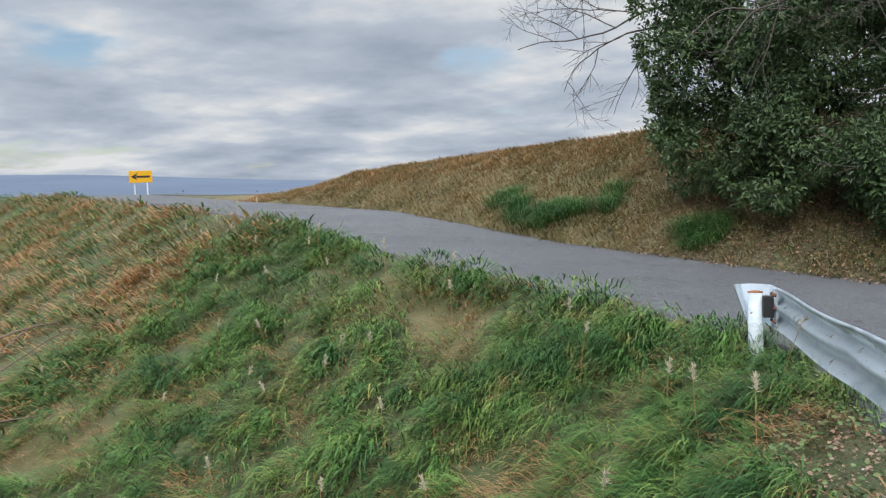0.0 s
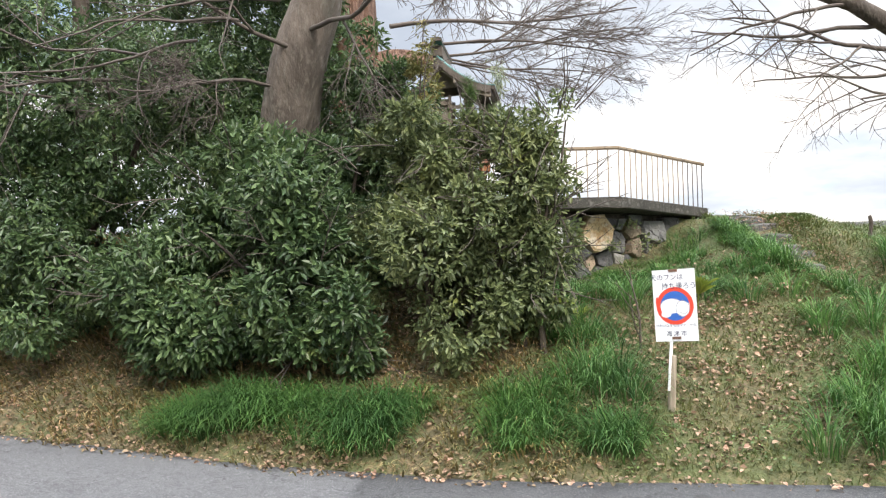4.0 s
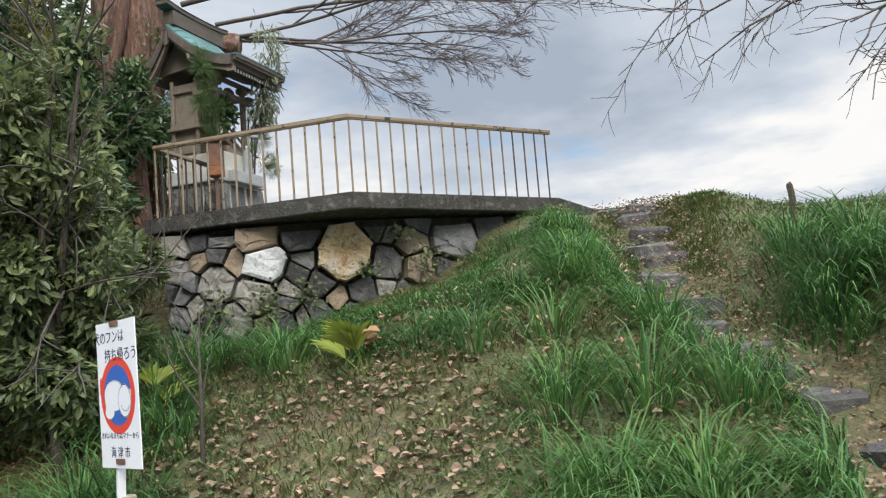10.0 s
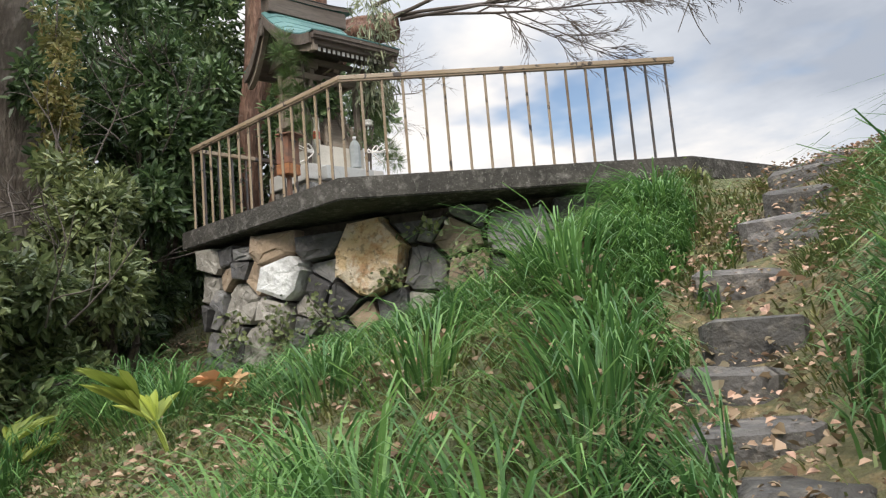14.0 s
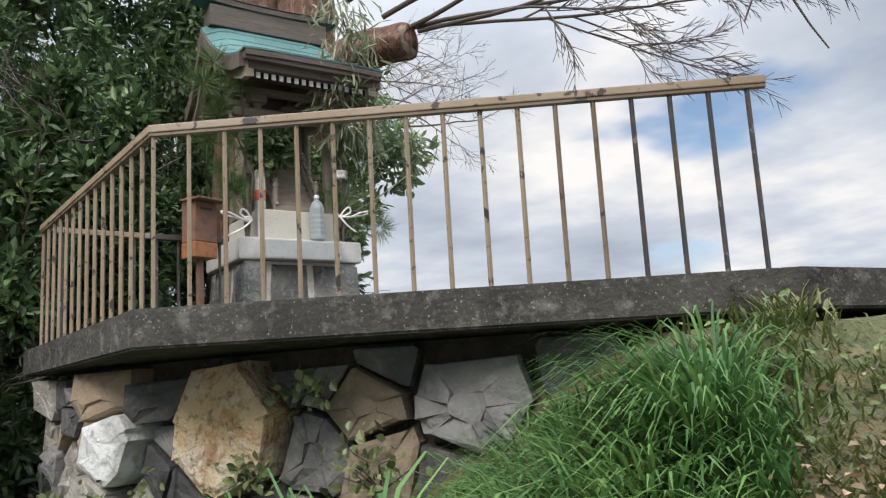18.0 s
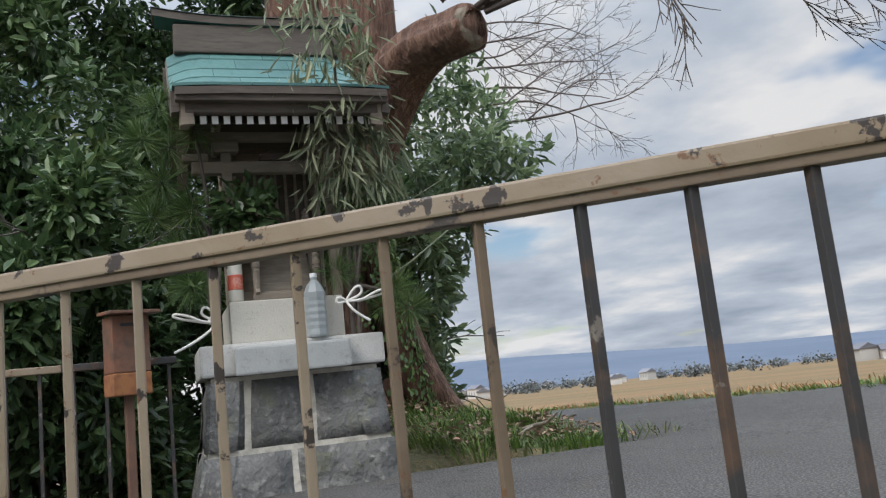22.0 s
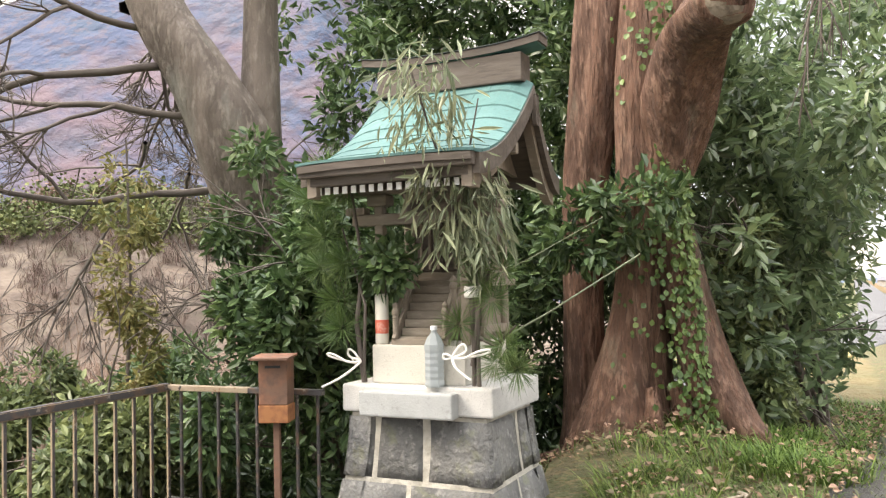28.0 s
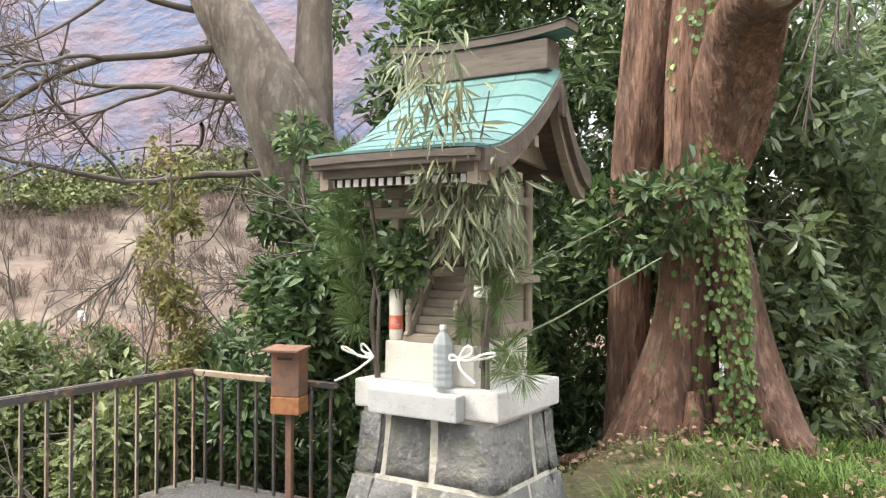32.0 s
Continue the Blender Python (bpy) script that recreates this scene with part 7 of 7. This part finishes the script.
g = np.random.default_rng(50)
p = points(40000, -4, 9, 10.6, 17.5, 51, ground_cover)
m = len(p)
P = np.stack([p[:, 0], p[:, 1], land(p[:, 0], p[:, 1]) + g.uniform(0.0, 0.06, m)], -1)
a = g.uniform(0, 2 * np.pi, m)
V, F = scatter(LEAF_V * np.array([1.7, 1, 1]), LEAF_F, P, frames(np.stack([np.cos(a), np.sin(a), g.normal(0, 0.3, m)], -1), unit(np.array([0, -0.3, 1.0]) + g.normal(size=(m, 3)) * 0.4)), g.uniform(0.013, 0.034, m))
tagged(new("ground_cover", mesh_of("ground_cover", V, F, IVY)), "small green weeds creeping over the bank", "weeds", kind="stuff")
p = points(7000, -2.6, -0.3, 2.6, 6.7, 52, lambda x, y: (outside(x, y) > 0.03) * (outside(x, y) < 0.8) * (0.25 + 0.75 * (rough(x, y, 2.3, 1.0) > 0.0)))
m = len(p)
P = np.stack([p[:, 0], p[:, 1], land(p[:, 0], p[:, 1]) + g.uniform(0.02, 0.1, m)], -1)
a = g.uniform(0, 2 * np.pi, m)
V, F = scatter(LEAF_V * np.array([2.0, 1, 1]), LEAF_F, P, frames(np.stack([np.cos(a), np.sin(a), g.normal(0, 0.3, m)], -1), unit(np.array([0, 0, 1.0]) + g.normal(size=(m, 3)) * 0.4)), g.uniform(0.02, 0.045, m))
tagged(new("verge_weeds", mesh_of("verge_weeds", V, F, IVY)), "low green weeds along the road's edge", "weeds", kind="stuff")
litter(15000, 3.4, 6.6, 10.8, 17.2, 32, lambda x, y: (off_path(x, y) < 0.45) * np.where(x > 3.7, 0.9, 0.25), 0.026, "path_litter", "fallen leaves on the stone steps")
litter(3500, -8.5, -0.5, 10.9, 13.2, 35, lambda x, y: (y > foot_y(x) + 0.05) * 0.7, 0.04, "bank_litter", "fallen leaves under the overhanging bushes")
litter(9000, -14, 7.5, 9.5, 14.2, 36, lambda x, y: (np.abs(y - foot_y(x) + 0.02) < 0.09) * 0.9, 0.03, "gutter_litter", "dry leaves gathered along the road's edge")
litter(9000, -2.9, -0.4, 2.6, 6.7, 33, lambda x, y: (outside(x, y) < 1.0) * (outside(x, y) > 0.05), 0.028, "verge_litter", "dead leaves beside the guard rail")
litter(8000, -5, 0.3, 15.6, 18.3, 34, lambda x, y: wall_clear(x, y) * (y < verge_y(x) + 0.12) * np.where((y > verge_y(x) - 0.2) | (x < -2.9) | (np.hypot(x + 2, y - 16.4) < 0.75) | (x > -0.9), 0.6, 0.22), 0.038, "shrine_litter", "dead leaves round the tree's foot")


# ---- distance ----
def ridge_line(name, centre, a0, a1, dist, height, seed, mat, label, lift=0.0):
    """A range of hills: a band of slopes with spurs, round the place."""
    g = np.random.default_rng(seed)
    n, rows = 180, 16
    a = np.radians(np.linspace(a0, a1, n))
    prof = np.zeros(n)
    for k in range(1, 9):
        prof += np.sin(np.linspace(0, 1, n) * k * 5.1 + g.uniform(0, 6)) / k ** 1.1
    prof = (prof - prof.min()) / (prof.max() - prof.min())
    t = np.linspace(0, 1, rows)
    spur = np.zeros((rows, n))
    for k in range(3, 26, 3):
        spur += np.sin(np.linspace(0, 1, n)[None] * k * 9 + t[:, None] * 3 + g.uniform(0, 6)) / k ** 0.8
    Z = height * (0.45 + 0.55 * prof)[None] * np.minimum(1, 6 * np.minimum(np.linspace(0, 1, n), np.linspace(1, 0, n)))[None] * (t[:, None] ** 0.85) + height * 0.05 * spur * np.sin(np.pi * t)[:, None] - 4 + lift
    D = dist * (1 + 0.55 * t)[:, None] + dist * 0.03 * spur
    X, Y = centre[0] + D * np.cos(a)[None], centre[1] + D * np.sin(a)[None]
    i = (np.arange(rows - 1)[:, None] * n + np.arange(n - 1)[None]).ravel()
    me = mesh_of(name, np.stack([X, Y, Z], -1).reshape(-1, 3), np.stack([i, i + 1, i + n + 1, i + n], -1), mat, True)
    tagged(new(name, me), label, "hills", kind="structure")
    return np.stack([X, Y, Z], -1)


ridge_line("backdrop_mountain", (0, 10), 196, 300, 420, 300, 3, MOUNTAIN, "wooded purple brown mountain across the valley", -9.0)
TERRACE = ridge_line("backdrop_foothill", (0, 10), 188, 304, 100, 26, 5, FOOTHILL, "tan terraced winter slope below the mountain", -1.0)
ridge_line("backdrop_hills", (0, 10), 50, 186, 2300, 128, 8, FAR_HILL, "low far hills, haze blue in the colour", -50.0)


def house(at, w, d, h, rz, seed):
    r = random.Random(seed)
    z = float(land(at[0], at[1]))
    ob = thing("house", (at[0], at[1], z), "small far house with a dark pitched roof", "house", "far village", rz=rz)
    part("wall", box((-w / 2, -d / 2, -0.5), (w / 2, d / 2, h)), HOUSE_WALL, ob)
    bm = bmesh.new()
    vs = [bm.verts.new(v) for v in ((-w * .55, -d * .6, h), (w * .55, -d * .6, h), (w * .55, d * .6, h), (-w * .55, d * .6, h), (-w * .55, 0, h + d * .3), (w * .55, 0, h + d * .3))]
    for f in ((0, 1, 5, 4), (2, 3, 4, 5), (0, 4, 3), (1, 2, 5), (3, 2, 1, 0)):
        bm.faces.new([vs[k] for k in f])
    part("roof", bm, HOUSE_ROOF, ob)
    for k in range(3):
        part("window", box((-w * .35 + k * w * .3, -d / 2 - 0.05, h * .35), (-w * .35 + k * w * .3 + w * .14, -d / 2 - 0.01, h * .7)), STEEL_GREY, ob)


rv = random.Random(4)
for k in range(46):
    a = radians(rv.uniform(92, 176))
    dd = rv.uniform(480, 900)
    house((dd * math.cos(a), dd * math.sin(a)), rv.uniform(8, 16), rv.uniform(7, 11), rv.uniform(3, 7), rv.uniform(0, 180), k)


def far_wood(n, a0, a1, d0, d1, size, seed, mat, name, label, leaf=(0.06, 0.14), lift=0.0):
    """Far thickets: rough crowns of leaf clumps."""
    g = np.random.default_rng(seed)
    a, d = np.radians(g.uniform(a0, a1, n)), g.uniform(d0, d1, n)
    x, y = d * np.cos(a), 10 + d * np.sin(a)
    m = 150
    c = np.stack([x, y, land(x, y) + size * 0.55 + lift], -1)
    P = np.repeat(c, m, 0) + g.normal(size=(n * m, 3)) * np.array([size * .45, size * .45, size * .35])
    R = frames(unit(g.normal(size=(n * m, 3))), unit(g.normal(size=(n * m, 3)) + [0, 0, .6]))
    V, F = scatter(LEAF_V * np.array([2.0, 1, 1]), LEAF_F, P, R, size * g.uniform(*leaf, n * m))
    tagged(new(name, mesh_of(name, V, F, mat)), label, "woods", kind="stuff")


SCRUB = material("brown winter scrub", (0.16, 0.11, 0.08), 0.95, island=0.45)
BAMBOO = material("far bamboo grove", (0.11, 0.135, 0.05), 0.9, island=0.45)
# tree colour is lightened to grey to stand for haze
FARWOOD = material("far trees paled by painted haze", (0.15, 0.165, 0.165), 0.95, island=0.3)
notice = thing("notice_board", (-54.9, -69.5, float(land(-54.9, -69.5))), "small white notice board on a post in the valley", "sign", rz=-30)
part("post", bar((0, 0, -0.2), (0, 0, 1.6), 0.08), STEEL_GREY, notice)
part("panel", box((-0.45, -0.06, 0.6), (0.45, -0.045, 1.8), 0.01), SIGN_WHITE, notice)
c = points(5200, -70, 30, -60, 4, 41, lambda x, y: (outside(x, y) > 11) * (outside(x, y) < 70) * (0.35 + 0.65 * (rough(x, y, 0.12) > 0)))
c = np.concatenate([c, np.random.default_rng(3).uniform(0.4, 1.3, (len(c), 1))], 1)
blades(*tufts(c, 10, 0.5, 1.5, 0.04, 42), SCRUB, "winter_scrub", "brown bare scrub below the levee")


def on_terrace(n, r0, r1, c0, c1, seed):
    """Places on the foothill, between rows and columns of its grid."""
    g = np.random.default_rng(seed)
    r, c = g.uniform(r0, r1, n), g.uniform(c0, c1, n)
    i, j = r.astype(int), c.astype(int)
    fr, fc = (r - i)[:, None], (c - j)[:, None]
    return (TERRACE[i, j] * (1 - fr) + TERRACE[i + 1, j] * fr) * (1 - fc) + (TERRACE[i, j + 1] * (1 - fr) + TERRACE[i + 1, j + 1] * fr) * fc


def foothill_growth(n, rows, cols, seed, per, size, mat, name, label, upright):
    """Bare scrub or bamboo standing on the terraces."""
    g = np.random.default_rng(seed)
    c = np.repeat(on_terrace(n, *rows, *cols, seed), per, 0)
    k = np.repeat(g.uniform(0.6, 1.3, n), per)
    m = len(c)
    if upright:
        ln = size * k * g.uniform(0.6, 1.1, m)
        V, F = scatter(ARCH_V, ARCH_F, c + g.normal(size=(m, 3)) * [0.35, 0.35, 0], blade_turns(m, 0.1 + 0.55 * g.random(m), g.uniform(0, 6.28, m)), np.stack([ln * 0.4, 0.03 + 0.03 * g.random(m), ln], -1))
    else:
        P = c + g.normal(size=(m, 3)) * size * np.array([.45, .45, .3]) * k[:, None] + np.array([0, 0, size * 0.4])
        V, F = scatter(LEAF_V * np.array([1.6, 1, 1]), LEAF_F, P, frames(unit(g.normal(size=(m, 3))), unit(g.normal(size=(m, 3)) + [0, 0, .6])), size * g.uniform(0.1, 0.22, m))
    tagged(new(name, mesh_of(name, V, F, mat)), label, "woods", kind="stuff")


SCRUB_DARK = material("dark winter coppice", (0.125, 0.09, 0.072), 0.95, island=0.45)
foothill_growth(1100, (0.2, 12), (20, 120), 61, 26, 3.2, SCRUB_DARK, "winter_coppice", "brown leafless coppice on the terraces", True)
foothill_growth(620, (10, 14.5), (20, 120), 62, 60, 4.5, BAMBOO, "bamboo_grove", "pale green bamboo grove at the foot of the mountain", False)
foothill_growth(140, (13, 14.8), (20, 120), 63, 60, 4.5, SCRUB, "russet_wood", "russet winter wood above the bamboo", False)
far_wood(150, 95, 165, 520, 950, 6, 5, FARWOOD, "far_trees", "dark trees among far houses", (0.15, 0.32))


BROWN_TWIG = material("reddish brown winter twig", (0.16, 0.105, 0.075), 0.9, var=[(3, 0.45, 0.6, (0.20, 0.14, 0.11), 0.7)])
bare = thing("bare_shrub", (-12.0, -6.5, float(land(-12.0, -6.5))), "leafless reddish brown shrub below the levee", "shrub", "bare shrubs below the levee")
r4 = random.Random(31)
for nm, k0 in (("stem", 0), ("twig", 1)):
    ln = []
    for k in range(6):
        branching((0.2 * (k - 3), 0.15 * (k % 3), -0.1), (0.22 * (k - 2.5), 0.2 * ((k * 2) % 5 - 2), 1), 5.2 - 1.6 * k0, 0.05 + 0.02 * k0, 1 + 2 * k0, 0.55, 0.01, r4, ln, 4 - k0 // 2, 0.13)
    V, F = tubes(ln, 4)
    tagged(part(nm, mesh_of(nm, V, F, BROWN_TWIG), BROWN_TWIG, bare), "", kind="stuff")
for k, (x, y, q) in enumerate(((-8.0, -1.5, 1.15), (-10.2, -2.6, 1.2), (-6.3, -3.2, 1.1), (-12.5, -1.0, 1.1), (-8.5, -6.5, 1.25), (-14.5, -4.0, 1.2), (-5.5, -5.0, 0.95), (-16.5, -8.0, 1.3))):
    copy_thing(bare, Matrix.Translation((x, y, float(land(x, y)))) @ Matrix.Rotation(k * 1.3, 4, "Z") @ Matrix.Scale(q, 4))


# ---- small things on the bank ----
def stump(at, h, r0, label):
    z = float(land(*at))
    ob = thing("stump", (*at, z), label, "stump")
    V, F = gnarled([[(0, 0, -0.2, r0 * 1.5), (0, 0, 0.05, r0 * 1.1), (0.02, 0, h * 0.6, r0), (0.01, 0.01, h, r0 * 0.9), (0.01, 0.01, h + 0.004, 0.003)]], 16, 5, 0.08)
    part("trunk", mesh_of("trunk", V, F, BARK_GREY, True), BARK_GREY, ob)


stump((5.15, 15.35), 0.30, 0.026, "short dead grey stump on the bank")


def sapling(at, h, seed, label):
    z = float(land(*at))
    ob = thing("bare_sapling", (*at, z), label, "sapling")
    r = random.Random(seed)
    ln = branching((0, 0, -0.05), (0.05, 0.0, 1), h, 0.014, 1, 0.4, 0.0, r, [], 4, 0.14)
    V, F = tubes(ln, 6)
    part("stem", mesh_of("stem", V, F, BARK_GREY, True), BARK_GREY, ob)


sapling((1.95, 12.2), 0.9, 3, "thin crooked bare sapling beside the sign")
sapling((6.3, 15.2), 0.5, 6, "thin crooked bare sapling on the bank")


def fan_seedling(at, seed):
    """A young palm with pleated yellow-green fans."""
    g = np.random.default_rng(seed)
    z = float(land(*at))
    ob = thing("palm_seedling", (*at, z), "small yellow-green palm seedling on the bank", "plant")
    P, A, S = [], [], []
    for f in range(3):
        a0 = g.uniform(0, 6.28)
        tip = np.array([0.12 * math.cos(a0), 0.12 * math.sin(a0), 0.14 + 0.05 * f])
        for k in range(9):
            a = a0 + (k - 4) * 0.22
            P.append(tip)
            A.append((math.cos(a), math.sin(a), 0.75 - 0.05 * abs(k - 4)))
            S.append(g.uniform(0.2, 0.28))
    V, F = scatter(LEAF_V * np.array([0.3, 1, 1]), LEAF_F, np.array(P), frames(np.array(A), np.tile([0.1, -0.4, 1.0], (len(P), 1))), np.array(S))
    part("fan", mesh_of("fan", V, F, FAN), FAN, ob)
    V, F = tubes([[(0, 0, -0.03, .006), (p[0] * .5, p[1] * .5, p[2] * .6, .004), (p[0], p[1], p[2], .003)] for p in np.array(P)[::9]], 5)
    part("stalk", mesh_of("stalk", V, F, FAN), FAN, ob)


WITHERED = material("curled orange leaf", (0.46, 0.27, 0.13), 0.7, island=0.3, trans=0.15)
FAN = material("yellow-green palm fan", (0.27, 0.33, 0.06), 0.5, island=0.25, trans=0.25)
fan_seedling((2.6, 12.91), 1)
fan_seedling((1.35, 12.55), 2)
g = np.random.default_rng(8)
for at in ((2.38, 13.25),):
    ob = thing("withered_plant", (*at, float(land(*at))), "withered plant with curled orange brown leaves", "plant")
    m = 26
    a = g.uniform(0, 6.28, m)
    A = np.stack([np.cos(a), np.sin(a), g.uniform(-0.1, 0.9, m)], -1)
    V, F = scatter(LEAF_V * np.array([2.0, 1, 3]), LEAF_F, np.stack([0.05 * np.cos(a), 0.05 * np.sin(a), g.uniform(0.02, 0.16, m)], -1), frames(A, np.tile([0, -0.3, 1.0], (m, 1))), g.uniform(0.07, 0.13, m))
    part("leaf", mesh_of("leaf", V, F, WITHERED), WITHERED, ob)

# weeds hanging on the rubble wall
for at, sx, sz, n, seed in (((1.05, 14.36, 2.42), 0.16, 0.2, 150, 1), ((1.82, 14.74, 2.66), 0.1, 0.06, 60, 2), ((2.25, 14.98, 2.68), 0.13, 0.12, 90, 3), ((0.6, 14.24, 2.4), 0.14, 0.16, 110, 4), ((1.35, 14.5, 2.5), 0.14, 0.14, 90, 5), ((2.05, 14.86, 2.95), 0.12, 0.05, 50, 6)):
    g = np.random.default_rng(seed)
    ob = thing("wall_weed", at, "small yellow-green creeper rooted in the stone wall", "weeds", "weeds on the wall")
    P = g.normal(size=(n, 3)) * np.array([sx, 0.03, sz]) * 0.6
    P[:, 1] += P[:, 0] * 0.35 - 0.03
    V, F = scatter(LEAF_V * np.array([1.5, 1, 1]), LEAF_F, P, frames(unit(g.normal(size=(n, 3)) + [0, 0, -0.5]), unit(g.normal(size=(n, 3)) * 0.5 + [0.4, -1, 0.5])), g.uniform(0.02, 0.05, n))
    part("foliage", mesh_of("foliage", V, F, LEAF_LIGHT), LEAF_LIGHT, ob)
    ln = [[(0, 0.03, -sz * 0.7, .004), (q[0] * .5, q[1], q[2] * .4, .003), (q[0], q[1], q[2], .002)] for q in P[:6]]
    part("stem", mesh_of("stem", *tubes(ln, 5), TWIG), TWIG, ob)

# silvery plumes on the slope
g = np.random.default_rng(6)
c = points(260, -16, -1.5, 3, 10.2, 61, lambda x, y: (outside(x, y) > 0.2) * (outside(x, y) < 5) * 0.5)
c = c[:46]
for k, (x, y) in enumerate(c):
    z = float(land(x, y))
    if k == 0:
        plume = thing("grass_plume", (x, y, z), "dry grass stalk with a pale feathery seed head", "grass", "seed heads on the slope")
        V, F = tubes([[(0, 0, 0, .003), (0.02, 0, 0.3, .0025), (0.05, 0, 0.5, .002)]], 5)
        part("stalk", mesh_of("stalk", V, F, BLADE_DRY), BLADE_DRY, plume)
        m = 70
        t = g.random(m)
        V, F = scatter(LEAF_V * np.array([0.25, 1, 1]), LEAF_F, np.stack([0.05 + 0.02 * t, g.normal(0, 0.006, m), 0.48 + 0.1 * t], -1), frames(unit(g.normal(size=(m, 3)) * 0.5 + [0.2, 0, 1.0]), unit(g.normal(size=(m, 3)))), g.uniform(0.02, 0.05, m))
        part("seed_head", mesh_of("seed_head", V, F, PLUME), PLUME, plume)
    else:
        copy_thing(plume, pose(x, y, z, g.uniform(-12, 12), g.uniform(-12, 12), g.uniform(0, 360)))


def fallen_branch():
    ob = thing("fallen_branch", (-0.75, 17.2, float(land(-0.75, 17.2)) + 0.05), "pale dead branch lying on the grass", "branch")
    V, F = tubes([[(-0.16, -0.05, 0.0, .012), (0.0, 0.0, 0.03, .014), (0.14, 0.02, 0.05, .01), (0.22, 0.05, 0.1, .006)], [(0.0, 0.0, 0.03, .01), (0.06, -0.08, 0.02, .008), (0.1, -0.14, 0.0, .005)]], 7)
    part("wood", mesh_of("wood", V, F, POST_WOOD, True), POST_WOOD, ob)


fallen_branch()


def field_pavilion():
    at = (-134.6, 60.2)
    ob = thing("pavilion", (*at, float(land(*at)) - 0.2), "old wooden shelter with a flat roof in the far field", "shelter", rz=25)
    part("roof", box((-4.2, -1.8, 2.5), (4.2, 1.8, 2.75), 0.05), POST_WOOD, ob)
    for x in (-2.6, 2.4):
        for y in (-1.2, 1.2):
            part("post", box((x - 0.12, y - 0.12, 0), (x + 0.12, y + 0.12, 2.5)), WOOD_DARK, ob)
        part("brace", bar((x, -1.2, 1.6), (x - 1.3, -1.2, 2.5), 0.14), WOOD_DARK, ob)
    part("bench", box((-1.5, -0.5, 0.1), (1.5, 0.5, 0.8)), WOOD_DARK, ob)


field_pavilion()
